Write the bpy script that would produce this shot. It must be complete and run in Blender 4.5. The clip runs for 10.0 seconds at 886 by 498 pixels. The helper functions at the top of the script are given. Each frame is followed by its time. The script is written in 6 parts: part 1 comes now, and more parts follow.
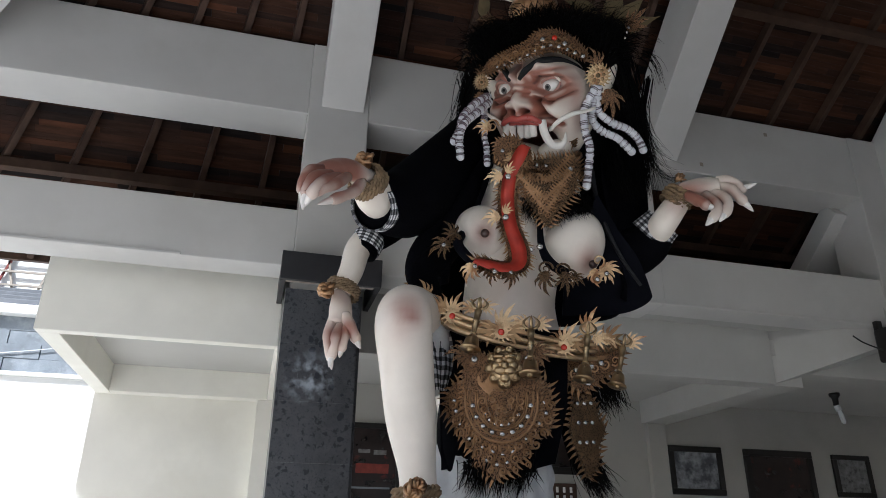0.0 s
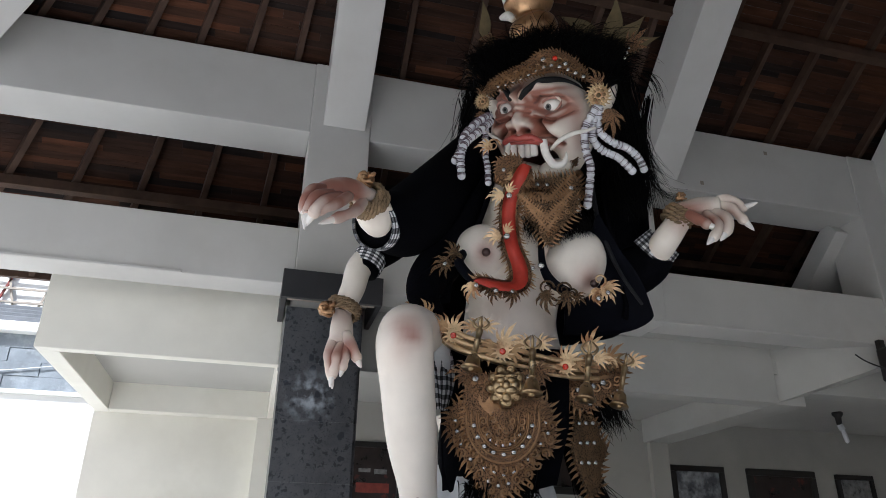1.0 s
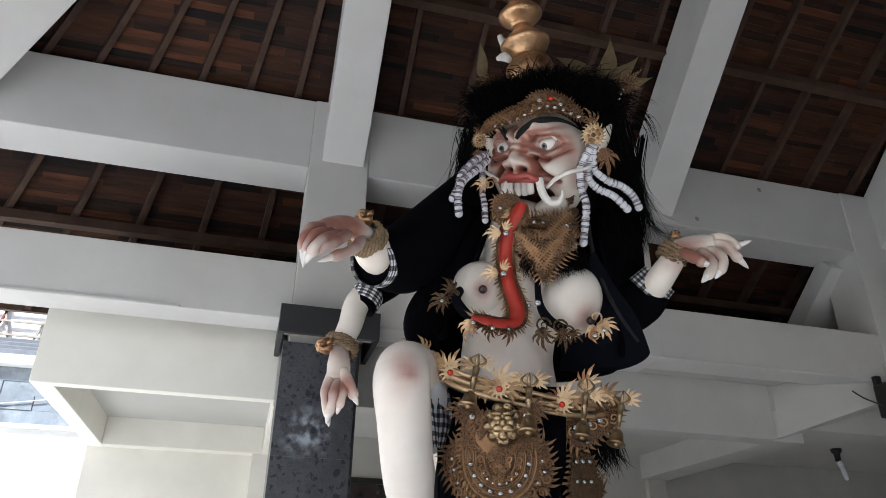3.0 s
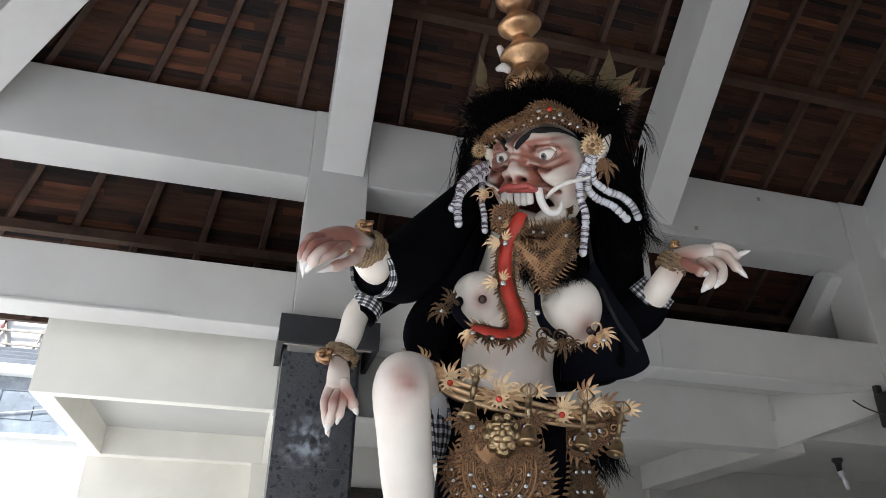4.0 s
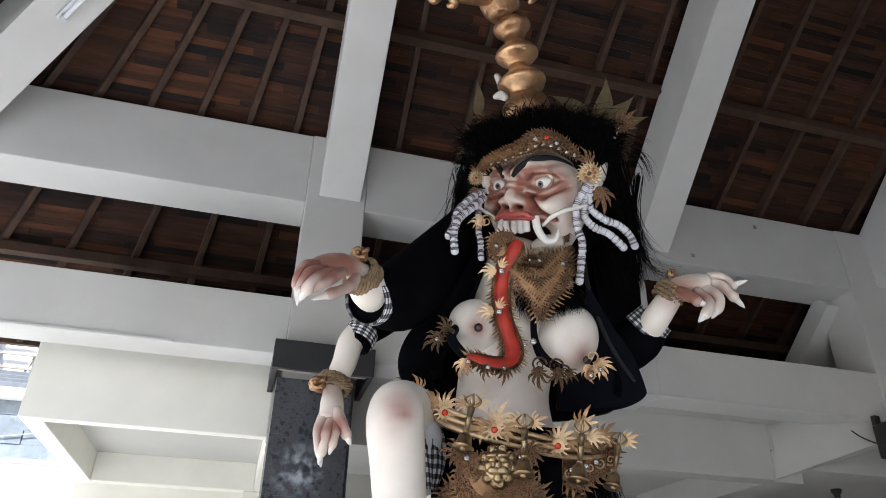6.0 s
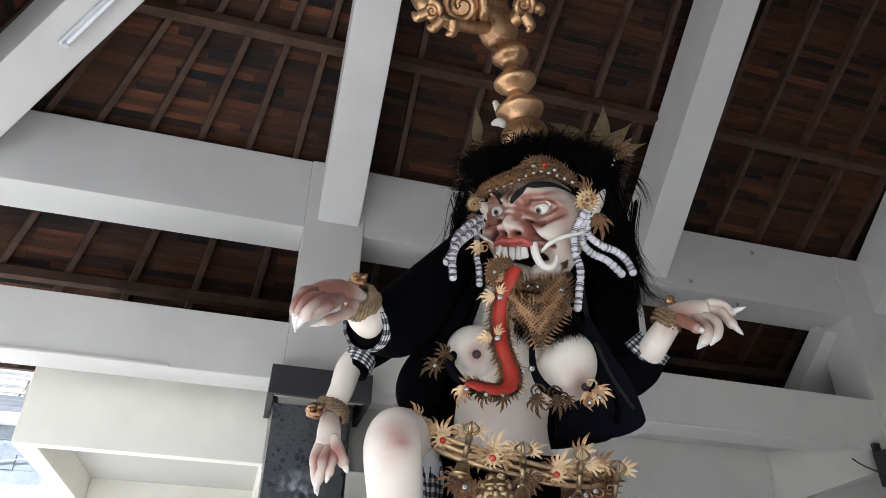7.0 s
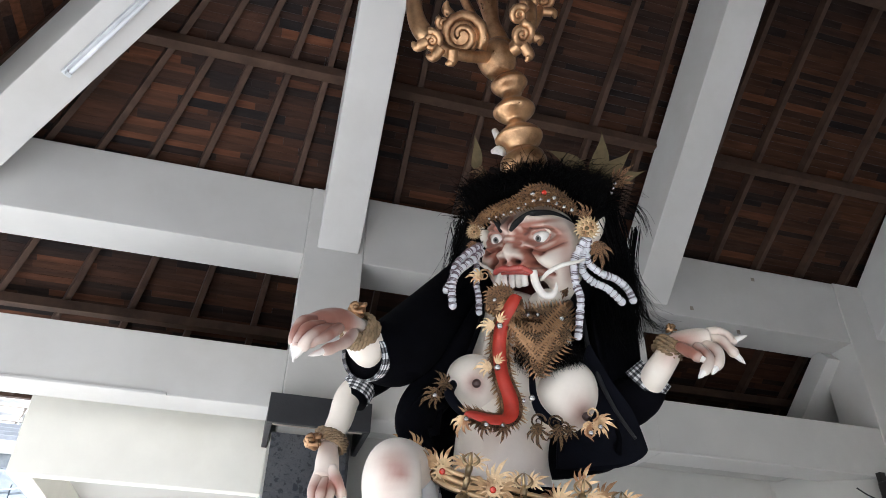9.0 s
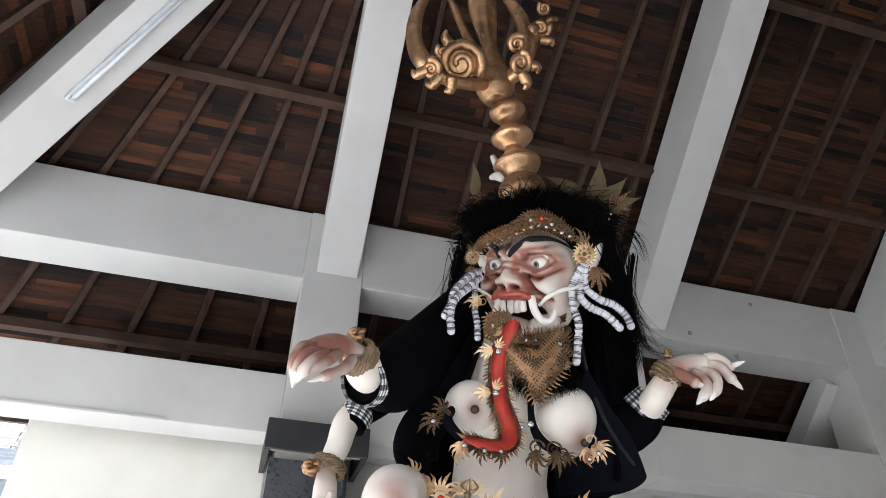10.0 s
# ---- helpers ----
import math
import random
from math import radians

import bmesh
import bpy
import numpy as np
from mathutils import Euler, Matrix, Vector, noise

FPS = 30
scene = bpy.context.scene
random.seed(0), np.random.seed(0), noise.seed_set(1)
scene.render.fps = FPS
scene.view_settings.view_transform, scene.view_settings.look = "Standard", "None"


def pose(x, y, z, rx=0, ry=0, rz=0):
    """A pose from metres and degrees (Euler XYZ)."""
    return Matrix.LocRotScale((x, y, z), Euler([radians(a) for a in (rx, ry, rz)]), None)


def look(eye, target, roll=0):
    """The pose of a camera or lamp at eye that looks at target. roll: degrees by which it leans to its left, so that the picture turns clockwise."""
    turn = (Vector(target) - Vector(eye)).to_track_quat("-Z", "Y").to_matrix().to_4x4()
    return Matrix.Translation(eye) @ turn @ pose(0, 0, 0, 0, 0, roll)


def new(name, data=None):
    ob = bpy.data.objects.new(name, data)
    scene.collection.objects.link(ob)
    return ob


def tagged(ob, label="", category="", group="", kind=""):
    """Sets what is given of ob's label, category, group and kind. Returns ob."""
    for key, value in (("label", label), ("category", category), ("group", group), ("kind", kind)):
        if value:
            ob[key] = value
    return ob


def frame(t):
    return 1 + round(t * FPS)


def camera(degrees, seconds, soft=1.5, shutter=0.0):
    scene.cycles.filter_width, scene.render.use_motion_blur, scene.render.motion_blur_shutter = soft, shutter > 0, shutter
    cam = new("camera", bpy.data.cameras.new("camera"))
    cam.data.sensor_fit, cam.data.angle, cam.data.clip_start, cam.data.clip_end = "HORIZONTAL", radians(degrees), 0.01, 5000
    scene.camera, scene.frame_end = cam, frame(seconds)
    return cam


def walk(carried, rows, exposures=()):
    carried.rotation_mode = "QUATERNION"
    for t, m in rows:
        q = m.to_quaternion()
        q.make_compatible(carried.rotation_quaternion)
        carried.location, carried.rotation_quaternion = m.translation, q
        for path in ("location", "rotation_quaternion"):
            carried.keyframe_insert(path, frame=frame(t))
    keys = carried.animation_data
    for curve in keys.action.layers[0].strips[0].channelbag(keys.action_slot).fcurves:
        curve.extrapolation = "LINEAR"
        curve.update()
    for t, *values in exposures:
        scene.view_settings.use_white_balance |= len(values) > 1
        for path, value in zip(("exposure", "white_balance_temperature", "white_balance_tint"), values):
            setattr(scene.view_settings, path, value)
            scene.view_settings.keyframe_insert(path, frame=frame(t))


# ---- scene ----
# ---------------------------------------------------------------- camera
cam = camera(64.44, 10.0, soft=0.8)
ROWS = [
    (0.0, 0.0, 0.0, 1.6, -14.722, 22.729, -0.654),
    (0.5, 0.0005, 0.005, 1.6079, -14.748, 23.552, -0.769),
    (1.0, -0.0033, -0.0047, 1.6082, -14.632, 24.105, -0.749),
    (1.5, -0.0082, -0.0176, 1.6109, -14.656, 24.873, -0.931),
    (2.0, -0.0115, -0.0361, 1.6128, -14.883, 25.544, -0.886),
    (2.5, -0.0138, -0.0367, 1.6162, -14.873, 26.22, -0.877),
    (4.0, -0.0152, -0.05, 1.6219, -14.843, 27.413, -0.82),
    (4.5, -0.0083, -0.0325, 1.6372, -14.813, 27.887, -0.985),
    (5.0, -0.008, -0.0376, 1.6407, -15.051, 28.579, -1.072),
    (6.5, -0.0119, -0.0461, 1.6515, -15.111, 30.098, -1.191),
    (7.0, -0.0147, -0.052, 1.6557, -15.253, 31.28, -1.25),
    (7.5, -0.0166, -0.0608, 1.6583, -15.344, 31.869, -1.304),
    (8.0, -0.0187, -0.0594, 1.6598, -15.341, 32.319, -1.293),
    (8.5, -0.0151, -0.0569, 1.6614, -15.286, 32.625, -1.299),
    (9.0, -0.0132, -0.0544, 1.6716, -15.194, 33.343, -1.262),
    (9.5, -0.0193, -0.0691, 1.6694, -15.257, 34.338, -1.399),
    (10.0, -0.0228, -0.082, 1.6693, -15.298, 35.209, -1.325),
]
EXPOSURES = [(0.0, 0.56, 5680, 9), (2.5, 0.88, 5680, 9), (5.0, 1.08, 5680, 9), (7.5, 1.28, 5680, 9), (10.0, 1.52, 5680, 9)]
walk(cam, [(t, pose(x, y, z, 0, 0, yaw) @ pose(0, 0, 0, 90 + pitch) @ pose(0, 0, 0, 0, 0, -roll))
           for t, x, y, z, yaw, pitch, roll in ROWS], EXPOSURES)

# ---------------------------------------------------------------- light
SUN_ELEVATION, SUN_ROTATION = radians(40), radians(228)
world = bpy.data.worlds.new("world")
scene.world = world
world.use_nodes = True
wn = world.node_tree
sky = wn.nodes.new("ShaderNodeTexSky")
sky.sky_type, sky.sun_disc = "NISHITA", False
sky.sun_elevation, sky.sun_rotation = SUN_ELEVATION, SUN_ROTATION
sky.air_density, sky.dust_density, sky.ozone_density = 1.0, 3.0, 1.0
wn.nodes["Background"].inputs["Strength"].default_value = 0.1
wn.links.new(sky.outputs[0], wn.nodes["Background"].inputs["Color"])
sun_data = bpy.data.lights.new("sun", "SUN")
sun_data.energy, sun_data.angle, sun_data.color = 5.0, radians(2.0), (1.0, 0.96, 0.9)
sun = new("sun", sun_data)
sun_way = Vector((math.sin(SUN_ROTATION) * math.cos(SUN_ELEVATION), math.cos(SUN_ROTATION) * math.cos(SUN_ELEVATION), math.sin(SUN_ELEVATION)))
sun.matrix_world = look(sun_way * 30, (0, 0, 0))


# ---------------------------------------------------------------- materials
def material(name, colour, rough=0.6, metal=0.0, vary=0.15, scale=6.0, bump=0.1, bump_scale=60.0, second=None, mask=(0.45, 0.62),
             island=0.0, coat=0.0, spec=0.5, sheen=0.0, stretch=(1, 1, 1)):
    """A surface with two scales of variation and fine relief; second: a colour that comes through in stains."""
    m = bpy.data.materials.new(name)
    m.use_nodes = True
    nt = m.node_tree
    b = nt.nodes["Principled BSDF"]
    b.inputs["Roughness"].default_value, b.inputs["Metallic"].default_value = rough, metal
    b.inputs["Coat Weight"].default_value, b.inputs["Specular IOR Level"].default_value = coat, spec
    b.inputs["Sheen Weight"].default_value = sheen
    tc = nt.nodes.new("ShaderNodeTexCoord")
    mp = nt.nodes.new("ShaderNodeMapping")
    mp.inputs["Scale"].default_value = stretch
    nt.links.new(tc.outputs["Object"], mp.inputs["Vector"])

    def tex(size, detail=5.0, roughness=0.55):
        n = nt.nodes.new("ShaderNodeTexNoise")
        n.inputs["Scale"].default_value, n.inputs["Detail"].default_value, n.inputs["Roughness"].default_value = size, detail, roughness
        nt.links.new(mp.outputs[0], n.inputs["Vector"])
        return n

    big, fine = tex(scale), tex(bump_scale, 3.0)
    ramp = nt.nodes.new("ShaderNodeMapRange")
    ramp.inputs["From Min"].default_value, ramp.inputs["From Max"].default_value = 0.3, 0.7
    ramp.inputs["To Min"].default_value, ramp.inputs["To Max"].default_value = 1 - vary, 1 + vary
    nt.links.new(big.outputs["Fac"], ramp.inputs["Value"])
    hsv = nt.nodes.new("ShaderNodeHueSaturation")
    hsv.inputs["Color"].default_value = (*colour, 1)
    out = ramp.outputs[0]
    if island:
        geo = nt.nodes.new("ShaderNodeNewGeometry")
        add = nt.nodes.new("ShaderNodeMapRange")
        add.inputs["To Min"].default_value, add.inputs["To Max"].default_value = 1 - island, 1 + island
        nt.links.new(geo.outputs["Random Per Island"], add.inputs["Value"])
        mul = nt.nodes.new("ShaderNodeMath")
        mul.operation = "MULTIPLY"
        nt.links.new(out, mul.inputs[0])
        nt.links.new(add.outputs[0], mul.inputs[1])
        out = mul.outputs[0]
    nt.links.new(out, hsv.inputs["Value"])
    colour_out = hsv.outputs[0]
    if second:
        stain = tex(scale * 0.35, 8.0, 0.65)
        sm = nt.nodes.new("ShaderNodeMapRange")
        sm.inputs["From Min"].default_value, sm.inputs["From Max"].default_value = mask
        nt.links.new(stain.outputs["Fac"], sm.inputs["Value"])
        mix = nt.nodes.new("ShaderNodeMix")
        mix.data_type = "RGBA"
        nt.links.new(sm.outputs[0], mix.inputs["Factor"])
        nt.links.new(colour_out, mix.inputs["A"])
        mix.inputs["B"].default_value = (*second, 1)
        colour_out = mix.outputs["Result"]
    nt.links.new(colour_out, b.inputs["Base Color"])
    rr = nt.nodes.new("ShaderNodeMapRange")
    rr.inputs["To Min"].default_value, rr.inputs["To Max"].default_value = max(0.03, rough - 0.12), min(1.0, rough + 0.12)
    nt.links.new(big.outputs["Fac"], rr.inputs["Value"])
    nt.links.new(rr.outputs[0], b.inputs["Roughness"])
    if bump:
        bp = nt.nodes.new("ShaderNodeBump")
        bp.inputs["Strength"].default_value, bp.inputs["Distance"].default_value = bump, 0.01
        nt.links.new(fine.outputs["Fac"], bp.inputs["Height"])
        nt.links.new(bp.outputs[0], b.inputs["Normal"])
    return m


PLASTER = material("white_plaster", (0.64, 0.63, 0.61), 0.75, vary=0.05, scale=2.0, bump=0.06, bump_scale=45, second=(0.575, 0.56, 0.53), mask=(0.5, 0.75))
# the white plaster again, greyed: the low beams' shade is in its colour
AISLE_SHADED = material("shade_greyed_white_paint", (0.52, 0.515, 0.49), 0.75, vary=0.06, scale=2.0, bump=0.06, bump_scale=45, second=(0.46, 0.45, 0.42), mask=(0.5, 0.75))
# beige wall paint, darkened so that it carries the back room's dimness
BACK_BEIGE_SHADED = material("shade_dulled_beige_paint", (0.44, 0.43, 0.395), 0.75, vary=0.06, scale=2.0, bump=0.06, bump_scale=45, second=(0.38, 0.37, 0.335), mask=(0.5, 0.75))
CREAM = material("cream_paint", (0.85, 0.83, 0.755), 0.7, vary=0.04, scale=2.5, bump=0.05, second=(0.79, 0.765, 0.68), mask=(0.5, 0.75))
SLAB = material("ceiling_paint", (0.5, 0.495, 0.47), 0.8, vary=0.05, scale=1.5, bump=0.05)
BOARD = material("roof_board_wood", (0.056, 0.024, 0.013), 0.6, spec=0.1, vary=0.35, scale=5, bump=0.3, bump_scale=30, stretch=(0.6, 6, 6))
RAFTER = material("rafter_wood", (0.07, 0.043, 0.031), 0.55, spec=0.15, vary=0.3, scale=6, bump=0.2, bump_scale=50, stretch=(1, 1, 1))


def board_colours(m):
    """Each board its own brown, from near black to a warm orange-brown."""
    nt = m.node_tree
    hsv = next(n for n in nt.nodes if n.bl_idname == "ShaderNodeHueSaturation")
    geo = nt.nodes.new("ShaderNodeNewGeometry")
    ramp = nt.nodes.new("ShaderNodeValToRGB")
    e = ramp.color_ramp.elements
    e[0].color, e[1].color = (0.013, 0.011, 0.0115, 1), (0.115, 0.045, 0.022, 1)
    for at, c in ((0.22, (0.026, 0.0155, 0.0125, 1)), (0.6, (0.046, 0.0225, 0.015, 1)), (0.9, (0.066, 0.029, 0.0165, 1))):
        e.new(at).color = c
    nt.links.new(geo.outputs["Random Per Island"], ramp.inputs[0])
    nt.links.new(ramp.outputs[0], hsv.inputs["Color"])


board_colours(BOARD)
GROUND = material("worn_asphalt_ground", (0.12, 0.12, 0.115), 0.85, vary=0.15, scale=0.6, bump=0.2, bump_scale=30, second=(0.08, 0.08, 0.078))
BOUNCE_PAVING = material("light_bounce_concrete", (0.62, 0.6, 0.56), 0.85, vary=0.1, scale=0.8, bump=0.2, bump_scale=30)
FLOOR = material("hall_floor_tiles", (0.68, 0.66, 0.63), 0.4, vary=0.08, scale=1.2, bump=0.03)
PLATFORM = material("platform_wood", (0.2, 0.14, 0.08), 0.6, vary=0.25, scale=4)
OUT_WHITE = material("outer_white_wall", (0.8, 0.8, 0.78), 0.8, vary=0.04, scale=1.0)
MOSS_STONE = material("weathered_grey_stone", (0.2, 0.225, 0.25), 0.85, vary=0.3, scale=3, bump=0.5, bump_scale=20, second=(0.42, 0.45, 0.48), mask=(0.52, 0.66))
TILE_GREY = material("grey_roof_tile", (0.15, 0.16, 0.175), 0.8, vary=0.2, scale=6)
RED = material("red_paint", (0.2, 0.035, 0.025), 0.6, vary=0.3, scale=14)
BLACK = material("black_frame", (0.012, 0.011, 0.01), 0.35)
METAL = material("painted_metal", (0.62, 0.64, 0.66), 0.4)


# ---------------------------------------------------------------- building helpers
def mesh_of(name, bm, mats, smooth=False):
    me = bpy.data.meshes.new(name)
    bm.to_mesh(me)
    bm.free()
    for m in mats if isinstance(mats, (list, tuple)) else [mats]:
        me.materials.append(m)
    if smooth:
        for p in me.polygons:
            p.use_smooth = True
    return me


def thing(name, label, category, at=(0, 0, 0), group="", kind=""):
    ob = new(name)
    ob.location = at
    return tagged(ob, label, category, group, kind)


def part(name, bm, mat, parent, label="", smooth=False):
    """A mesh under a thing or part; the mesh is given in world metres."""
    ob = new(name, mesh_of(name, bm, mat, smooth))
    ob.parent = parent
    base = parent.location + (parent.parent.location if parent.parent else Vector())
    ob.data.transform(Matrix.Translation(-base))
    return tagged(ob, label)


def single(name, bm, mat, label, category, group="", kind="", smooth=False):
    return tagged(new(name, mesh_of(name, bm, mat, smooth)), label, category, group, kind)


def box(x0, x1, y0, y1, z0, z1, bevel=0.0, bm=None, slot=0):
    bm = bm or bmesh.new()
    r = bmesh.ops.create_cube(bm, size=1)
    bmesh.ops.transform(bm, verts=r["verts"], matrix=Matrix.LocRotScale(((x0 + x1) / 2, (y0 + y1) / 2, (z0 + z1) / 2), None, (x1 - x0, y1 - y0, z1 - z0)))
    faces = {f for v in r["verts"] for f in v.link_faces}
    for f in faces:
        f.material_index = slot
    if bevel:
        out = bmesh.ops.bevel(bm, geom=list({e for f in faces for e in f.edges}), offset=bevel, segments=2, affect="EDGES", profile=0.5)
        for f in out["faces"]:
            f.material_index = slot
    return bm


def bar(a, b, wide, high, up=(0, 0, 1), bevel=0.0, bm=None, slot=0):
    """A straight beam from a to b whose underside's middle line is a-b; high is measured along up."""
    bm = bm or bmesh.new()
    a, b = Vector(a), Vector(b)
    d = (b - a).normalized()
    side = d.cross(Vector(up)).normalized()
    top = side.cross(d).normalized()
    m = Matrix((side, d, top)).transposed().to_4x4()
    m.translation = (a + b) / 2 + top * high / 2
    r = bmesh.ops.create_cube(bm, size=1)
    bmesh.ops.transform(bm, verts=r["verts"], matrix=m @ Matrix.Diagonal((wide, (b - a).length, high, 1)))
    faces = {f for v in r["verts"] for f in v.link_faces}
    for f in faces:
        f.material_index = slot
    if bevel:
        out = bmesh.ops.bevel(bm, geom=list({e for f in faces for e in f.edges}), offset=bevel, segments=2, affect="EDGES", profile=0.5)
        for f in out["faces"]:
            f.material_index = slot
    return bm


# ---------------------------------------------------------------- ground and floor
single("ground", box(-300, 300, -300, 300, -0.5, -0.15), GROUND, "worn grey asphalt ground round the hall", "ground", kind="structure")
# two unseen pale slabs, added as reflectors to brighten the low room
single("pavement", box(-14, 3, 8.06, 10.84, -0.15, -0.1, 0.01), BOUNCE_PAVING, "unseen pale slab added to bounce sunlight, beside the neighbouring wall", "pavement", kind="structure")
single("pavement", box(-14, -3.22, -2.0, 8.04, -0.15, -0.1, 0.01), BOUNCE_PAVING, "unseen pale slab added to bounce sunlight, beside the hall", "pavement", kind="structure")
single("floor", box(-3.2, 14, -2.0, 7.9, -0.15, 0.0, 0.01), FLOOR, "pale tiled hall floor", "floor", kind="structure")

# ---------------------------------------------------------------- concrete frame of the hall
B1_LO, B1_HI, B2_LO, B2_HI = 4.83, 5.52, 3.49, 3.955
COLUMNS = [(0.16, 0.655), (2.76, 3.262), (5.62, 6.12)]
SPANS = [(-2.6, 0.16), (0.655, 2.76), (3.262, 5.62), (6.12, 9.0)]
for n, (x0, x1) in enumerate(SPANS):
    single("ring_beam_upper", box(x0, x1, 5.0, 5.42, B1_LO, B1_HI, 0.008), PLASTER, "white-painted concrete upper ring beam with dust", "beam", "upper beams", "structure")
    bm = box(x0, x1, 5.0, 5.3, B2_LO, B2_HI, 0.008)
    single("ring_beam_lower", bm, PLASTER, "white-painted concrete lower beam between the columns", "beam", "lower beams", "structure")
for x0, x1 in ((-1.9, -0.63), (3.1, 5.3)):
    single("plaster_strip", box(x0, x1, 4.985, 5.001, 3.487, 3.512, 0.006), PLASTER, "raised plaster strip along the lower edge of a beam", "trim", kind="structure")
for n, (x0, x1) in enumerate(COLUMNS):
    single("column", box(x0, x1, 4.99, 5.44, 3.2 if n == 0 else B2_LO, 5.525, 0.008), PLASTER, "white-painted square concrete column", "column", "columns", "structure")
single("column", box(-2.9, -2.55, 5.0, 5.42, 0, 5.5, 0.008), PLASTER, "white-painted corner column of the hall", "column", "columns", "structure")
for x in (-2.7, 0.4, 3.4, 6.4):
    single("column", box(x - 0.2, x + 0.2, -1.4, -1.0, 0, 5.0, 0.008), PLASTER, "white-painted front column of the hall", "column", "columns", "structure")
single("ring_beam_front", box(-2.9, 9.0, -1.4, -1.0, 5.0, 5.5, 0.008), PLASTER, "white-painted front ring beam", "beam", kind="structure")
single("ring_beam_side", box(-2.9, -2.55, -1.0, 5.0, 5.0, 5.5, 0.008), PLASTER, "white-painted side ring beam", "beam", kind="structure")

SLOPE = 0.86
APEX = Vector((0.42, 2.0, 0))


def under(y, z0):
    """Height of the back slope, for a plane that has height z0 over the column line."""
    return z0 + SLOPE * (5.0 - y)


for x0, x1, shift in ((0.263, 0.614, -0.03), (3.225, 3.56, 0.0), (5.96, 6.3, 0.0)):
    c = (x0 + x1) / 2
    single("sloping_beam", bar((c, 4.99, under(4.99, 4.9)), (c + shift, 2.0, under(2.0, 4.9)), x1 - x0, 0.5, bevel=0.008), PLASTER,
           "white-painted sloping concrete roof beam", "beam", "sloping beams", "structure")
    single("sloping_beam", bar((c + 0.0, -1.0, under(4.99, 4.9)), (c + shift, 2.0, under(2.0, 4.9)), x1 - x0, 0.5, bevel=0.008), PLASTER,
           "white-painted sloping concrete roof beam", "beam", "sloping beams", "structure")
single("eave_beam", bar((5.72, 5.2, under(5.2, 4.9)), (5.64, 6.75, under(6.75, 4.9)), 0.5, 0.2, bevel=0.008), PLASTER, "white-painted concrete beam sloping down to the eaves", "beam", kind="structure")
# corner hip beam with its tube lamp
HIP_A, HIP_B = Vector((-2.62, 5.02, 4.78)), Vector((0.3, 2.1, 7.29))
single("hip_beam", bar(HIP_A, HIP_B, 0.36, 0.5, bevel=0.008), PLASTER, "white-painted concrete hip beam of the roof corner", "beam", kind="structure")
single("hip_beam", bar((-2.62, -1.02, 4.78), (0.3, 1.9, 7.29), 0.36, 0.5, bevel=0.008), PLASTER, "white-painted concrete hip beam of the front corner", "beam", kind="structure")
single("ridge_beam", box(0.2, 9.0, 1.85, 2.15, 7.45, 7.9, 0.01), PLASTER, "white-painted ridge beam", "beam", kind="structure")

# ---------------------------------------------------------------- wooden roof
WOOD_Z = 5.62


def boards(rows):
    """Short boards side by side: rows of (place(u, v), u from, u to, v from, v to)."""
    rng = random.Random(5)
    verts, faces = [], []
    for place, normal, u0, u1, v0, v1 in rows:
        v = v0
        while v < v1:
            w = 0.05 + rng.random() * 0.03
            lo, hi = u0(v), u1(v)
            u = lo - rng.random() * 0.5
            while u < hi:
                length = 0.35 + rng.random() * 0.75
                a, b = max(u, lo), min(u + length - 0.001, hi)
                if b - a > 0.02:
                    lift = rng.random() * 0.005
                    quad = [place(p, q) + normal * lift for p, q in ((a, v), (b, v), (b, v + w - 0.001), (a, v + w - 0.001))]
                    n = len(verts)
                    verts += [tuple(p) for p in quad] + [tuple(p + normal * 0.02) for p in quad]
                    faces += [(n, n + 3, n + 2, n + 1), (n + 4, n + 5, n + 6, n + 7)]
                    faces += [(n + i, n + (i + 1) % 4, n + 4 + (i + 1) % 4, n + 4 + i) for i in range(4)]
                u += length
            v += w
    me = bpy.data.meshes.new("roof_boards")
    me.from_pydata(verts, [], faces)
    me.materials.append(BOARD)
    return me


BOARD_Z = WOOD_Z + 0.105
back_normal = Vector((0, SLOPE, 1)).normalized()
left_normal = Vector((-SLOPE, 0, 1)).normalized()
front_normal = Vector((0, -SLOPE, 1)).normalized()
RUN = 1 / math.hypot(1, SLOPE)
rows = [
    (lambda u, v: Vector((u, 7.4 - v * RUN, under(7.4 - v * RUN, BOARD_Z))), back_normal, lambda v: max(-3.3, APEX.x - max(0, 5.4 - v * RUN)), lambda v: 9.5, 0.5 / RUN, 5.4 / RUN),
    (lambda u, v: Vector((-5.0 + v * RUN, u, BOARD_Z + SLOPE * (-5.0 + v * RUN + 2.6))), left_normal, lambda v: 2.0 - max(0, 5.4 - v * RUN), lambda v: 2.0 + max(0, 5.4 - v * RUN), 1.1 / RUN, 5.4 / RUN),
    (lambda u, v: Vector((u, -3.4 + v * RUN, under(7.4 - v * RUN, BOARD_Z))), front_normal, lambda v: APEX.x - max(0, 5.4 - v * RUN), lambda v: 9.5, 1.5 / RUN, 5.4 / RUN),
]
tagged(new("roof_ceiling", boards(rows)), "underside of the roof in short dark red-brown boards", "ceiling", kind="structure")
# weatherproof cover over the boards
bm = bmesh.new()
back_z, front_z, left_z = (lambda x, y: SLOPE * (5.0 - y)), (lambda x, y: SLOPE * (y + 1.0)), (lambda x, y: SLOPE * (x + 2.6))
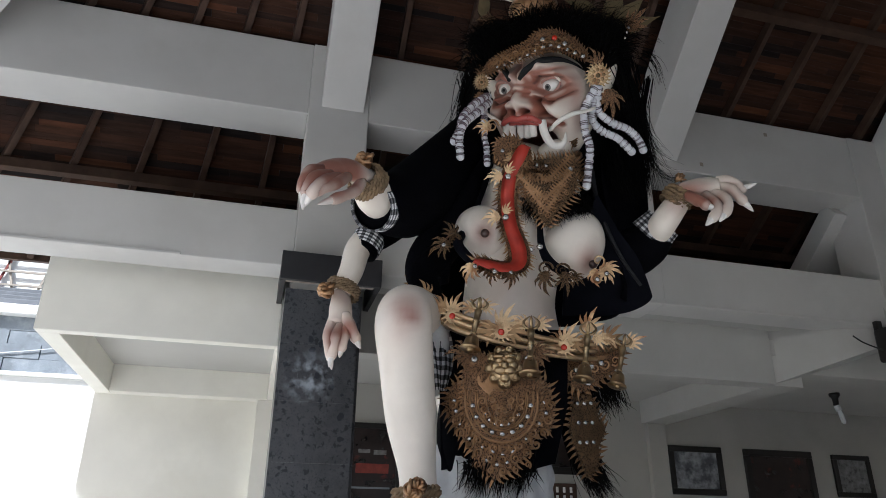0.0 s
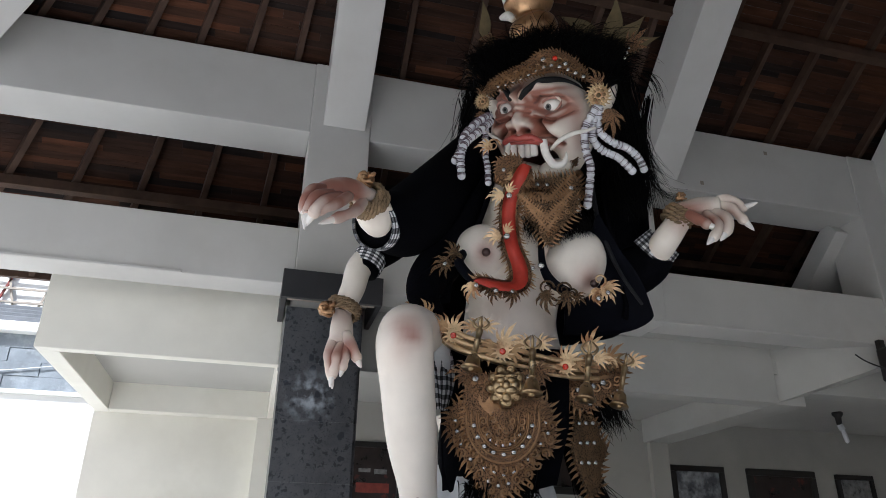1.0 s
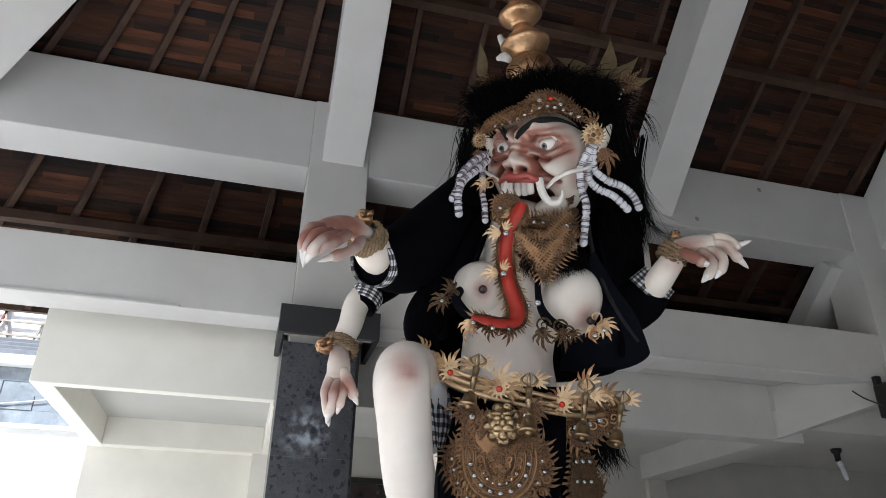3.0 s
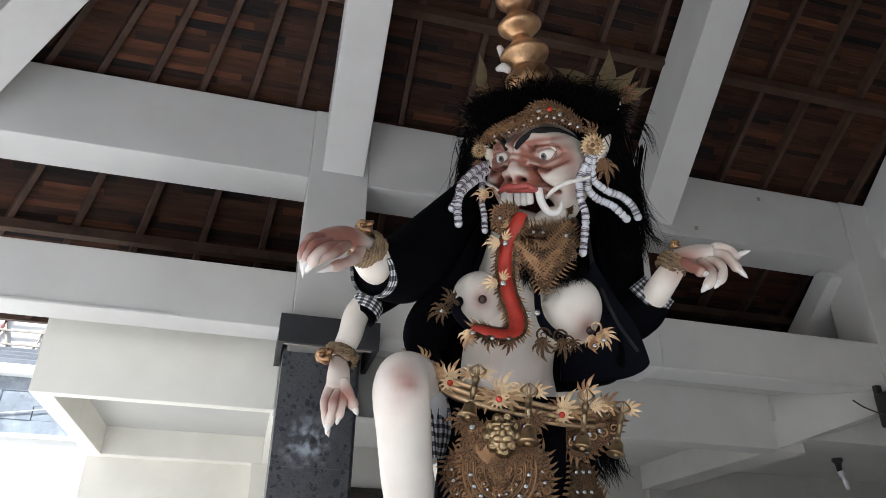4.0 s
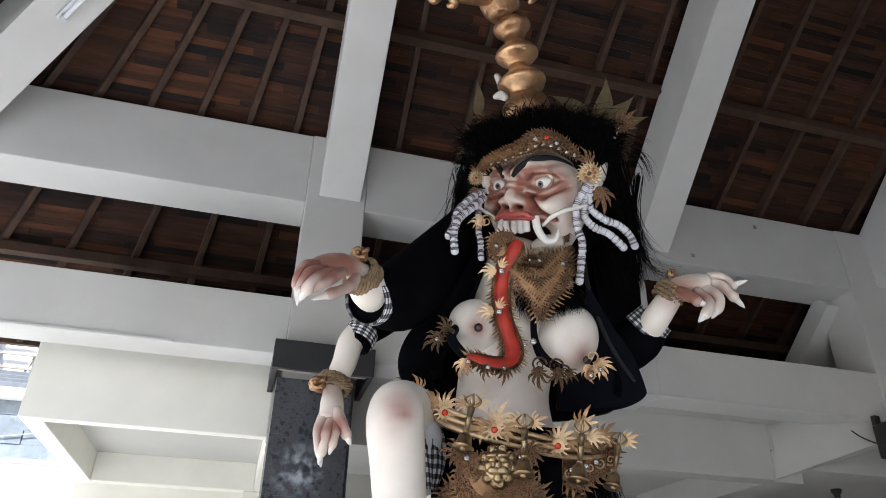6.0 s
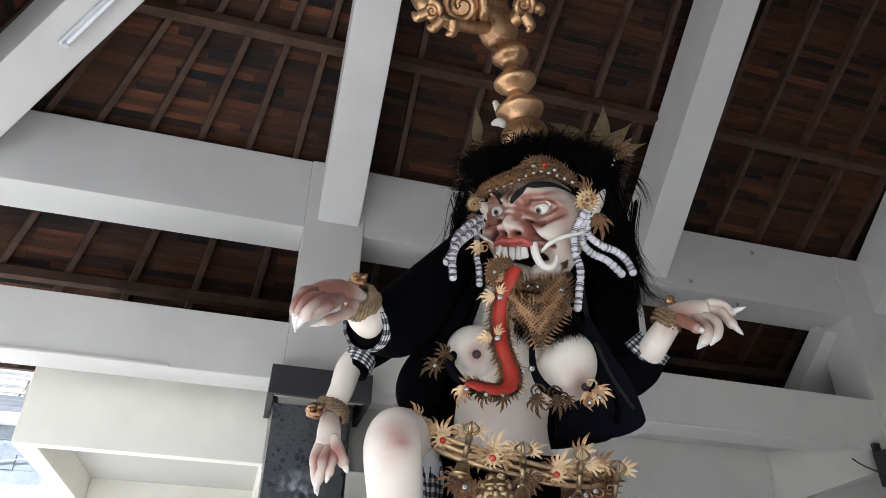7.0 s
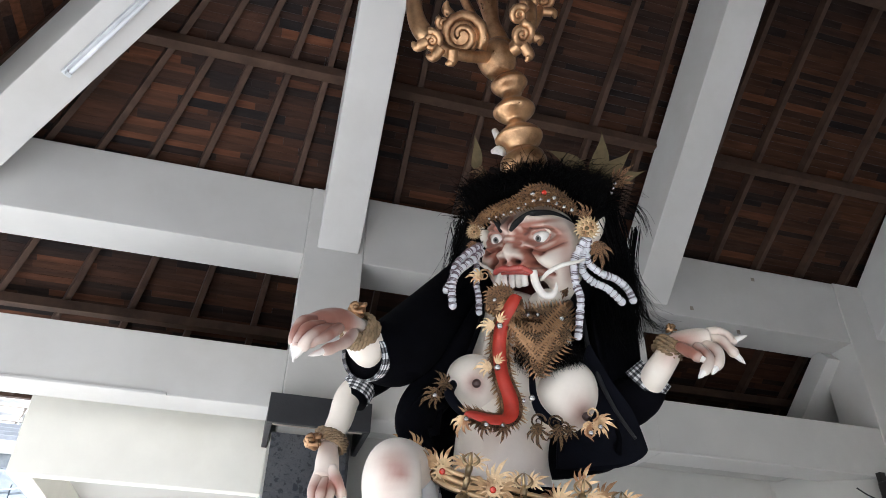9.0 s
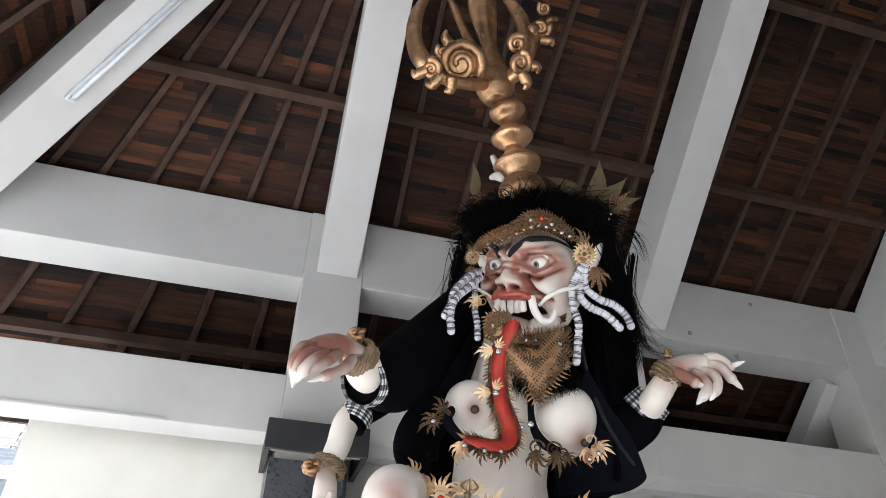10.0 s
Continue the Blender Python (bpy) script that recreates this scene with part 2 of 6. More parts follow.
for height, pts in ((back_z, ((-3.9, 6.9), (9.5, 6.9), (9.5, 2.0), (0.42, 2.0), (-3.9, 6.32))), (front_z, ((-3.48, -1.9), (0.42, 2.0), (9.5, 2.0), (9.5, -1.9))),
                    (left_z, ((-3.9, 6.32), (0.42, 2.0), (-3.9, -2.32)))):
    bm.faces.new([bm.verts.new((x, y, BOARD_Z + 0.08 + height(x, y))) for x, y in pts])
bmesh.ops.solidify(bm, geom=bm.faces[:], thickness=-0.03)
single("roof_cover", bm, TILE_GREY, "closed roof covering above the boards", "roof", kind="structure")


def rafter(a, b, wide=0.052, high=0.085, label="dark brown wooden rafter under the boards", name="rafter"):
    single(name, bar(a, b, wide, high, up=(0, 0, 1), bevel=0.004), RAFTER, label, "rafter", "rafters", "structure")


# rafters fan out from the ridge end to the corner, then run side by side
for k in range(9):
    x = 0.0 - 0.405 * k
    foot = Vector((x, 5.05, 0))
    way = Vector((APEX.x + 0.05 - x, 1.85 - 5.05, 0))
    lo, hi = -0.57, 0.93
    if x < -2.3:
        continue
    # stop at the hip
    pts = []
    for s in (lo, hi):
        p = foot + way * s
        pts.append((p.x, p.y, under(p.y, WOOD_Z)))
    rafter(*pts)
for x, lean in ((0.92, 0.0), (1.53, -0.04), (1.97, -0.12), (2.6, -0.1), (3.12, 0.0), (3.9, -0.1), (4.37, -0.13), (4.9, -0.16), (5.45, -0.18), (6.0, -0.18), (6.6, -0.18), (7.1, -0.18), (7.6, -0.18), (8.1, -0.18)):
    rafter((x + lean * 2.63, 6.88, under(6.88, WOOD_Z)), (x - lean * 2.2, 2.05, under(2.05, WOOD_Z)))
for y, x0 in ((4.285, -1.9), (6.15, -3.7), (2.95, -0.55)):
    rafter((x0, y, under(y, WOOD_Z) - 0.07), (9.3, y, under(y, WOOD_Z) - 0.07), 0.1, 0.09, "dark brown wooden purlin across the rafters", "purlin")
for k in range(8):
    y = 4.6 - 0.55 * k
    rafter((-3.4, y + (y - 2) * 0.35, WOOD_Z + SLOPE * -0.8), (0.2, 2 + (y - 2) * 0.08, WOOD_Z + SLOPE * 2.8))
rafter((-1.85, -0.4, WOOD_Z + SLOPE * 0.75 - 0.07), (-1.85, 4.4, WOOD_Z + SLOPE * 0.75 - 0.07), 0.1, 0.09, "dark brown wooden purlin across the rafters", "purlin")

# ---------------------------------------------------------------- lower rooms behind the columns
AB, AT, AF, AW = 2.985, 3.26, 5.44, 7.88     # beam bottoms, slab, beam front, back wall
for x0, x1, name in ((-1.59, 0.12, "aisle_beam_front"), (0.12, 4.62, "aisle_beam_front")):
    single(name, box(x0, x1, AF, AF + 0.1 if x0 < 0 else 5.64, AB, 3.75, 0.006), CREAM if x0 < 0 else AISLE_SHADED, "pale painted concrete beam edge of the low side room", "beam", kind="structure")
single("aisle_beam_side", box(-1.59, -1.44, AF + 0.102, 7.9, AB, 3.7, 0.006), CREAM, "cream painted side beam of the low room", "beam", kind="structure")
single("aisle_beam_back", box(-1.438, 0.118, 7.72, 7.9, AB, 3.7, 0.006), CREAM, "cream painted back beam of the low room", "beam", kind="structure")
single("aisle_beam_inner", box(0.12, 0.3, 5.642, 7.9, AB, 3.7, 0.006), CREAM, "cream painted beam across the low room", "beam", kind="structure")
single("aisle_beam_cross", box(4.62, 4.965, 5.5, 7.9, AB, 3.366, 0.006), AISLE_SHADED, "pale painted beam running to the back wall", "beam", kind="structure")
single("corner_brace", bar((4.67, 5.63, AB), (5.73, 5.08, 3.363), 0.29, 0.5, bevel=0.006), AISLE_SHADED, "pale painted raking brace from the low beam to the column", "beam", kind="structure")
single("soffit", box(0.66, 4.72, 5.302, 5.438, 3.492, 3.52), AISLE_SHADED, "painted soffit between the two beams", "trim", kind="structure")
# added blocker: stops sky showing through the gap above the low slab
single("sky_gap_blocker", box(-1.59, 9.0, 6.8, 6.88, AT + 0.15, 4.16), RAFTER, "dark panel added to block sky light between low ceiling and eaves", "wall", kind="structure")
single("aisle_beam_front", box(4.967, 9.0, AF, 5.64, 3.1, 3.75, 0.006), AISLE_SHADED, "pale painted beam over the back room", "beam", kind="structure")
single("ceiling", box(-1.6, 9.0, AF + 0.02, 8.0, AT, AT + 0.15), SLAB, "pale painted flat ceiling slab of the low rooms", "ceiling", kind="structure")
single("wall_back", box(-1.6, 0.1, AW, 8.05, 0, AB + 0.3), CREAM, "cream painted back wall of the side room", "wall", kind="structure")
single("wall_back", box(0.1, 9.0, AW, 8.05, 0, AB + 0.3), BACK_BEIGE_SHADED, "pale painted back wall hung with pictures", "wall", kind="structure")
single("pilaster", box(0.02, 0.2, AW - 0.14, AW, 0, AB, 0.006), CREAM, "cream painted pilaster at the end of the wall", "pilaster", kind="structure")
single("pilaster", box(4.66, 4.9, 7.8, AW, 0, AB, 0.006), BACK_BEIGE_SHADED, "pale painted pilaster under the beam", "pilaster", kind="structure")
# out of view: added so daylight comes in from the front left
single("light_block_south", box(3.4, 9.0, -1.8, -1.6, 0, 6.0), PLASTER, "unseen pale wall added to keep front daylight off the right side", "wall", kind="structure")
single("wall_east", box(9.0, 9.2, -2, 8, 0, 7.9), PLASTER, "pale painted end wall of the hall", "wall", kind="structure")

# clad column: stone slabs and a dark capital
clad = thing("column_cladding", "dark speckled volcanic stone cladding on a column", "column cladding", (0.38, 4.95, 0), kind="structure")
CLAD = material("speckled_volcanic_stone", (0.066, 0.069, 0.077), 0.34, vary=0.25, scale=7, bump=0.25, bump_scale=70, second=(0.088, 0.09, 0.097), mask=(0.45, 0.7))
CAPITAL = material("black_stone_capital", (0.028, 0.028, 0.031), 0.5, vary=0.25, scale=5)
SHIM = material("bare_cement", (0.36, 0.32, 0.27), 0.85, vary=0.2, scale=8)


def speckle(m):
    """Dark pores and clasts of several sizes in the stone, and one chalky smear."""
    nt = m.node_tree
    b = nt.nodes["Principled BSDF"]
    src = b.inputs["Base Color"].links[0].from_socket
    tc = nt.nodes.new("ShaderNodeTexCoord")
    for size, cut, colour in ((13.0, 0.13, (0.018, 0.022, 0.034, 1)), (30.0, 0.17, (0.02, 0.022, 0.03, 1)), (75.0, 0.2, (0.025, 0.025, 0.03, 1))):
        vo = nt.nodes.new("ShaderNodeTexVoronoi")
        vo.inputs["Scale"].default_value = size
        warp = nt.nodes.new("ShaderNodeTexNoise")
        warp.inputs["Scale"].default_value = size * 1.3
        mixv = nt.nodes.new("ShaderNodeMix")
        mixv.data_type = "VECTOR"
        mixv.inputs["Factor"].default_value = 0.06
        nt.links.new(tc.outputs["Object"], warp.inputs["Vector"])
        nt.links.new(tc.outputs["Object"], mixv.inputs["A"])
        nt.links.new(warp.outputs["Color"], mixv.inputs["B"])
        nt.links.new(mixv.outputs["Result"], vo.inputs["Vector"])
        # only some cells carry a clast
        keep = nt.nodes.new("ShaderNodeSeparateColor")
        nt.links.new(vo.outputs["Color"], keep.inputs[0])
        lim = nt.nodes.new("ShaderNodeMath")
        lim.operation, lim.inputs[1].default_value = "MULTIPLY", cut * 3.0
        nt.links.new(keep.outputs[0], lim.inputs[0])
        less = nt.nodes.new("ShaderNodeMath")
        less.operation = "LESS_THAN"
        nt.links.new(vo.outputs["Distance"], less.inputs[0])
        nt.links.new(lim.outputs[0], less.inputs[1])
        pick = nt.nodes.new("ShaderNodeMath")
        pick.operation, pick.inputs[1].default_value = "GREATER_THAN", 0.5
        nt.links.new(keep.outputs[1], pick.inputs[0])
        both = nt.nodes.new("ShaderNodeMath")
        both.operation = "MULTIPLY"
        nt.links.new(less.outputs[0], both.inputs[0])
        nt.links.new(pick.outputs[0], both.inputs[1])
        mix = nt.nodes.new("ShaderNodeMix")
        mix.data_type = "RGBA"
        nt.links.new(both.outputs[0], mix.inputs["Factor"])
        nt.links.new(src, mix.inputs["A"])
        mix.inputs["B"].default_value = colour
        src = mix.outputs["Result"]
    # chalky smear where something was scraped off
    at = nt.nodes.new("ShaderNodeVectorMath")
    at.operation = "DISTANCE"
    at.inputs[1].default_value = (-0.03, -0.05, 2.66)
    nt.links.new(tc.outputs["Object"], at.inputs[0])
    sm = nt.nodes.new("ShaderNodeMapRange")
    sm.inputs["From Min"].default_value, sm.inputs["From Max"].default_value = 0.22, 0.03
    nt.links.new(at.outputs["Value"], sm.inputs["Value"])
    cloud = nt.nodes.new("ShaderNodeTexNoise")
    cloud.inputs["Scale"].default_value, cloud.inputs["Detail"].default_value = 14.0, 7.0
    nt.links.new(tc.outputs["Object"], cloud.inputs["Vector"])
    cm = nt.nodes.new("ShaderNodeMapRange")
    cm.inputs["From Min"].default_value, cm.inputs["From Max"].default_value, cm.inputs["To Max"].default_value = 0.45, 0.66, 1.0
    nt.links.new(cloud.outputs["Fac"], cm.inputs["Value"])
    prod = nt.nodes.new("ShaderNodeMath")
    prod.operation = "MULTIPLY"
    nt.links.new(sm.outputs[0], prod.inputs[0])
    nt.links.new(cm.outputs[0], prod.inputs[1])
    mix = nt.nodes.new("ShaderNodeMix")
    mix.data_type = "RGBA"
    nt.links.new(prod.outputs[0], mix.inputs["Factor"])
    nt.links.new(src, mix.inputs["A"])
    mix.inputs["B"].default_value = (0.5, 0.55, 0.62, 1)
    nt.links.new(mix.outputs["Result"], b.inputs["Base Color"])


speckle(CLAD)
for k in range(9):
    z0 = 3.30 - 0.405 * (k + 1)
    part("stone_slab", box(0.125, 0.665, 4.95, 4.99, max(z0, 0.0), z0 + 0.4045, 0.0012), CLAD, clad)
    for x0, x1 in ((0.125, 0.158), (0.657, 0.69)):
        part("side_slab", box(x0, x1, 4.992, 5.44, max(z0, 0.0), z0 + 0.4045, 0.0012), CLAD, clad)
part("core", box(0.16, 0.655, 4.992, 5.43, 0, 3.2), SHIM, clad)
capital = thing("column_capital", "black stone capital boxed round the column top", "capital", (0.44, 4.9, 3.3), kind="structure")
part("front_slab", box(0.075, 0.805, 4.83, 4.87, 3.33, 3.545, 0.004), CAPITAL, capital)
part("side_slab", box(0.075, 0.115, 4.872, 5.48, 3.33, 3.545, 0.004), CAPITAL, capital)
part("side_slab", box(0.765, 0.805, 4.872, 5.48, 3.33, 3.545, 0.004), CAPITAL, capital)
part("top_slab", box(0.117, 0.763, 4.872, 5.0, 3.5, 3.54), CAPITAL, capital)
part("mortar_bed", box(0.118, 0.762, 4.875, 4.948, 3.345, 3.45, 0.006), SHIM, capital, "bare cement bed under the capital")

# ---------------------------------------------------------------- next door, seen past the corner
house = thing("neighbour_building", "white-walled neighbouring building with grey stone band and tiled top", "building", (-4.5, 11.2, -0.15))
part("wall", box(-12, 2, 11.0, 11.4, -0.15, 3.7), OUT_WHITE, house)
part("ledge", box(-12, 2, 10.93, 11.4, 3.702, 3.76, 0.01), OUT_WHITE, house)
for k in range(4):
    z = 3.762 + 0.2 * k
    for j in range(9):
        x = -8 + 0.9 * j + (0.45 if k % 2 else 0)
        part("stone_block", box(x, x + 0.895, 11.0 + 0.012 * ((j * 7 + k * 3) % 3), 11.4, z, z + 0.198, 0.003), MOSS_STONE, house)
part("cornice", box(-12, 2, 10.85, 11.4, 4.562, 4.71, 0.02), OUT_WHITE, house)
for k in range(4):
    part("tile_course", box(-12, 2, 10.9 + 0.12 * k, 11.6, 4.712 + 0.09 * k, 4.795 + 0.09 * k, 0.015), TILE_GREY, house)
part("upper_wall", box(-12, 2, 11.7, 12.0, 4.6, 7.0), OUT_WHITE, house)
for k in range(14):
    x = -6.2 + 0.3 * k
    part("lattice_bar", bar((x, 11.64, 5.06), (x + (0.2 if k % 2 else -0.2), 11.64, 5.75), 0.03, 0.03, up=(0, 1, 0)), RED if k % 4 == 3 else SHIM, house)
for z in (5.2, 5.42, 5.62):
    part("lattice_rail", box(-7, -1, 11.6, 11.63, z, z + 0.03), SHIM, house)
bm = bmesh.new()
for k in range(12):
    s = k / 12
    bar((-4.2 + 2.1 * s, 10.985, 3.93 + 0.2 * s + 0.16 * s * s), (-4.2 + 2.1 * (s + 1 / 12), 10.985, 3.93 + 0.2 * (s + 1 / 12) + 0.16 * (s + 1 / 12) ** 2), 0.012, 0.012, bm=bm)
part("cable", bm, METAL, house, "thin pale cable across the stone")
single("eave_board", box(-4.6, -1.6, 6.9, 6.95, 4.0, 4.2), RAFTER, "dark wooden eave board", "eave", kind="structure")


# ---------------------------------------------------------------- pictures and lamps on and under the back rooms
PAPER = material("faded_photograph", (0.3, 0.31, 0.33), 0.3, vary=0.5, scale=9, second=(0.08, 0.085, 0.1), mask=(0.45, 0.55))
DARKPRINT = material("dark_red_print", (0.02, 0.012, 0.011), 0.3, vary=0.5, scale=6, second=(0.2, 0.03, 0.02), mask=(0.56, 0.64))
SILVER = material("grey_print", (0.2, 0.2, 0.2), 0.3, vary=0.5, scale=14)
GLASS_TUBE = material("tube_glass", (0.75, 0.77, 0.8), 0.25, vary=0.02)


def picture(x0, x1, z0, z1, rim, inner, label, lean=0.05):
    p = thing("framed_picture", label, "picture", ((x0 + x1) / 2, AW - 0.03, z0), "pictures on the back wall")
    y = AW - 0.045
    part("frame_rail", box(x0, x1, y, AW, z1 - rim, z1, 0.006), BLACK, p)
    part("frame_rail", box(x0, x1, y, AW, z0, z0 + rim, 0.006), BLACK, p)
    part("frame_stile", box(x0, x0 + rim, y, AW, z0 + rim, z1 - rim, 0.006), BLACK, p)
    part("frame_stile", box(x1 - rim, x1, y, AW, z0 + rim, z1 - rim, 0.006), BLACK, p)
    part("print", box(x0 + rim, x1 - rim, y + 0.025, AW, z0 + rim, z1 - rim), inner, p)
    return p


picture(4.93, 5.67, 2.17, 2.74, 0.07, PAPER, "black-framed faded photograph of a gathering on the wall")
picture(6.0, 7.0, 2.0, 2.74, 0.08, DARKPRINT, "black-framed dark red print on the wall")
picture(7.32, 7.9, 2.2, 2.72, 0.06, SILVER, "small black-framed grey photograph on the wall")
picture(3.4, 4.0, 2.35, 2.85, 0.08, DARKPRINT, "black-framed dark picture on the wall")
notice = picture(0.95, 1.62, 1.95, 2.82, 0.06, DARKPRINT, "dark glazed picture with red and white bands")
for z, high, x0, x1, paint in ((2.5, 0.04, 1.14, 1.27, SILVER), (2.485, 0.05, 1.31, 1.45, SILVER), (2.29, 0.1, 1.12, 1.48, RED), (2.13, 0.02, 1.06, 1.5, MOSS_STONE)):
    part("printed_bar", box(x0, x1, AW - 0.024, AW - 0.0205, z, z + high), paint, notice)
rack = thing("slatted_vent", "dark brown slatted vent block in the back wall", "vent", (3.44, AW, 1.9), kind="structure")
part("frame", box(3.2, 3.68, AW - 0.05, AW, 1.85, 2.25, 0.004), RAFTER, rack)
for i in range(5):
    for j in range(4):
        part("slot", box(3.25 + 0.085 * i, 3.28 + 0.085 * i, AW - 0.056, AW - 0.051, 1.88 + 0.09 * j, 1.94 + 0.09 * j), OUT_WHITE, rack)

lamp = thing("ceiling_lamp", "white spiral bulb hanging in a holder from the ceiling", "lamp", (6.5, 6.75, 3.26))


def tube(path, radii, n=12, bm=None, slot=0, caps=True, squash=1.0):
    """A round loft along a path of points."""
    bm = bm or bmesh.new()
    pts = [Vector(p) for p in path]
    rings, side = [], None
    for i, p in enumerate(pts):
        d = (pts[min(i + 1, len(pts) - 1)] - pts[max(i - 1, 0)]).normalized()
        if side is None:
            side = d.orthogonal().normalized()
        side = (side - d * side.dot(d)).normalized()
        other = d.cross(side)
        r = radii[i] if isinstance(radii, (list, tuple)) else radii
        rings.append([bm.verts.new(p + (side * math.cos(2 * math.pi * k / n) + other * (squash * math.sin(2 * math.pi * k / n))) * r) for k in range(n)])
    for a, b in zip(rings, rings[1:]):
        for k in range(n):
            bm.faces.new((a[k], a[(k + 1) % n], b[(k + 1) % n], b[k])).material_index = slot
    if caps:
        bm.faces.new(rings[0][::-1]).material_index = slot
        bm.faces.new(rings[-1]).material_index = slot
    return bm


part("holder", tube([(6.5, 6.75, 3.26), (6.5, 6.75, 3.23), (6.5, 6.75, 3.2), (6.5, 6.75, 3.12)], [0.06, 0.06, 0.035, 0.03]), BLACK, lamp, smooth=True)
part("bulb_base", tube([(6.5, 6.75, 3.119), (6.52, 6.74, 3.06)], [0.032, 0.035]), METAL, lamp)
part("bulb", tube([(6.52, 6.74, 3.059), (6.53, 6.735, 3.0), (6.54, 6.73, 2.93), (6.545, 6.728, 2.91)], [0.022, 0.028, 0.026, 0.01]), GLASS_TUBE, lamp, smooth=True)

# tube lamp on the hip beam
hip_d = (HIP_B - HIP_A).normalized()
hip_side = hip_d.cross(Vector((0, 0, 1))).normalized()
hip_up = hip_side.cross(hip_d)
TL = HIP_A + hip_d * 1.42 - hip_up * 0.012
fit_lamp = thing("tube_lamp", "unlit white fluorescent tube in a metal batten on the hip beam", "lamp", TL)
part("batten", bar(TL - hip_up * 0.04, TL - hip_up * 0.04 + hip_d * 1.25, 0.06, 0.045, bevel=0.006), METAL, fit_lamp)
for s in (0.02, 1.2):
    q = TL - hip_up * 0.095 + hip_d * s
    part("lamp_holder", bar(q, q + hip_d * 0.03, 0.04, 0.055, bevel=0.004), METAL, fit_lamp)
part("tube", tube([TL - hip_up * 0.075 + hip_d * s for s in (0.05, 0.6, 1.2)], 0.016), GLASS_TUBE, fit_lamp, smooth=True)

# ---------------------------------------------------------------- the statue and what it wears
def skin_material():
    m = material("painted_statue_skin", (0.86, 0.785, 0.69), 0.38, vary=0.05, scale=7, bump=0.04, bump_scale=80, coat=0.15)
    nt = m.node_tree
    b = nt.nodes["Principled BSDF"]
    src = b.inputs["Base Color"].links[0].from_socket
    for name, colour in (("blush", (0.31, 0.1, 0.062, 1)), ("dark_paint", (0.04, 0.016, 0.014, 1))):
        at = nt.nodes.new("ShaderNodeAttribute")
        at.attribute_name = name
        mix = nt.nodes.new("ShaderNodeMix")
        mix.data_type = "RGBA"
        nt.links.new(at.outputs["Fac"], mix.inputs["Factor"])
        nt.links.new(src, mix.inputs["A"])
        mix.inputs["B"].default_value = colour
        src = mix.outputs["Result"]
    nt.links.new(src, b.inputs["Base Color"])
    return m


def filigree_material(name, gold, dark, size=55.0, rough=0.42):
    """Pierced and chased gilt leather: gilt ridges round dark hollows."""
    m = material(name, gold, rough, metal=0.75, vary=0.3, scale=14, bump=0.1)
    nt = m.node_tree
    b = nt.nodes["Principled BSDF"]
    src = b.inputs["Base Color"].links[0].from_socket
    tc = nt.nodes.new("ShaderNodeTexCoord")
    vo = nt.nodes.new("ShaderNodeTexVoronoi")
    vo.feature = "DISTANCE_TO_EDGE"
    vo.inputs["Scale"].default_value = size
    ring = nt.nodes.new("ShaderNodeTexVoronoi")
    ring.inputs["Scale"].default_value = size * 0.5
    wave = nt.nodes.new("ShaderNodeMath")
    wave.operation, wave.inputs[1].default_value = "MULTIPLY", 26.0
    sine = nt.nodes.new("ShaderNodeMath")
    sine.operation = "SINE"
    for n in (vo, ring):
        nt.links.new(tc.outputs["Object"], n.inputs["Vector"])
    nt.links.new(ring.outputs["Distance"], wave.inputs[0])
    nt.links.new(wave.outputs[0], sine.inputs[0])
    cut = nt.nodes.new("ShaderNodeMapRange")
    cut.inputs["From Min"].default_value, cut.inputs["From Max"].default_value = -0.35, 0.15
    nt.links.new(sine.outputs[0], cut.inputs["Value"])
    cut2 = nt.nodes.new("ShaderNodeMapRange")
    cut2.inputs["From Min"].default_value, cut2.inputs["From Max"].default_value = 0.05, 0.13
    nt.links.new(vo.outputs["Distance"], cut2.inputs["Value"])
    both = nt.nodes.new("ShaderNodeMath")
    both.operation = "MULTIPLY"
    nt.links.new(cut.outputs[0], both.inputs[0])
    nt.links.new(cut2.outputs[0], both.inputs[1])
    mix = nt.nodes.new("ShaderNodeMix")
    mix.data_type = "RGBA"
    nt.links.new(both.outputs[0], mix.inputs["Factor"])
    nt.links.new(src, mix.inputs["A"])
    mix.inputs["B"].default_value = (*dark, 1)
    nt.links.new(mix.outputs["Result"], b.inputs["Base Color"])
    bp = nt.nodes.new("ShaderNodeBump")
    bp.invert = True
    bp.inputs["Strength"].default_value, bp.inputs["Distance"].default_value = 0.8, 0.01
    nt.links.new(both.outputs[0], bp.inputs["Height"])
    nt.links.new(bp.outputs[0], b.inputs["Normal"])
    return m


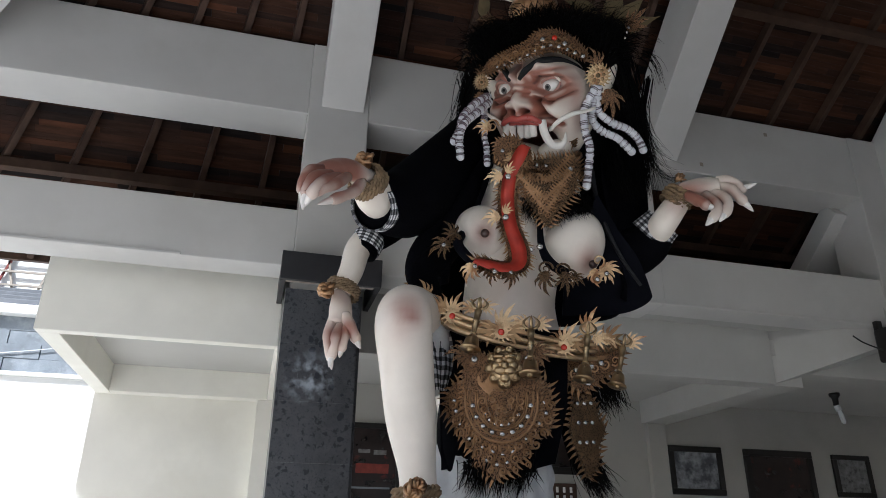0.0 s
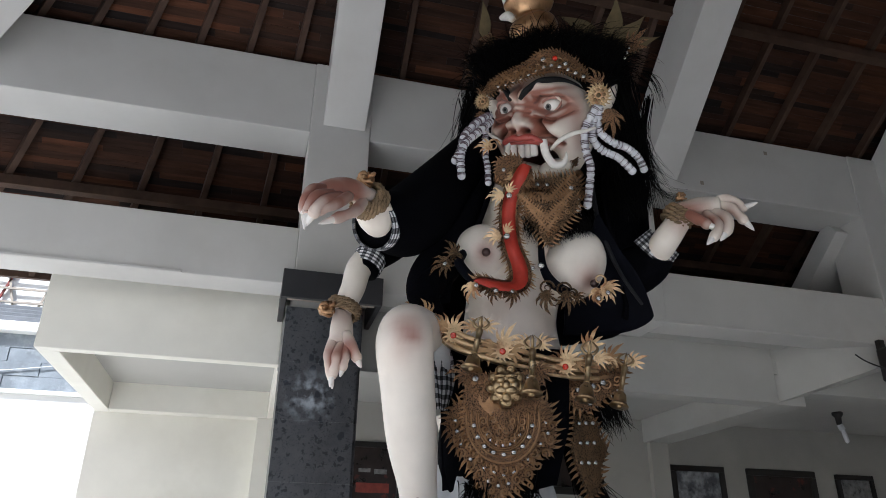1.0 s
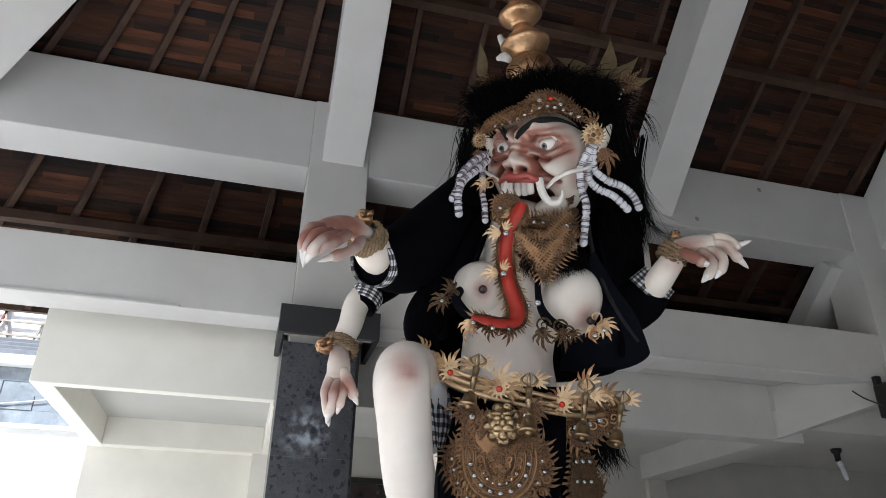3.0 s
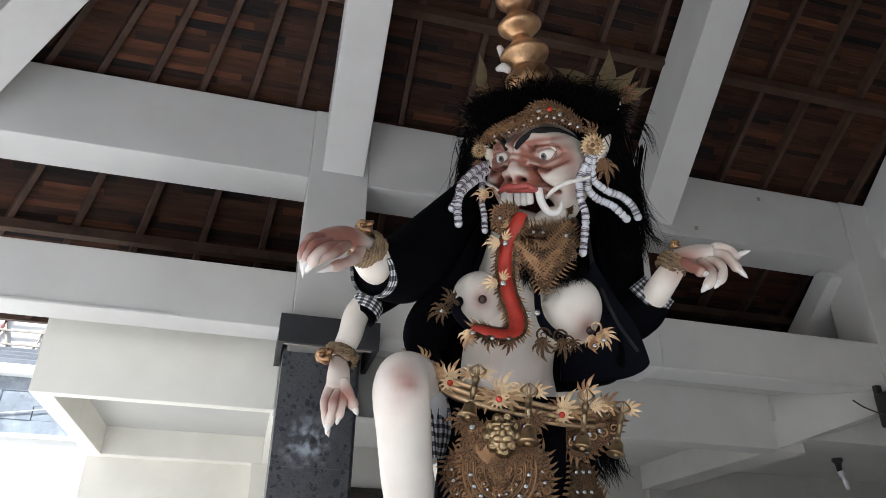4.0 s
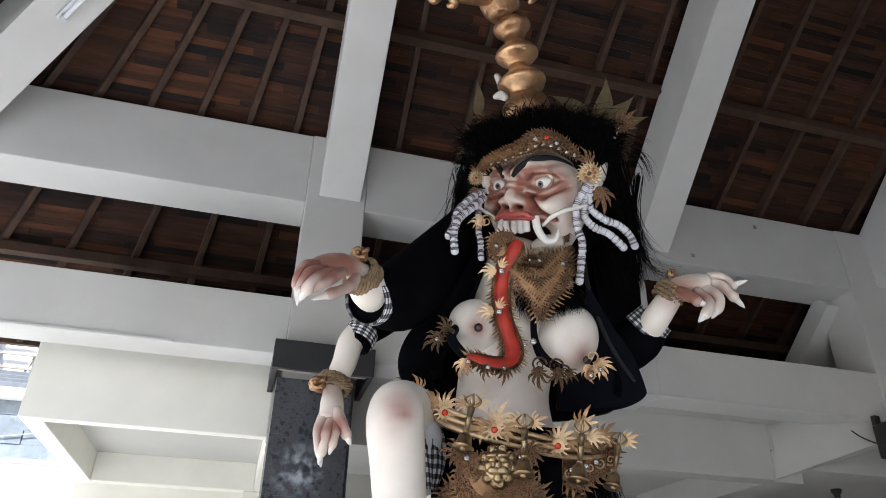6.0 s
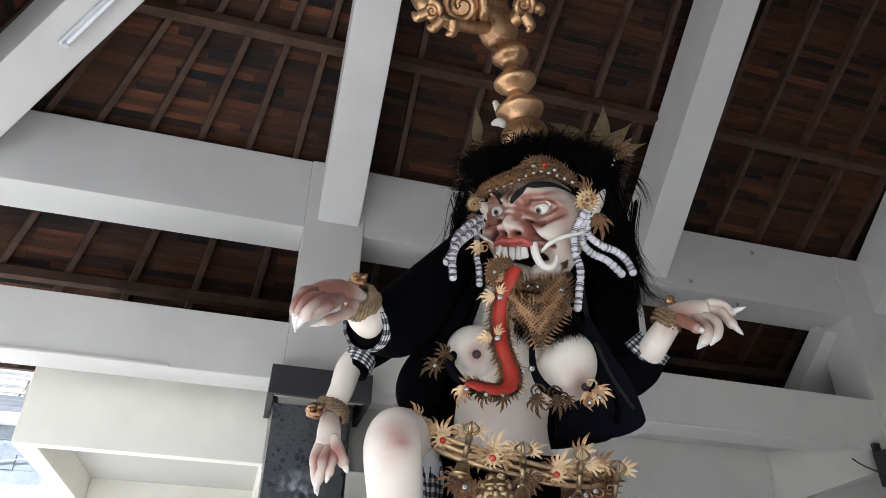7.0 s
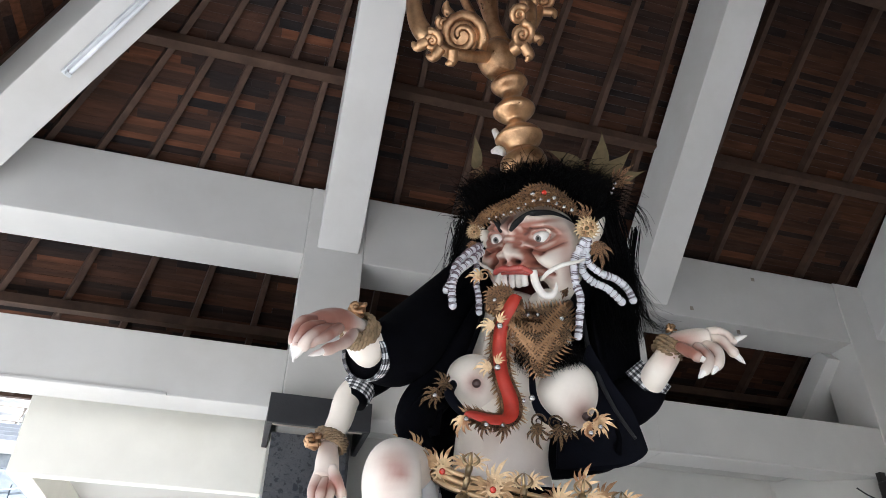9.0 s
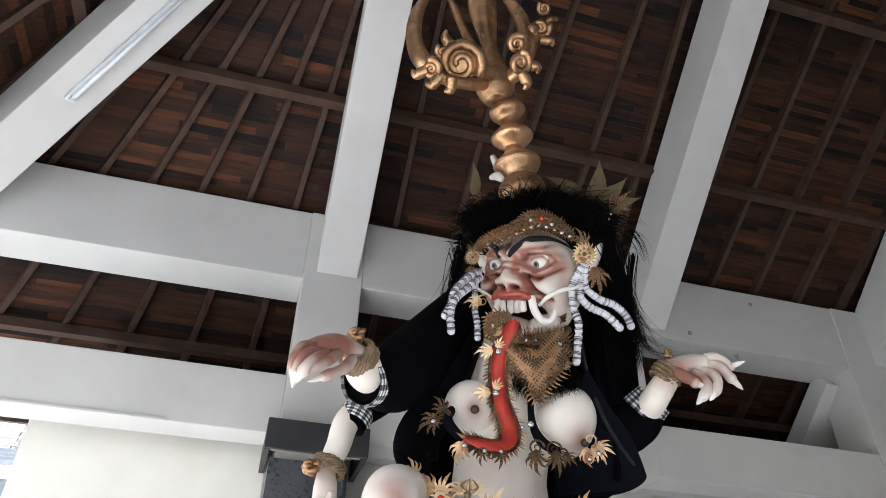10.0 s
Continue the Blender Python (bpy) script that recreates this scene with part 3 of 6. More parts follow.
def gingham_material():
    m = material("black_white_check", (0.7, 0.7, 0.7), 0.85, vary=0.08, scale=20)
    nt = m.node_tree
    b = nt.nodes["Principled BSDF"]
    tc = nt.nodes.new("ShaderNodeUVMap")
    sep = nt.nodes.new("ShaderNodeSeparateXYZ")
    nt.links.new(tc.outputs[0], sep.inputs[0])
    total = nt.nodes.new("ShaderNodeMath")
    total.operation = "ADD"
    for k, axis in enumerate(("X", "Y")):
        fr = nt.nodes.new("ShaderNodeMath")
        fr.operation = "FRACT"
        nt.links.new(sep.outputs[axis], fr.inputs[0])
        st = nt.nodes.new("ShaderNodeMath")
        st.operation, st.inputs[1].default_value = "GREATER_THAN", 0.5
        nt.links.new(fr.outputs[0], st.inputs[0])
        nt.links.new(st.outputs[0], total.inputs[k])
    ramp = nt.nodes.new("ShaderNodeValToRGB")
    ramp.color_ramp.interpolation = "CONSTANT"
    ramp.color_ramp.elements[0].color = (0.012, 0.012, 0.014, 1)
    ramp.color_ramp.elements[1].position, ramp.color_ramp.elements[1].color = 0.75, (0.72, 0.72, 0.72, 1)
    e = ramp.color_ramp.elements.new(0.25)
    e.color = (0.16, 0.16, 0.17, 1)
    half = nt.nodes.new("ShaderNodeMath")
    half.operation, half.inputs[1].default_value = "MULTIPLY", 0.5
    nt.links.new(total.outputs[0], half.inputs[0])
    nt.links.new(half.outputs[0], ramp.inputs[0])
    nt.links.new(ramp.outputs[0], b.inputs["Base Color"])
    return m


SKIN = skin_material()
LIP = material("red_lip_paint", (0.42, 0.075, 0.06), 0.32, vary=0.15, scale=20, coat=0.2)
TOOTH = material("ivory_paint", (0.86, 0.82, 0.76), 0.3, vary=0.06, scale=20, coat=0.3)
EYE_WHITE = material("eye_white_paint", (0.78, 0.76, 0.72), 0.25, vary=0.03, coat=0.4)
IRIS = material("grey_iris_paint", (0.16, 0.16, 0.15), 0.25, coat=0.4)
BROW = material("black_fur", (0.004, 0.004, 0.0045), 0.8, vary=0.4, scale=40, bump=0.6, bump_scale=120)
MOUTH = material("dark_red_mouth", (0.06, 0.012, 0.01), 0.5, vary=0.2, scale=20)
NAIL = material("white_nail_paint", (0.82, 0.78, 0.74), 0.3, vary=0.05)
HAIR = material("black_hair", (0.0018, 0.0017, 0.0018), 0.75, vary=0.4, scale=30, bump=0.0, island=0.6, spec=0.09)
VELVET = material("black_velvet", (0.0022, 0.0022, 0.0034), 0.95, vary=0.35, scale=6, bump=0.25, bump_scale=140, spec=0.05)
NAVY = material("dark_navy_lining", (0.003, 0.0033, 0.0065), 0.8, vary=0.3, scale=6, spec=0.1)
GOLD = material("gold_paint", (0.56, 0.34, 0.18), 0.32, metal=0.85, vary=0.3, scale=9, bump=0.25, bump_scale=45, second=(0.17, 0.08, 0.04), mask=(0.48, 0.68))
PALE_GOLD = material("bright_gilt_leather", (0.66, 0.47, 0.27), 0.36, metal=0.6, vary=0.25, scale=18, bump=0.25, bump_scale=90, second=(0.3, 0.15, 0.07), mask=(0.5, 0.62))
MID_GOLD = material("worn_gilt_leather", (0.4, 0.25, 0.125), 0.38, metal=0.65, vary=0.3, scale=18, bump=0.2, second=(0.17, 0.085, 0.04), mask=(0.46, 0.62))
BRASS = material("dull_brass", (0.4, 0.29, 0.16), 0.3, metal=0.9, vary=0.25, scale=12, bump=0.15, second=(0.15, 0.09, 0.045), mask=(0.5, 0.64))
FILI = filigree_material("pierced_gilt_leather", (0.23, 0.127, 0.064), (0.007, 0.005, 0.004), 92.0)
FILI_DARK = filigree_material("tarnished_pierced_gilt", (0.15, 0.09, 0.045), (0.008, 0.006, 0.005), 85.0)
RUST_GOLD = material("brown_gilt_leather", (0.26, 0.145, 0.07), 0.38, metal=0.7, vary=0.3, scale=20, bump=0.2)
DARK_LEAF = material("dark_bronze_leaf", (0.1, 0.075, 0.036), 0.45, metal=0.7, vary=0.3, scale=12, bump=0.2)
GEM = material("clear_glass_jewel", (0.4, 0.385, 0.36), 0.16, metal=0.8, vary=0.1, scale=30, bump=0.0, coat=0.6)
RED_GEM = material("red_glass_jewel", (0.6, 0.03, 0.01), 0.1, vary=0.1, bump=0.0, coat=0.7)
TONGUE = material("red_cloth_tongue", (0.46, 0.04, 0.022), 0.5, vary=0.2, scale=12, bump=0.25, bump_scale=50)
YARN = material("white_wound_yarn", (0.76, 0.76, 0.8), 0.85, vary=0.1, scale=60, bump=0.4, bump_scale=150)
YARN_BAND = material("dark_thread_band", (0.15, 0.11, 0.13), 0.8)
ROPE = material("brown_rope", (0.23, 0.155, 0.085), 0.75, vary=0.35, scale=20, bump=0.4, bump_scale=90)
CHECK = gingham_material()
WHITE_CLOTH = material("white_satin_cloth", (0.6, 0.6, 0.6), 0.45, vary=0.12, scale=9, bump=0.3, bump_scale=25)


def spread(points, k=6):
    """A smooth curve through points, k steps to a stretch."""
    p = [Vector(q) for q in points]
    out = []
    for i in range(len(p) - 1):
        a, b, c, d = p[max(i - 1, 0)], p[i], p[i + 1], p[min(i + 2, len(p) - 1)]
        for j in range(k):
            t = j / k
            out.append(0.5 * ((2 * b) + (c - a) * t + (2 * a - 5 * b + 4 * c - d) * t * t + (3 * b - a - 3 * c + d) * t ** 3))
    out.append(p[-1])
    return out


def evenly(values, k=6):
    return [v.x for v in spread([(v, 0, 0) for v in values], k)]


def limb(points, radii, k=6, n=16, bm=None, slot=0, squash=1.0):
    return tube(spread(points, k), [max(0.0005, r) for r in evenly(radii, k)], n, bm, slot, True, squash)


def ball(at, size, bm=None, slot=0, turn=None, seg=16):
    bm = bm or bmesh.new()
    r = bmesh.ops.create_uvsphere(bm, u_segments=seg, v_segments=max(6, seg * 2 // 3), radius=1)
    s = size if isinstance(size, (tuple, list)) else (size,) * 3
    bmesh.ops.transform(bm, verts=r["verts"], matrix=Matrix.Translation(at) @ (turn or Matrix()) @ Matrix.Diagonal((*s, 1)))
    for f in {f for v in r["verts"] for f in v.link_faces}:
        f.material_index = slot
    return bm


def facing(at, target=(0.0, -0.03, 1.64), tilt=0.0, roll=0.0, turn=0.0):
    """A frame at a place: x to the right, y up, z towards the target; then turned, tilted and rolled in degrees."""
    at, n = Vector(at), (Vector(target) - Vector(at)).normalized()
    r = Vector((0, 0, 1)).cross(n).normalized()
    m = Matrix((r, n.cross(r), n)).transposed().to_4x4()
    m.translation = at
    return m @ pose(0, 0, 0, 0, 0, roll) @ pose(0, 0, 0, 0, turn, 0) @ pose(0, 0, 0, tilt, 0, 0)


def plate(m, outline, spike=0.0, step=0.03, thick=0.008, bend=0.0, lean=0.35, slot=0, bm=None, jag=0.4, seed=1):
    """A thin cut plate in the frame m; spike: flame tongues along its edge; bend: how it wraps back at the sides."""
    rng = random.Random(seed)
    pts = [Vector((p[0], p[1])) for p in outline]
    area = sum(a.x * b.y - b.x * a.y for a, b in zip(pts, pts[1:] + pts[:1]))
    if area < 0:
        pts.reverse()
    edge, tongues = [], []
    for a, b in zip(pts, pts[1:] + pts[:1]):
        count = max(1, round((b - a).length / step))
        d = (b - a) / count
        out = Vector((d.y, -d.x)).normalized()
        for i in range(count):
            edge.append(a + d * i)
            if spike:
                h = spike * (1 - jag / 2 + jag * rng.random())
                tongues.append([a + d * (i + 0.02) - out * 0.004, a + d * (i + 0.62) - out * 0.004, a + d * (i + 0.56) + out * h * 0.35, a + d * (i + 0.42 + lean) + out * h, a + d * (i + 0.14) + out * h * 0.45])
    bm = bm or bmesh.new()
    cx = sum(p.x for p in edge) / len(edge)
    flat = []
    for shape in [edge] + tongues:
        top, low = ([bm.verts.new(m @ Vector((p.x, p.y, z - bend * (p.x - cx) ** 2))) for p in shape] for z in (thick, 0.0))
        n = len(shape)
        new_faces = [bm.faces.new(top), bm.faces.new(low[::-1])]
        flat += new_faces if n > 5 else []
        for k in range(n):
            new_faces.append(bm.faces.new((low[k], low[(k + 1) % n], top[(k + 1) % n], top[k])))
        for f in new_faces:
            f.material_index = slot
    for f in flat:
        f.normal_update()
    bmesh.ops.triangulate(bm, faces=flat, ngon_method="EAR_CLIP")
    return bm


def curl(m, at, size, turns=1.6, start=0.0, radius=0.006, flip=1, bm=None, slot=0, lift=0.012, bend=0.0, cx=0.0, ends=6):
    """A raised scroll lying on a plate."""
    pts = []
    count = int(turns * 12)
    for i in range(count + 1):
        s = i / count
        a = start + flip * s * turns * 2 * math.pi
        r = size * (1 - 0.85 * s)
        x, y = at[0] + r * math.cos(a), at[1] + r * math.sin(a)
        pts.append(m @ Vector((x, y, lift - bend * (x - cx) ** 2)))
    return tube(pts, [radius * (1 - 0.5 * i / count) for i in range(count + 1)], ends, bm, slot)


def leaf(m, at, size, angle, bm, slot=0, thick=0.006, bow=0.2, wide=0.17, z=0.0, teeth=6):
    """One curved flame leaf with a toothed edge."""
    a = radians(angle)
    d, o = Vector((math.cos(a), math.sin(a), 0)), Vector((-math.sin(a), math.cos(a), 0))
    spine = lambda t: Vector((at[0], at[1], z)) + d * (size * t) + o * (size * bow * math.sin(t * 2.6))
    half = lambda t: size * wide * (0.22 + math.sin(math.pi * min(1.0, t + 0.1) ** 0.8)) * (1 - t) ** 0.45
    left, right = [spine(0) + o * half(0) * 0.6], [spine(0) - o * half(0) * 0.6]
    for k in range(teeth if teeth > 2 else 9):
        for rim, sgn in ((left, 1), (right, -1)):
            if teeth > 2:
                t = (k + 0.25) / teeth
                rim.append(spine(t) + o * sgn * half(t) * 0.55)
                rim.append(spine(t + 0.65 / teeth) + o * sgn * half(t) * 1.2)
            else:
                t = (k + 1) / 10
                rim.append(spine(t) + o * sgn * half(t))
    outline = left + [spine(1.12 if teeth > 2 else 1.0)] + right[::-1]
    hi = [bm.verts.new(m @ (p + Vector((0, 0, thick)))) for p in outline]
    lo = [bm.verts.new(m @ p) for p in outline]
    n = len(outline)
    caps = [bm.faces.new(hi), bm.faces.new(lo[::-1])]
    for k in range(n):
        bm.faces.new((lo[k], lo[(k + 1) % n], hi[(k + 1) % n], hi[k])).material_index = slot
    for f in caps:
        f.material_index = slot
    for f in caps:
        f.normal_update()
    bmesh.ops.triangulate(bm, faces=caps, ngon_method="EAR_CLIP")


def flame(m, at, size, angle, bm=None, slot=0, thick=0.006, count=9):
    """A flame cut out of gilt leather in one piece: wavy tongues round a heel, with a raised scroll on it."""
    bm = bm or bmesh.new()
    sgn = 1 if math.cos(radians(angle)) <= 0 else -1
    a = radians(angle)
    base = Vector((at[0], at[1])) + Vector((math.cos(a), math.sin(a))) * size * 0.2
    span = 2.2 / count * 2
    outline = []

    def put(th, r):
        outline.append((base.x + r * math.cos(a + th), base.y + r * math.sin(a + th)))

    for k in range(count):
        th = -2.2 + span * k
        mid = th + span / 2
        low = size * (0.17 + 0.1 * math.cos(mid))
        tip = low + size * (0.1 + 0.48 * max(0.0, math.cos(mid * 0.72)) ** 2) * (0.7 if k % 2 else 1.0)
        lean = sgn * span * 0.55 - 0.22 * mid * span
        for s_, f in ((0.0, 0.0), (0.12, 0.4), (0.2, 0.62)):
            put(th + span * s_ + lean * f * 0.6, low + (tip - low) * f)
        put(mid + lean, tip)
        for s_, f in ((0.62, 0.55), (0.74, 0.3)):
            put(th + span * s_ + lean * f * 0.6, low + (tip - low) * f)
    for k in range(1, 4):
        put(2.2 + k * (2 * math.pi - 4.4) / 4, size * 0.15)
    plate(m, outline, step=1.0, thick=thick, bm=bm, slot=slot)
    curl(m, base, size * 0.12, 1.4, a + 2.2, size * 0.018, sgn, bm, slot, lift=thick + 0.003, ends=5)
    return bm


def jewel(m, at, size, parent, mat=None, lift=0.014, name="jewel", bend=0.0, cx=0.0):
    p = m @ Vector((at[0], at[1], lift - bend * (at[0] - cx) ** 2))
    part(name, ball(p, (size * 0.82, size * 0.82, size * 0.4), turn=m.to_quaternion().to_matrix().to_4x4(), seg=10), mat or GEM, parent, smooth=True)


def lathe(axis, n=20, bm=None, slot=0):
    """axis: rows of (place, radius) along a line."""
    return tube([a for a, _ in axis], [r for _, r in axis], n, bm, slot)


# ---- body: one mesh, with painted colours
body = bmesh.new()
blush_layer = body.verts.layers.float.new("blush")
dark_layer = body.verts.layers.float.new("dark_paint")
S_SKIN, S_LIP, S_TOOTH, S_EYE, S_IRIS, S_BROW, S_NAIL, S_MOUTH = range(8)
# torso and neck
limb([(1.269, 3.360, 2.447), (1.231, 3.300, 2.748), (1.288, 3.320, 3.043), (1.377, 3.350, 3.339), (1.446, 3.360, 3.610), (1.478, 3.300, 3.679), (1.481, 3.250, 3.787)],
     [0.36, 0.31, 0.315, 0.37, 0.33, 0.2, 0.17], 8, 32, body, squash=0.72)
ball((1.033, 3.130, 3.056), (0.16, 0.13, 0.155), body, turn=pose(0, 0, 0, 10, 0, 10), seg=28)
ball((1.519, 3.110, 3.047), (0.165, 0.15, 0.2), body, turn=pose(0, 0, 0, 10, 24, -10), seg=28)
ball((1.563, 2.980, 2.899), 0.022, body)
ball((0.995, 2.985, 3.001), 0.022, body)
# forward leg and its foot, and the standing leg
limb([(1.010, 3.500, 2.617), (0.814, 3.250, 2.601), (0.634, 2.990, 2.579), (0.588, 2.900, 2.486), (0.613, 2.930, 2.307), (0.647, 2.970, 2.088), (0.681, 2.990, 1.907), (0.694, 3.000, 1.815)],
     [0.11, 0.116, 0.112, 0.126, 0.118, 0.108, 0.083, 0.078], 8, 32, body)
limb([(1.05, 3.35, 2.3), (1.12, 3.38, 1.9), (1.14, 3.4, 1.66), (1.14, 3.4, 1.56)], [0.2, 0.17, 0.12, 0.11], 6, 20, body)
limb([(0.693, 3.000, 1.825), (0.7, 3.0, 1.7), (0.7, 3.0, 1.53)], [0.079, 0.085, 0.1], 5, 20, body)
for fx, fy in ((0.7, 2.97), (1.14, 3.35)):
    limb([(fx, fy + 0.12, 1.555), (fx, fy - 0.05, 1.55), (fx - 0.02, fy - 0.22, 1.525)], [0.1, 0.1, 0.06], 5, 14, body)
# arms
limb([(0.554, 3.050, 3.158), (0.484, 2.950, 3.092), (0.428, 2.870, 3.070), (0.355, 2.780, 3.094)], [0.075, 0.094, 0.092, 0.066], 6, 20, body)
limb([(0.646, 3.350, 3.170), (0.440, 3.280, 3.003), (0.388, 3.260, 2.838), (0.342, 3.250, 2.715)], [0.065, 0.066, 0.06, 0.048], 6, 20, body)
limb([(1.957, 3.220, 3.120), (2.002, 3.140, 3.145), (2.015, 3.000, 3.206), (2.096, 2.930, 3.338)], [0.06, 0.072, 0.072, 0.06], 6, 20, body)


blush_at = []     # (place, reach, strength) of the airbrushed spots on the limbs


def finger(points, r, nail):
    limb(points, [r, r * 1.12, r * 0.9, r * 1.06, r * 0.78], 4, 12, body, S_SKIN)
    for k, s in ((1, 0.6), (2, 0.25), (3, 0.45)):
        blush_at.append((Vector(points[k]), r * 1.2, s))
    a, b = Vector(points[-2]), Vector(points[-1])
    d = (b - a).normalized()
    limb([b - d * 0.025, b + d * nail * 0.5, b + d * nail], [r * 0.75, r * 0.5, 0.002], 3, 8, body, S_NAIL)


# palms
limb([(0.370, 2.780, 3.107), (0.282, 2.700, 3.093), (0.204, 2.630, 3.042), (0.146, 2.600, 3.009)], [0.06, 0.066, 0.06, 0.04], 6, 20, body, squash=0.7)
limb([(0.348, 3.250, 2.707), (0.347, 3.220, 2.610), (0.338, 3.200, 2.536)], [0.052, 0.068, 0.058], 6, 20, body, squash=0.7)
limb([(2.081, 2.930, 3.353), (2.165, 2.870, 3.361), (2.246, 2.820, 3.359)], [0.07, 0.078, 0.066], 6, 20, body, squash=0.7)
# fingers of the raised hand
finger([(0.168, 2.600, 3.023), (0.113, 2.530, 2.973), (0.086, 2.500, 2.908), (0.086, 2.510, 2.873), (0.088, 2.510, 2.858)], 0.021, 0.075)
finger([(0.195, 2.580, 2.991), (0.134, 2.490, 2.926), (0.106, 2.460, 2.867), (0.103, 2.470, 2.842), (0.101, 2.470, 2.827)], 0.023, 0.06)
finger([(0.231, 2.580, 2.983), (0.170, 2.470, 2.901), (0.133, 2.430, 2.847), (0.124, 2.440, 2.826), (0.117, 2.450, 2.815)], 0.024, 0.05)
finger([(0.268, 2.600, 3.001), (0.213, 2.500, 2.912), (0.171, 2.450, 2.862), (0.146, 2.450, 2.846), (0.133, 2.460, 2.839)], 0.023, 0.04)
finger([(0.346, 2.720, 3.051), (0.310, 2.660, 2.973), (0.270, 2.620, 2.927), (0.236, 2.600, 2.899), (0.209, 2.590, 2.881)], 0.024, 0.07)
# fingers of the hanging hand
finger([(0.309, 3.200, 2.568), (0.290, 3.170, 2.485), (0.291, 3.160, 2.436), (0.304, 3.170, 2.397), (0.310, 3.170, 2.364)], 0.022, 0.045)
finger([(0.344, 3.180, 2.531), (0.322, 3.120, 2.462), (0.318, 3.100, 2.419), (0.310, 3.120, 2.378), (0.307, 3.120, 2.358)], 0.022, 0.04)
finger([(0.370, 3.190, 2.544), (0.366, 3.130, 2.480), (0.357, 3.100, 2.436), (0.351, 3.100, 2.408), (0.348, 3.105, 2.392)], 0.0205, 0.03)
finger([(0.365, 3.180, 2.586), (0.385, 3.140, 2.524), (0.401, 3.120, 2.487), (0.411, 3.120, 2.462), (0.420, 3.120, 2.445)], 0.025, 0.035)
# fingers of the outstretched hand
finger([(2.242, 2.820, 3.392), (2.270, 2.780, 3.377), (2.307, 2.760, 3.356), (2.324, 2.750, 3.320), (2.338, 2.740, 3.324)], 0.026, 0.065)
finger([(2.245, 2.810, 3.354), (2.272, 2.760, 3.317), (2.289, 2.740, 3.271), (2.303, 2.730, 3.242), (2.317, 2.730, 3.228)], 0.026, 0.06)
finger([(2.202, 2.810, 3.307), (2.212, 2.750, 3.255), (2.208, 2.720, 3.202), (2.186, 2.720, 3.157), (2.168, 2.720, 3.133)], 0.027, 0.05)
finger([(2.156, 2.820, 3.295), (2.159, 2.760, 3.219), (2.150, 2.730, 3.173), (2.122, 2.730, 3.128), (2.098, 2.730, 3.103)], 0.027, 0.05)
finger([(2.081, 2.860, 3.303), (2.090, 2.800, 3.244), (2.093, 2.770, 3.221), (2.103, 2.760, 3.202), (2.117, 2.750, 3.189)], 0.028, 0.05)

# ---- head: a carved mask, turned to its right and bent forward
HEAD = facing((1.385, 3.050, 3.862))
FACE = HEAD @ pose(0, 0, 0, 0, -27, 0) @ pose(0, 0, 0, 0, 0, 7)
W_, H_, D_ = 0.285, 0.335, 0.27


def bump(x, y, cx, cy, sx, sy):
    return math.exp(-((x - cx) / sx) ** 2 - ((y - cy) / sy) ** 2)


def ridge(x, y, ax, ay, bx, by, s):
    """Nearness to a line from a to b."""
    d = Vector((bx - ax, by - ay))
    t = max(0.0, min(1.0, ((x - ax) * d.x + (y - ay) * d.y) / d.length_squared))
    return math.exp(-((x - ax - d.x * t) ** 2 + (y - ay - d.y * t) ** 2) / s ** 2)


SKEW = 0.15          # the carved features lean across the mask


def relief(x, y):
    y = y + SKEW * x
    ax = abs(x)
    h = 0.04 * ridge(ax, y, 0.0, 0.16, 0.0, 0.05, 0.034) + 0.085 * bump(x, y, 0, 0.012, 0.05, 0.05)      # nose
    h += 0.062 * bump(ax, y, 0.064, 0.006, 0.03, 0.03) - 0.06 * bump(ax, y, 0.036, -0.026, 0.017, 0.013)
    h -= 0.02 * ridge(ax, y, 0.04, 0.046, 0.092, 0.03, 0.011)
    h += 0.02 * ridge(ax, y, 0.0, 0.098, 0.05, 0.088, 0.011) - 0.012 * ridge(ax, y, 0.0, 0.08, 0.05, 0.068, 0.008)
    h += 0.055 * ridge(ax, y, 0.04, 0.15, 0.13, 0.212, 0.03) + 0.05 * ridge(ax, y, 0.13, 0.212, 0.23, 0.2, 0.03)   # brow
    h += 0.03 * bump(ax, y, 0.026, 0.178, 0.02, 0.03) - 0.025 * bump(x, y, 0, 0.18, 0.012, 0.04)
    h -= 0.075 * bump(ax, y, 0.146, 0.1, 0.07, 0.038)                                                    # eye socket
    h += 0.04 * ridge(ax, y, 0.1, 0.15, 0.2, 0.162, 0.02) + 0.03 * ridge(ax, y, 0.2, 0.162, 0.25, 0.12, 0.018)
    h += 0.032 * ridge(ax, y, 0.08, 0.062, 0.15, 0.044, 0.016) + 0.026 * ridge(ax, y, 0.15, 0.044, 0.235, 0.088, 0.016)
    h -= 0.022 * ridge(ax, y, 0.09, 0.036, 0.166, 0.018, 0.011) + 0.022 * ridge(ax, y, 0.166, 0.018, 0.25, 0.07, 0.011)
    h += 0.075 * bump(ax, y, 0.185, -0.025, 0.07, 0.055)                                                 # cheek
    h -= 0.045 * ridge(ax, y, 0.085, 0.03, 0.112, -0.03, 0.014) + 0.045 * ridge(ax, y, 0.112, -0.03, 0.178, -0.1, 0.015)
    h += 0.03 * ridge(ax, y, 0.0, -0.036, 0.1, -0.05, 0.022)                                             # snarling lip
    h += 0.065 * ridge(ax, y, 0.0, -0.07, 0.1, -0.085, 0.026)
    h -= 0.2 * bump(x, y, 0.0, -0.175, 0.11, 0.055)
    h += 0.1 * bump(x, y, 0.07, -0.285, 0.075, 0.04)
    return h


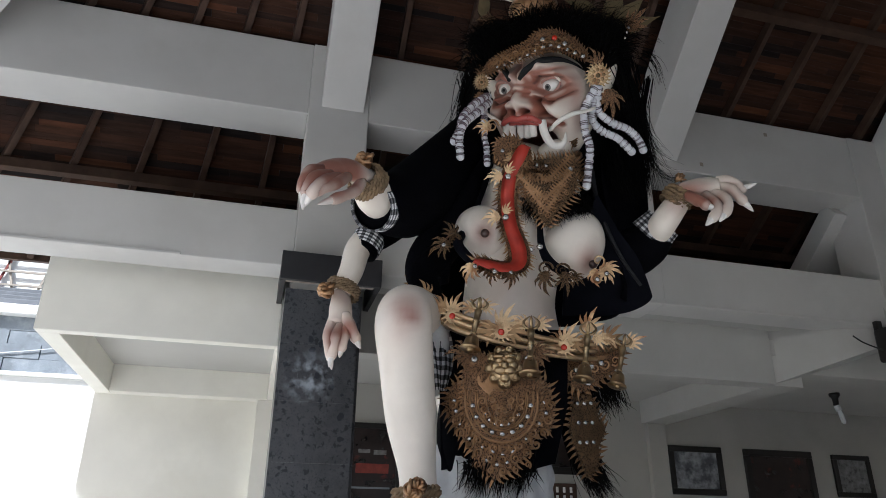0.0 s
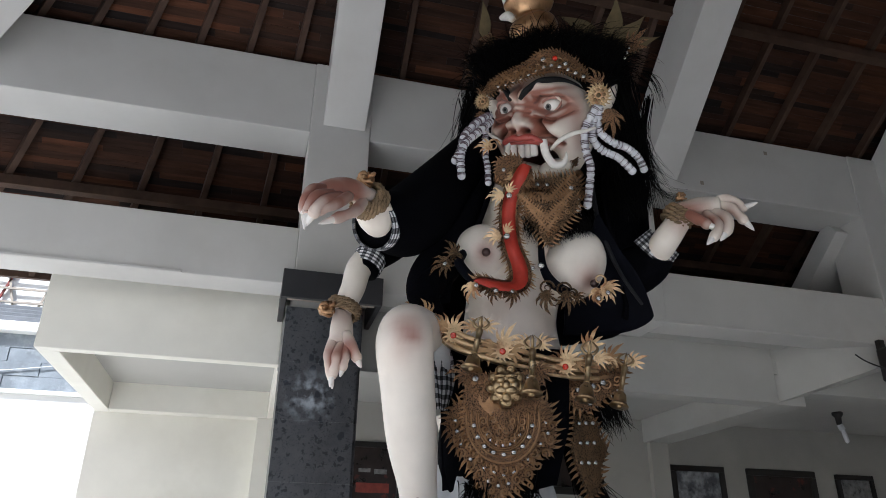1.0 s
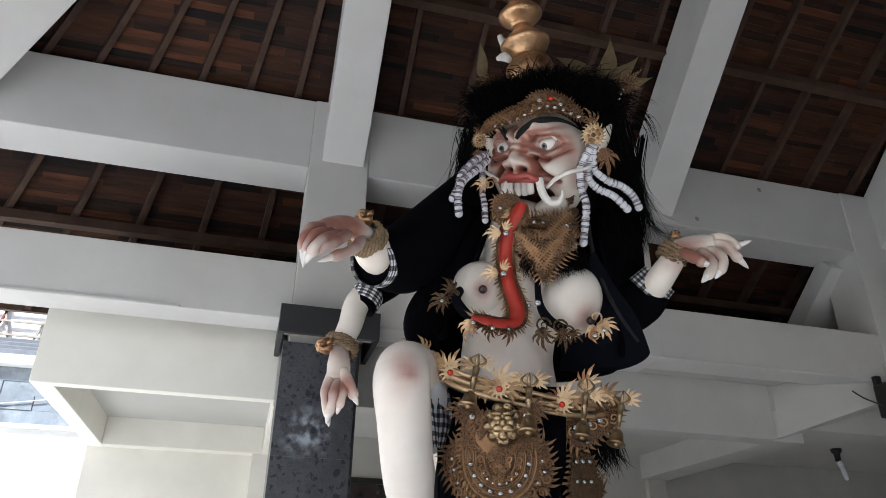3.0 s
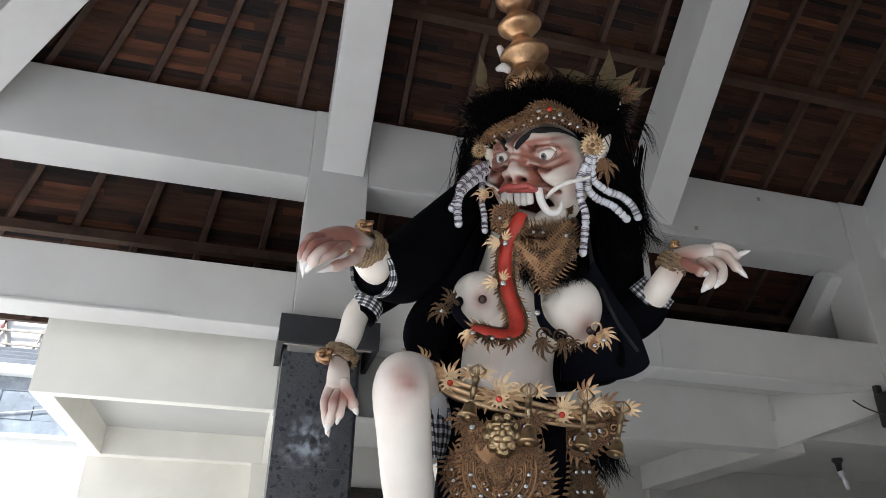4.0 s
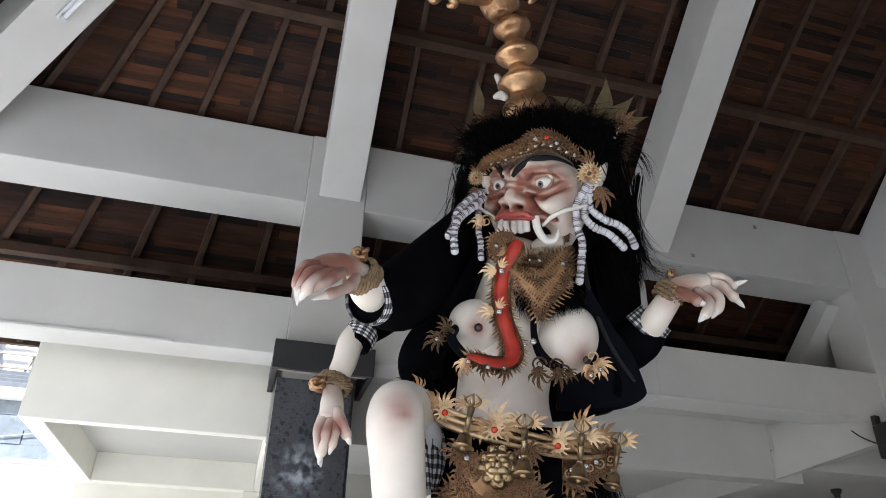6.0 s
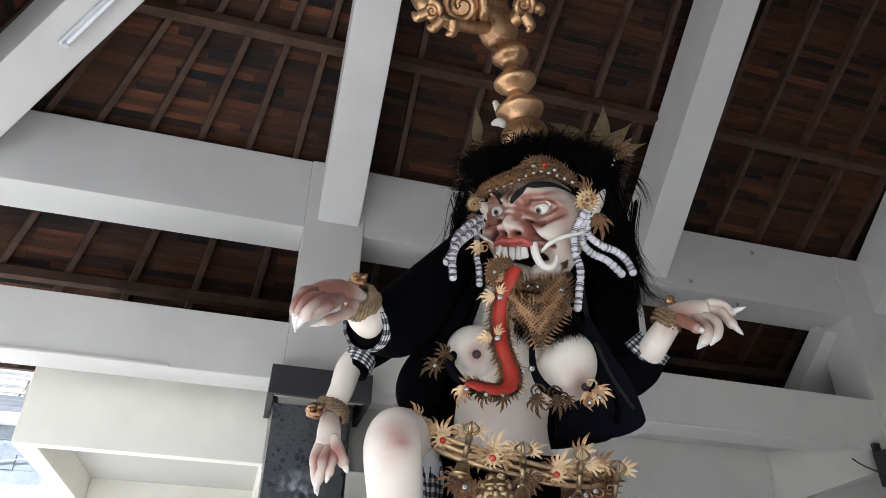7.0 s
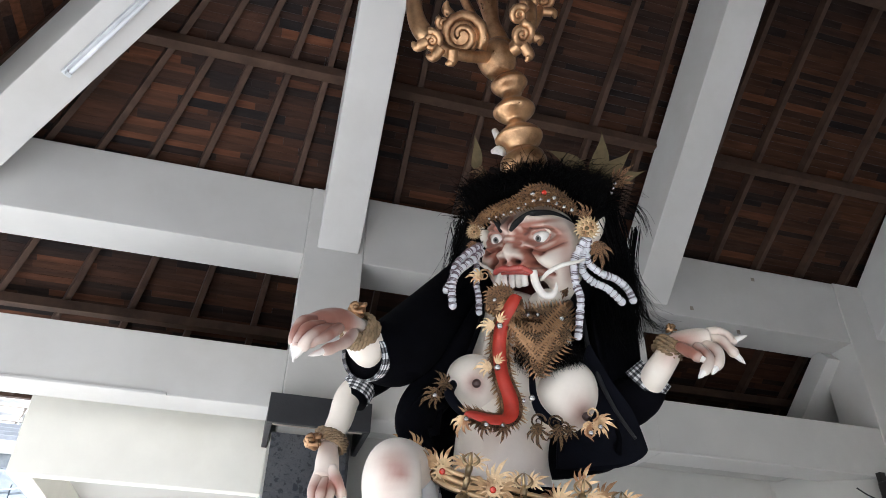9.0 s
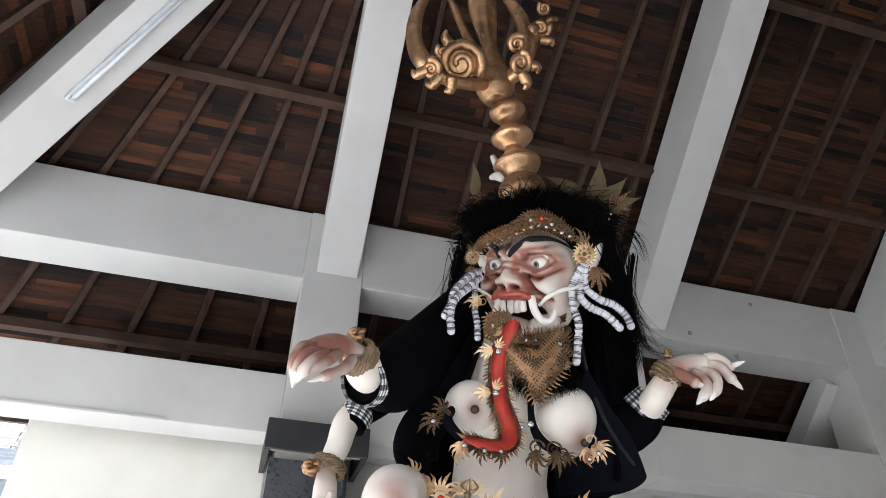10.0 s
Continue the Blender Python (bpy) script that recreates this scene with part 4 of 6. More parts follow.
def face_colour(x, y):
    """Airbrushed brown: along the creases, round the eyes and at the rim of the mask."""
    y = y + SKEW * x
    ax = abs(x)
    p = 0.75 * ridge(ax, y, 0.085, 0.034, 0.166, 0.016, 0.014) + 0.75 * ridge(ax, y, 0.166, 0.016, 0.255, 0.07, 0.015)
    p += 0.95 * ridge(ax, y, 0.078, 0.04, 0.112, -0.03, 0.012) + 0.95 * ridge(ax, y, 0.112, -0.03, 0.172, -0.095, 0.014)
    p += 0.85 * ridge(ax, y, 0.06, 0.098, 0.1, 0.15, 0.016) + 0.8 * ridge(ax, y, 0.1, 0.15, 0.2, 0.145, 0.012) + 0.7 * ridge(ax, y, 0.2, 0.145, 0.25, 0.1, 0.013)
    p += 0.75 * ridge(ax, y, 0.075, 0.085, 0.15, 0.05, 0.011) + 0.65 * ridge(ax, y, 0.15, 0.05, 0.235, 0.1, 0.012)
    p += 0.6 * ridge(ax, y, 0.05, 0.165, 0.24, 0.19, 0.014) + 0.55 * bump(ax, y, 0.24, 0.11, 0.035, 0.07)
    p += 1.0 * bump(ax, y, 0.036, -0.026, 0.018, 0.013) + 0.75 * ridge(ax, y, 0.04, 0.05, 0.096, 0.022, 0.011) + 0.6 * ridge(ax, y, 0.096, 0.022, 0.085, -0.022, 0.011)
    p += 0.55 * ridge(ax, y, 0.034, 0.06, 0.05, 0.14, 0.014) + 0.6 * ridge(ax, y, 0.0, 0.08, 0.05, 0.068, 0.009) + 0.5 * ridge(ax, y, 0.0, 0.112, 0.045, 0.108, 0.008)
    p += 0.6 * bump(x, y, 0, 0.18, 0.03, 0.05) + 0.8 * ridge(ax, y, 0.0, -0.04, 0.1, -0.05, 0.013) + 0.7 * ridge(ax, y, 0.1, -0.05, 0.135, -0.11, 0.014) + 0.5 * ridge(ax, y, 0.02, -0.02, 0.1, -0.035, 0.018)
    p += 0.5 * bump(ax, y, 0.165, -0.115, 0.03, 0.03) + 0.5 * bump(x, y, 0, -0.215, 0.14, 0.025) + 0.35 * bump(x, y, 0.06, -0.325, 0.1, 0.03)
    p += 0.25 * bump(ax, y, 0.14, 0.1, 0.12, 0.1) + 0.3 * bump(x, y, 0, 0.25, 0.25, 0.05) + 0.45 * ridge(ax, y, 0.275, 0.14, 0.245, -0.14, 0.025)
    p += 0.45 * bump(ax, y, 0.12, 0.01, 0.04, 0.03) + 0.3 * bump(x, y, -0.14, 0.0, 0.12, 0.2) + 0.13 - 0.12 * bump(ax, y, 0.2, -0.035, 0.045, 0.035)
    return min(0.95, p * 1.05)


def face_crease(x, y):
    """The thin dark lines drawn in the deepest folds."""
    y = y + SKEW * x
    ax = abs(x)
    p = 0.5 * ridge(ax, y, 0.085, 0.03, 0.112, -0.03, 0.006) + 0.55 * ridge(ax, y, 0.112, -0.03, 0.172, -0.095, 0.007) + 0.95 * bump(ax, y, 0.036, -0.028, 0.014, 0.009)
    p += 0.4 * ridge(ax, y, 0.1, 0.03, 0.166, 0.013, 0.005) + 0.4 * ridge(ax, y, 0.166, 0.013, 0.24, 0.06, 0.005) + 0.5 * ridge(ax, y, 0.07, 0.115, 0.12, 0.148, 0.006) + 0.45 * ridge(ax, y, 0.12, 0.148, 0.215, 0.138, 0.005)
    p += 0.5 * ridge(ax, y, 0.0, -0.054, 0.14, -0.07, 0.005) + 0.35 * bump(x, y, 0, 0.165, 0.007, 0.03)
    return min(0.9, p * 1.35)


NX, NY = 150, 170
grid = []
for j in range(NY + 1):
    row = []
    for i in range(NX + 1):
        u, v = -1 + 2 * i / NX, -1 + 2 * j / NY
        # square to disc, so that the rim closes on the skull
        x, y = u * math.sqrt(1 - v * v / 2), v * math.sqrt(1 - u * u / 2)
        rr = min(1.0, x * x + y * y)
        X, Y = x * W_, y * H_ - 0.02
        narrow = 1 - 0.22 * max(0.0, -y) ** 2
        Z = D_ * math.sqrt(max(0.0, 1 - rr)) ** 0.8 + relief(X, Y) * (1 - rr ** 6)
        vert = body.verts.new(FACE @ Vector((X * narrow, Y, Z)))
        vert[blush_layer] = face_colour(X, Y) * (1 - rr ** 8)
        vert[dark_layer] = face_crease(X, Y) * (1 - rr ** 8)
        row.append((vert, X, Y))
    grid.append(row)
for j in range(NY):
    for i in range(NX):
        quad = [grid[j][i], grid[j][i + 1], grid[j + 1][i + 1], grid[j + 1][i]]
        X, Y = sum(q[1] for q in quad) / 4, sum(q[2] for q in quad) / 4
        f = body.faces.new([q[0] for q in quad])
        if (((X + 0.005) / 0.13) ** 2 + ((Y + SKEW * X + 0.182) / 0.082) ** 2) < 1:
            f.material_index = S_MOUTH
ball(HEAD @ Vector((0.02, 0.03, -0.17)), (0.29, 0.33, 0.26), body, turn=HEAD.to_quaternion().to_matrix().to_4x4(), seg=28)


def on_face(x, y, out=0.0):
    """A place on the mask: x across, y up along the leaning features."""
    y = y - SKEW * x
    rr = min(1.0, (x / W_) ** 2 + ((y + 0.02) / H_) ** 2)
    return FACE @ Vector((x * (1 - 0.22 * max(0.0, -(y + 0.02) / H_) ** 2), y, D_ * math.sqrt(max(0.0, 1 - rr)) ** 0.8 + relief(x, y) * (1 - rr ** 6) + out))


FACE_TURN = FACE.to_quaternion().to_matrix().to_4x4()
for s in (-1, 1):
    # eyeball with iris, upper and lower lids, brow
    eye = on_face(s * 0.133, 0.094, 0.002)
    ball(eye, (0.052, 0.043, 0.045), body, S_EYE, FACE_TURN, 24)
    gaze = Matrix.Translation(eye) @ FACE_TURN
    ball(gaze @ Vector((-0.002, -0.003, 0.039)), (0.019, 0.019, 0.0085), body, S_IRIS, FACE_TURN, 16)
    ball(gaze @ Vector((-0.002, -0.003, 0.0455)), (0.009, 0.009, 0.005), body, S_BROW, FACE_TURN, 12)
    lids_from = len(body.verts)
    lid = lambda q, r, z: gaze @ Vector((r * 0.064 * math.cos(q), r * 0.046 * math.sin(q) + (0.012 if math.cos(q) * s > 0 else -0.004) * abs(math.cos(q)), z))
    tube([lid(math.pi * q / 14, 0.94, 0.012 + 0.026 * math.sin(math.pi * q / 14)) for q in range(15)], [0.005 + 0.0065 * math.sin(math.pi * q / 14) for q in range(15)], 10, body)
    tube([lid(-math.pi * q / 14, 0.92, 0.01 + 0.018 * math.sin(math.pi * q / 14)) for q in range(15)], [0.005 + 0.005 * math.sin(math.pi * q / 14) for q in range(15)], 10, body)
    body.verts.ensure_lookup_table()
    for k in range(lids_from, len(body.verts)):
        body.verts[k][blush_layer] = 0.85
    limb([on_face(s * 0.03, 0.138, 0.008), on_face(s * 0.052, 0.172, 0.008), on_face(s * 0.09, 0.203, 0.007), on_face(s * 0.14, 0.224, 0.006), on_face(s * 0.19, 0.226, 0.006), on_face(s * 0.235, 0.2, 0.004), on_face(s * 0.255, 0.17, 0.002)],
         [0.012, 0.02, 0.0215, 0.021, 0.018, 0.01, 0.003], 6, 12, body, S_BROW, 0.75)
    # ear
    ball(HEAD @ Vector((0.335 if s > 0 else -0.27, 0.11, -0.08)), (0.05, 0.12, 0.06), body, S_SKIN, HEAD.to_quaternion().to_matrix().to_4x4() @ pose(0, 0, 0, 0, 0, -25 * s), 18)
# curled upper lip in two bows, and the lower lip where it shows beside the tongue
limb([on_face(x, y, 0.006) for x, y in ((-0.118, -0.118), (-0.1, -0.088), (-0.068, -0.07), (-0.032, -0.063), (0.0, -0.068), (0.035, -0.062), (0.07, -0.064), (0.1, -0.078), (0.118, -0.108))],
     [0.008, 0.014, 0.0165, 0.018, 0.0165, 0.018, 0.017, 0.014, 0.008], 6, 16, body, S_LIP)
limb([on_face(x, y, 0.0) for x, y in ((-0.1, -0.1), (-0.05, -0.085), (0.0, -0.084), (0.05, -0.085), (0.1, -0.1))], [0.008, 0.014, 0.015, 0.014, 0.008], 6, 14, body, S_LIP)
ball(HEAD @ Vector((0.03, -0.243, 0.2)), (0.09, 0.055, 0.075), body, S_SKIN, HEAD.to_quaternion().to_matrix().to_4x4() @ pose(0, 0, 0, 0, 0, 10), 26)
# upper teeth, uneven and rounded, then the tusks
for k, (x, wide_, drop) in enumerate(((-0.098, 0.012, -0.012), (-0.066, 0.019, 0.0), (-0.026, 0.0195, 0.006), (0.0145, 0.0195, 0.004), (0.053, 0.019, -0.003))):
    b2 = bmesh.new()
    box(-wide_, wide_, -0.05, 0.035, -0.014, 0.014, 0.0125, b2)
    for v in b2.verts:
        v.co.x *= 1 + 2.2 * v.co.y * (1 if v.co.y < 0 else 0) * -1
        v.co.z += 9 * v.co.x * -v.co.x
    root = FACE.inverted() @ on_face(x, -0.1, 0.0)
    tm = FACE @ Matrix.Translation((x, -0.117 - SKEW * x - drop, root.z + 0.03)) @ pose(0, 0, 0, -8, 55 * x, -4 + 3 * math.sin(k * 2))
    bmesh.ops.transform(b2, verts=b2.verts, matrix=tm)
    for f in b2.faces:
        f.material_index = S_TOOTH
    tmp = bpy.data.meshes.new("tooth")
    b2.to_mesh(tmp)
    b2.free()
    body.from_mesh(tmp)
    bpy.data.meshes.remove(tmp)
HQ = lambda a, b, c: HEAD @ Vector((a, b, c))
limb([HQ(-0.024, -0.085, 0.31), HQ(-0.014, -0.15, 0.335), HQ(0.02, -0.208, 0.34), HQ(0.064, -0.213, 0.335), HQ(0.088, -0.185, 0.325), HQ(0.091, -0.15, 0.315)],
     [0.021, 0.0215, 0.02, 0.0175, 0.011, 0.002], 8, 16, body, S_TOOTH)
limb([HQ(0.012, -0.136, 0.29), HQ(0.06, -0.092, 0.31), HQ(0.132, -0.061, 0.305), HQ(0.2, -0.052, 0.27), HQ(0.25, -0.04, 0.235)], [0.008, 0.0125, 0.012, 0.01, 0.008], 6, 12, body, S_TOOTH)
limb([HQ(-0.2, -0.085, 0.24), HQ(-0.222, -0.149, 0.25), HQ(-0.244, -0.2, 0.245), HQ(-0.252, -0.227, 0.24)], [0.017, 0.017, 0.012, 0.004], 6, 12, body, S_TOOTH)
limb([HQ(-0.22, -0.095, 0.22), HQ(-0.285, -0.048, 0.22), HQ(-0.34, -0.008, 0.2)], [0.009, 0.01, 0.007], 6, 10, body, S_TOOTH)

# airbrushed spots on knee, knuckles and fingers
for at, reach, strength in (((0.540, 2.800, 2.532), 0.05, 0.3), ((0.603, 2.800, 2.543), 0.05, 0.34), ((0.555, 2.775, 2.487), 0.035, 0.36), ((0.6, 2.775, 2.482), 0.035, 0.36), ((0.575, 2.79, 2.4), 0.1, 0.16), ((0.57, 2.8, 2.57), 0.12, 0.12), ((0.618, 2.780, 2.474), 0.04, 0.3), ((0.547, 2.770, 2.417), 0.05, 0.18), ((0.225, 2.580, 2.995), 0.17, 0.5), ((0.279, 2.640, 3.084), 0.035, 0.5), ((0.197, 2.580, 3.039), 0.03, 0.5), ((0.238, 2.560, 2.977), 0.03, 0.5), ((0.181, 2.550, 2.979), 0.025, 0.5), ((0.142, 2.550, 2.975), 0.09, 0.55), ((0.254, 2.660, 3.062), 0.09, 0.6),
                            ((0.120, 2.470, 2.893), 0.05, 0.8), ((0.164, 2.460, 2.883), 0.03, 0.7), ((0.088, 2.500, 2.903), 0.03, 0.6), ((0.313, 2.700, 3.078), 0.06, 0.4), ((0.211, 2.500, 2.907), 0.05, 0.6), ((0.320, 3.140, 2.506), 0.07, 0.5), ((0.312, 3.120, 2.436), 0.05, 0.5), ((0.395, 3.120, 2.502), 0.05, 0.5), ((0.344, 3.200, 2.680), 0.07, 0.45),
                            ((2.051, 2.840, 3.299), 0.06, 0.5), ((2.140, 2.800, 3.340), 0.05, 0.4), ((2.067, 2.770, 3.220), 0.04, 0.6), ((2.023, 2.920, 3.239), 0.05, 0.3), ((2.084, 2.820, 3.268), 0.07, 0.6), ((2.135, 2.760, 3.216), 0.06, 0.5), ((2.240, 2.750, 3.275), 0.05, 0.4), ((2.056, 2.860, 3.356), 0.07, 0.5),
                            ((0.996, 2.990, 3.004), 0.06, 0.95), ((1.562, 2.990, 2.908), 0.085, 0.8), ((1.078, 3.060, 2.635), 0.15, 0.22), ((1.349, 3.080, 2.667), 0.12, 0.25)):
    blush_at.append((Vector(at), reach, strength))
dark_at = [(Vector((0.991, 2.975, 2.997)), 0.034, 1.0), (Vector((1.558, 2.970, 2.895)), 0.042, 1.0)]
for vert in body.verts:
    for at, reach, strength in blush_at:
        d = (vert.co - at).length_squared
        if d < 6 * reach * reach:
            vert[blush_layer] = min(0.92, vert[blush_layer] + strength * math.exp(-d / reach ** 2))
    for at, reach, strength in dark_at:
        d = (vert.co - at).length_squared
        vert[dark_layer] = max(vert[dark_layer], strength * math.exp(-(d / reach ** 2) ** 2))
bmesh.ops.recalc_face_normals(body, faces=body.faces[:])
single("demon_statue", body, [SKIN, LIP, TOOTH, EYE_WHITE, IRIS, BROW, NAIL, MOUTH], "tall painted demon statue with bulging eyes, tusks and clawed fingers", "statue", smooth=True)

# ---- platform under the statue
platform = thing("platform", "plain brown wooden platform carrying the statue", "platform", (0.9, 3.1, 0))
part("deck", box(0.1, 1.9, 2.3, 3.9, 1.4, 1.46, 0.006), PLATFORM, platform)
for x in (0.2, 1.8):
    for y in (2.4, 3.8):
        part("post", box(x - 0.05, x + 0.05, y - 0.05, y + 0.05, 0, 1.398, 0.006), PLATFORM, platform)

# ---- hair: a dark cap and many loose strands
wig = thing("wig", "long shaggy black hair hanging round the statue's head", "wig", HEAD.translation)
cap = bmesh.new()
ball(HEAD @ Vector((0.03, 0.25, -0.17)), (0.4, 0.21, 0.3), cap, turn=HEAD.to_quaternion().to_matrix().to_4x4(), seg=30)
ball(HEAD @ Vector((0.08, -0.12, -0.36)), (0.42, 0.42, 0.2), cap, turn=HEAD.to_quaternion().to_matrix().to_4x4(), seg=26)
for v in cap.verts:
    v.co += (v.co - HEAD.translation).normalized() * 0.07 * noise.noise(v.co * 9)
part("cap", cap, HAIR, wig, smooth=True)


def strand_mesh(rows, seed, width=0.004):
    """rows: (root frame, start, middle, end, count, scatter); strands are thin three-sided ribbons."""
    rng = random.Random(seed)
    verts, faces = [], []
    for m, a, b, c, count, sa, sc in rows:
        a, b, c = Vector(a), Vector(b), Vector(c)
        for _ in range(count):
            j = lambda s: Vector((rng.gauss(0, s), rng.gauss(0, s), rng.gauss(0, s)))
            off = j(sa)
            p0, p1, p2 = a + off, b + off * 0.8 + j(sc * 0.6), c + off * 0.6 + j(sc)
            w = width * (0.6 + 0.8 * rng.random())
            side = (p2 - p0).cross(Vector((rng.gauss(0, 1), rng.gauss(0, 1), rng.gauss(0, 1)))).normalized()
            up = side.cross((p2 - p0).normalized())
            wave = rng.random() * 6
            start = len(verts)
            steps = 6
            for i in range(steps + 1):
                t = i / steps
                p = p0 * (1 - t) ** 2 + p1 * 2 * t * (1 - t) + p2 * t * t + side * (0.012 * math.sin(wave + 5 * t) * t)
                r = w * (1 - 0.85 * t)
                for q in (side * r, up * r, -(side + up) * r * 0.7):
                    verts.append(tuple(m @ (p + q)))
            for i in range(steps):
                for k in range(3):
                    n = start + 3 * i
                    faces.append((n + k, n + (k + 1) % 3, n + 3 + (k + 1) % 3, n + 3 + k))
    me = bpy.data.meshes.new("strands")
    me.from_pydata(verts, [], faces)
    me.materials.append(HAIR)
    return me


def strands(name, rows, parent, seed, width=0.004):
    ob = new(name, strand_mesh(rows, seed, width))
    base = parent.location
    ob.data.transform(Matrix.Translation(-base))
    ob.parent = parent
    return tagged(ob, kind="stuff")


rows = []
for k in range(26):       # fringe across the forehead
    x = -0.36 + 0.72 * k / 25
    top = 0.36 - 0.5 * x * x
    rows.append((HEAD, (x * 0.9, top, 0.02), (x, top + 0.1, 0.1), (x * 1.14, top + 0.06 + 0.04 * math.sin(k * 2.1), 0.15), 70, 0.032, 0.032))
for k in range(22):       # short hair behind the band
    x = -0.34 + 0.68 * k / 21
    top = 0.3 - 0.5 * x * x
    rows.append((HEAD, (x * 0.9, top, 0.05), (x, top + 0.07, 0.16), (x * 1.08, top + 0.1, 0.155), 45, 0.025, 0.025))
for k in range(30):       # crown tufts
    a = math.pi * (0.05 + 0.9 * k / 29)
    rows.append((HEAD, (0.03 + 0.3 * math.cos(a), 0.24 + 0.16 * math.sin(a), -0.1), (0.03 + 0.4 * math.cos(a), 0.26 + 0.24 * math.sin(a), -0.08),
                 (0.03 + 0.46 * math.cos(a), 0.2 + 0.25 * math.sin(a), -0.02), 60, 0.05, 0.05))
for k in range(14):       # falls beside the face
    s = k / 13
    rows.append((HEAD, (0.34 + 0.06 * s, 0.2, -0.15), (0.43 + 0.06 * s, -0.05, -0.16), (0.4 + 0.13 * s, -0.42 - 0.14 * math.sin(k * 1.7), -0.12), 90, 0.04, 0.03 + 0.02 * (k % 3)))
    rows.append((HEAD, (-0.3 - 0.04 * s, 0.2, -0.15), (-0.4 - 0.06 * s, -0.02, -0.2), (-0.42 - 0.1 * s, -0.28 - 0.06 * math.sin(k), -0.22), 55, 0.05, 0.05))
for k in range(8):        # fuller locks over the shoulder
    s = k / 7
    rows.append((HEAD, (0.4 + 0.03 * s, 0.05 - 0.1 * s, -0.16), (0.47 + 0.03 * s, -0.15 - 0.1 * s, -0.15), (0.44 + 0.09 * math.sin(k * 2.3), -0.45 - 0.1 * s, -0.12), 110, 0.035, 0.03))
strands("hair", rows, wig, 3, 0.0034)
rows = [(Matrix(), (2.084, 3.100, 4.217), (1.825, 3.000, 3.452), (2.086, 2.920, 3.425), 26, 0.012, 0.02), (Matrix(), (2.007, 3.200, 4.098), (1.977, 3.100, 3.674), (2.013, 3.000, 3.553), 40, 0.03, 0.05),
        (Matrix(), (2.133, 3.200, 4.475), (2.183, 3.150, 4.450), (2.167, 3.100, 4.191), 14, 0.015, 0.02), (Matrix(), (0.989, 3.300, 4.168), (1.025, 3.300, 3.970), (1.035, 3.300, 3.912), 16, 0.02, 0.02),
        (Matrix(), (1.844, 3.100, 3.614), (1.816, 3.050, 3.440), (1.874, 3.050, 3.344), 40, 0.03, 0.04)]
strands("stray_hair", rows, wig, 9, 0.003)

# ---- jacket
jacket = thing("jacket", "open black velvet jacket with black and white checked cuffs", "jacket", (1.433, 3.400, 3.369))


def shell(rings, n=40, thick=0.02, wrinkle=0.012):
    """An open coat: rings of (middle, half width, half depth, opening from, opening to), angles in degrees from the front, to the right."""
    bm = bmesh.new()
    made = []
    for c, rx, ry, a0, a1 in rings:
        ring = []
        for k in range(n + 1):
            a = radians(a0 + (a1 - a0) * k / n)
            p = Vector(c) + Vector((rx * math.sin(a), -ry * math.cos(a), 0))
            p += Vector((math.sin(a), -math.cos(a), 0)) * wrinkle * (noise.noise(p * 7) + math.sin(a * 9 + c[2] * 4) * 0.6)
            ring.append(bm.verts.new(p))
        made.append(ring)
    for a, b in zip(made, made[1:]):
        for k in range(n):
            bm.faces.new((a[k], a[k + 1], b[k + 1], b[k]))
    bmesh.ops.recalc_face_normals(bm, faces=bm.faces[:])
    bmesh.ops.solidify(bm, geom=bm.faces[:], thickness=thick)
    return bm


SHELL = [
    ((1.503, 3.420, 3.929), 0.25, 0.16, 60, 310), ((1.517, 3.420, 3.830), 0.36, 0.22, 50, 318), ((1.510, 3.420, 3.690), 0.43, 0.27, 42, 322), ((1.466, 3.420, 3.530), 0.46, 0.31, 40, 320),
    ((1.422, 3.420, 3.340), 0.52, 0.34, 42, 316), ((1.377, 3.420, 3.162), 0.58, 0.38, 46, 312), ((1.358, 3.420, 3.010), 0.615, 0.41, 48, 310), ((1.354, 3.420, 2.881), 0.605, 0.42, 52, 306), ((1.362, 3.420, 2.804), 0.57, 0.42, 52, 300)]
part("body", shell(SHELL), VELVET, jacket, smooth=True)
sl = part("sleeve", limb([(1.139, 3.380, 3.880), (0.875, 3.320, 3.524), (0.635, 3.100, 3.186), (0.488, 2.950, 3.081), (0.432, 2.900, 3.044)], [0.15, 0.178, 0.182, 0.142, 0.122], 8, 28), VELVET, jacket, smooth=True)
sl2 = part("sleeve", limb([(0.786, 3.450, 3.442), (0.598, 3.340, 3.175), (0.478, 3.290, 3.033), (0.438, 3.280, 2.950)], [0.12, 0.105, 0.082, 0.076], 8, 24), VELVET, jacket, smooth=True)
sr = part("sleeve", limb([(1.951, 3.400, 4.083), (1.987, 3.380, 3.590), (1.935, 3.300, 3.165), (1.981, 3.170, 3.121), (2.039, 3.120, 3.192)], [0.15, 0.155, 0.15, 0.125, 0.1], 8, 28), VELVET, jacket, smooth=True)


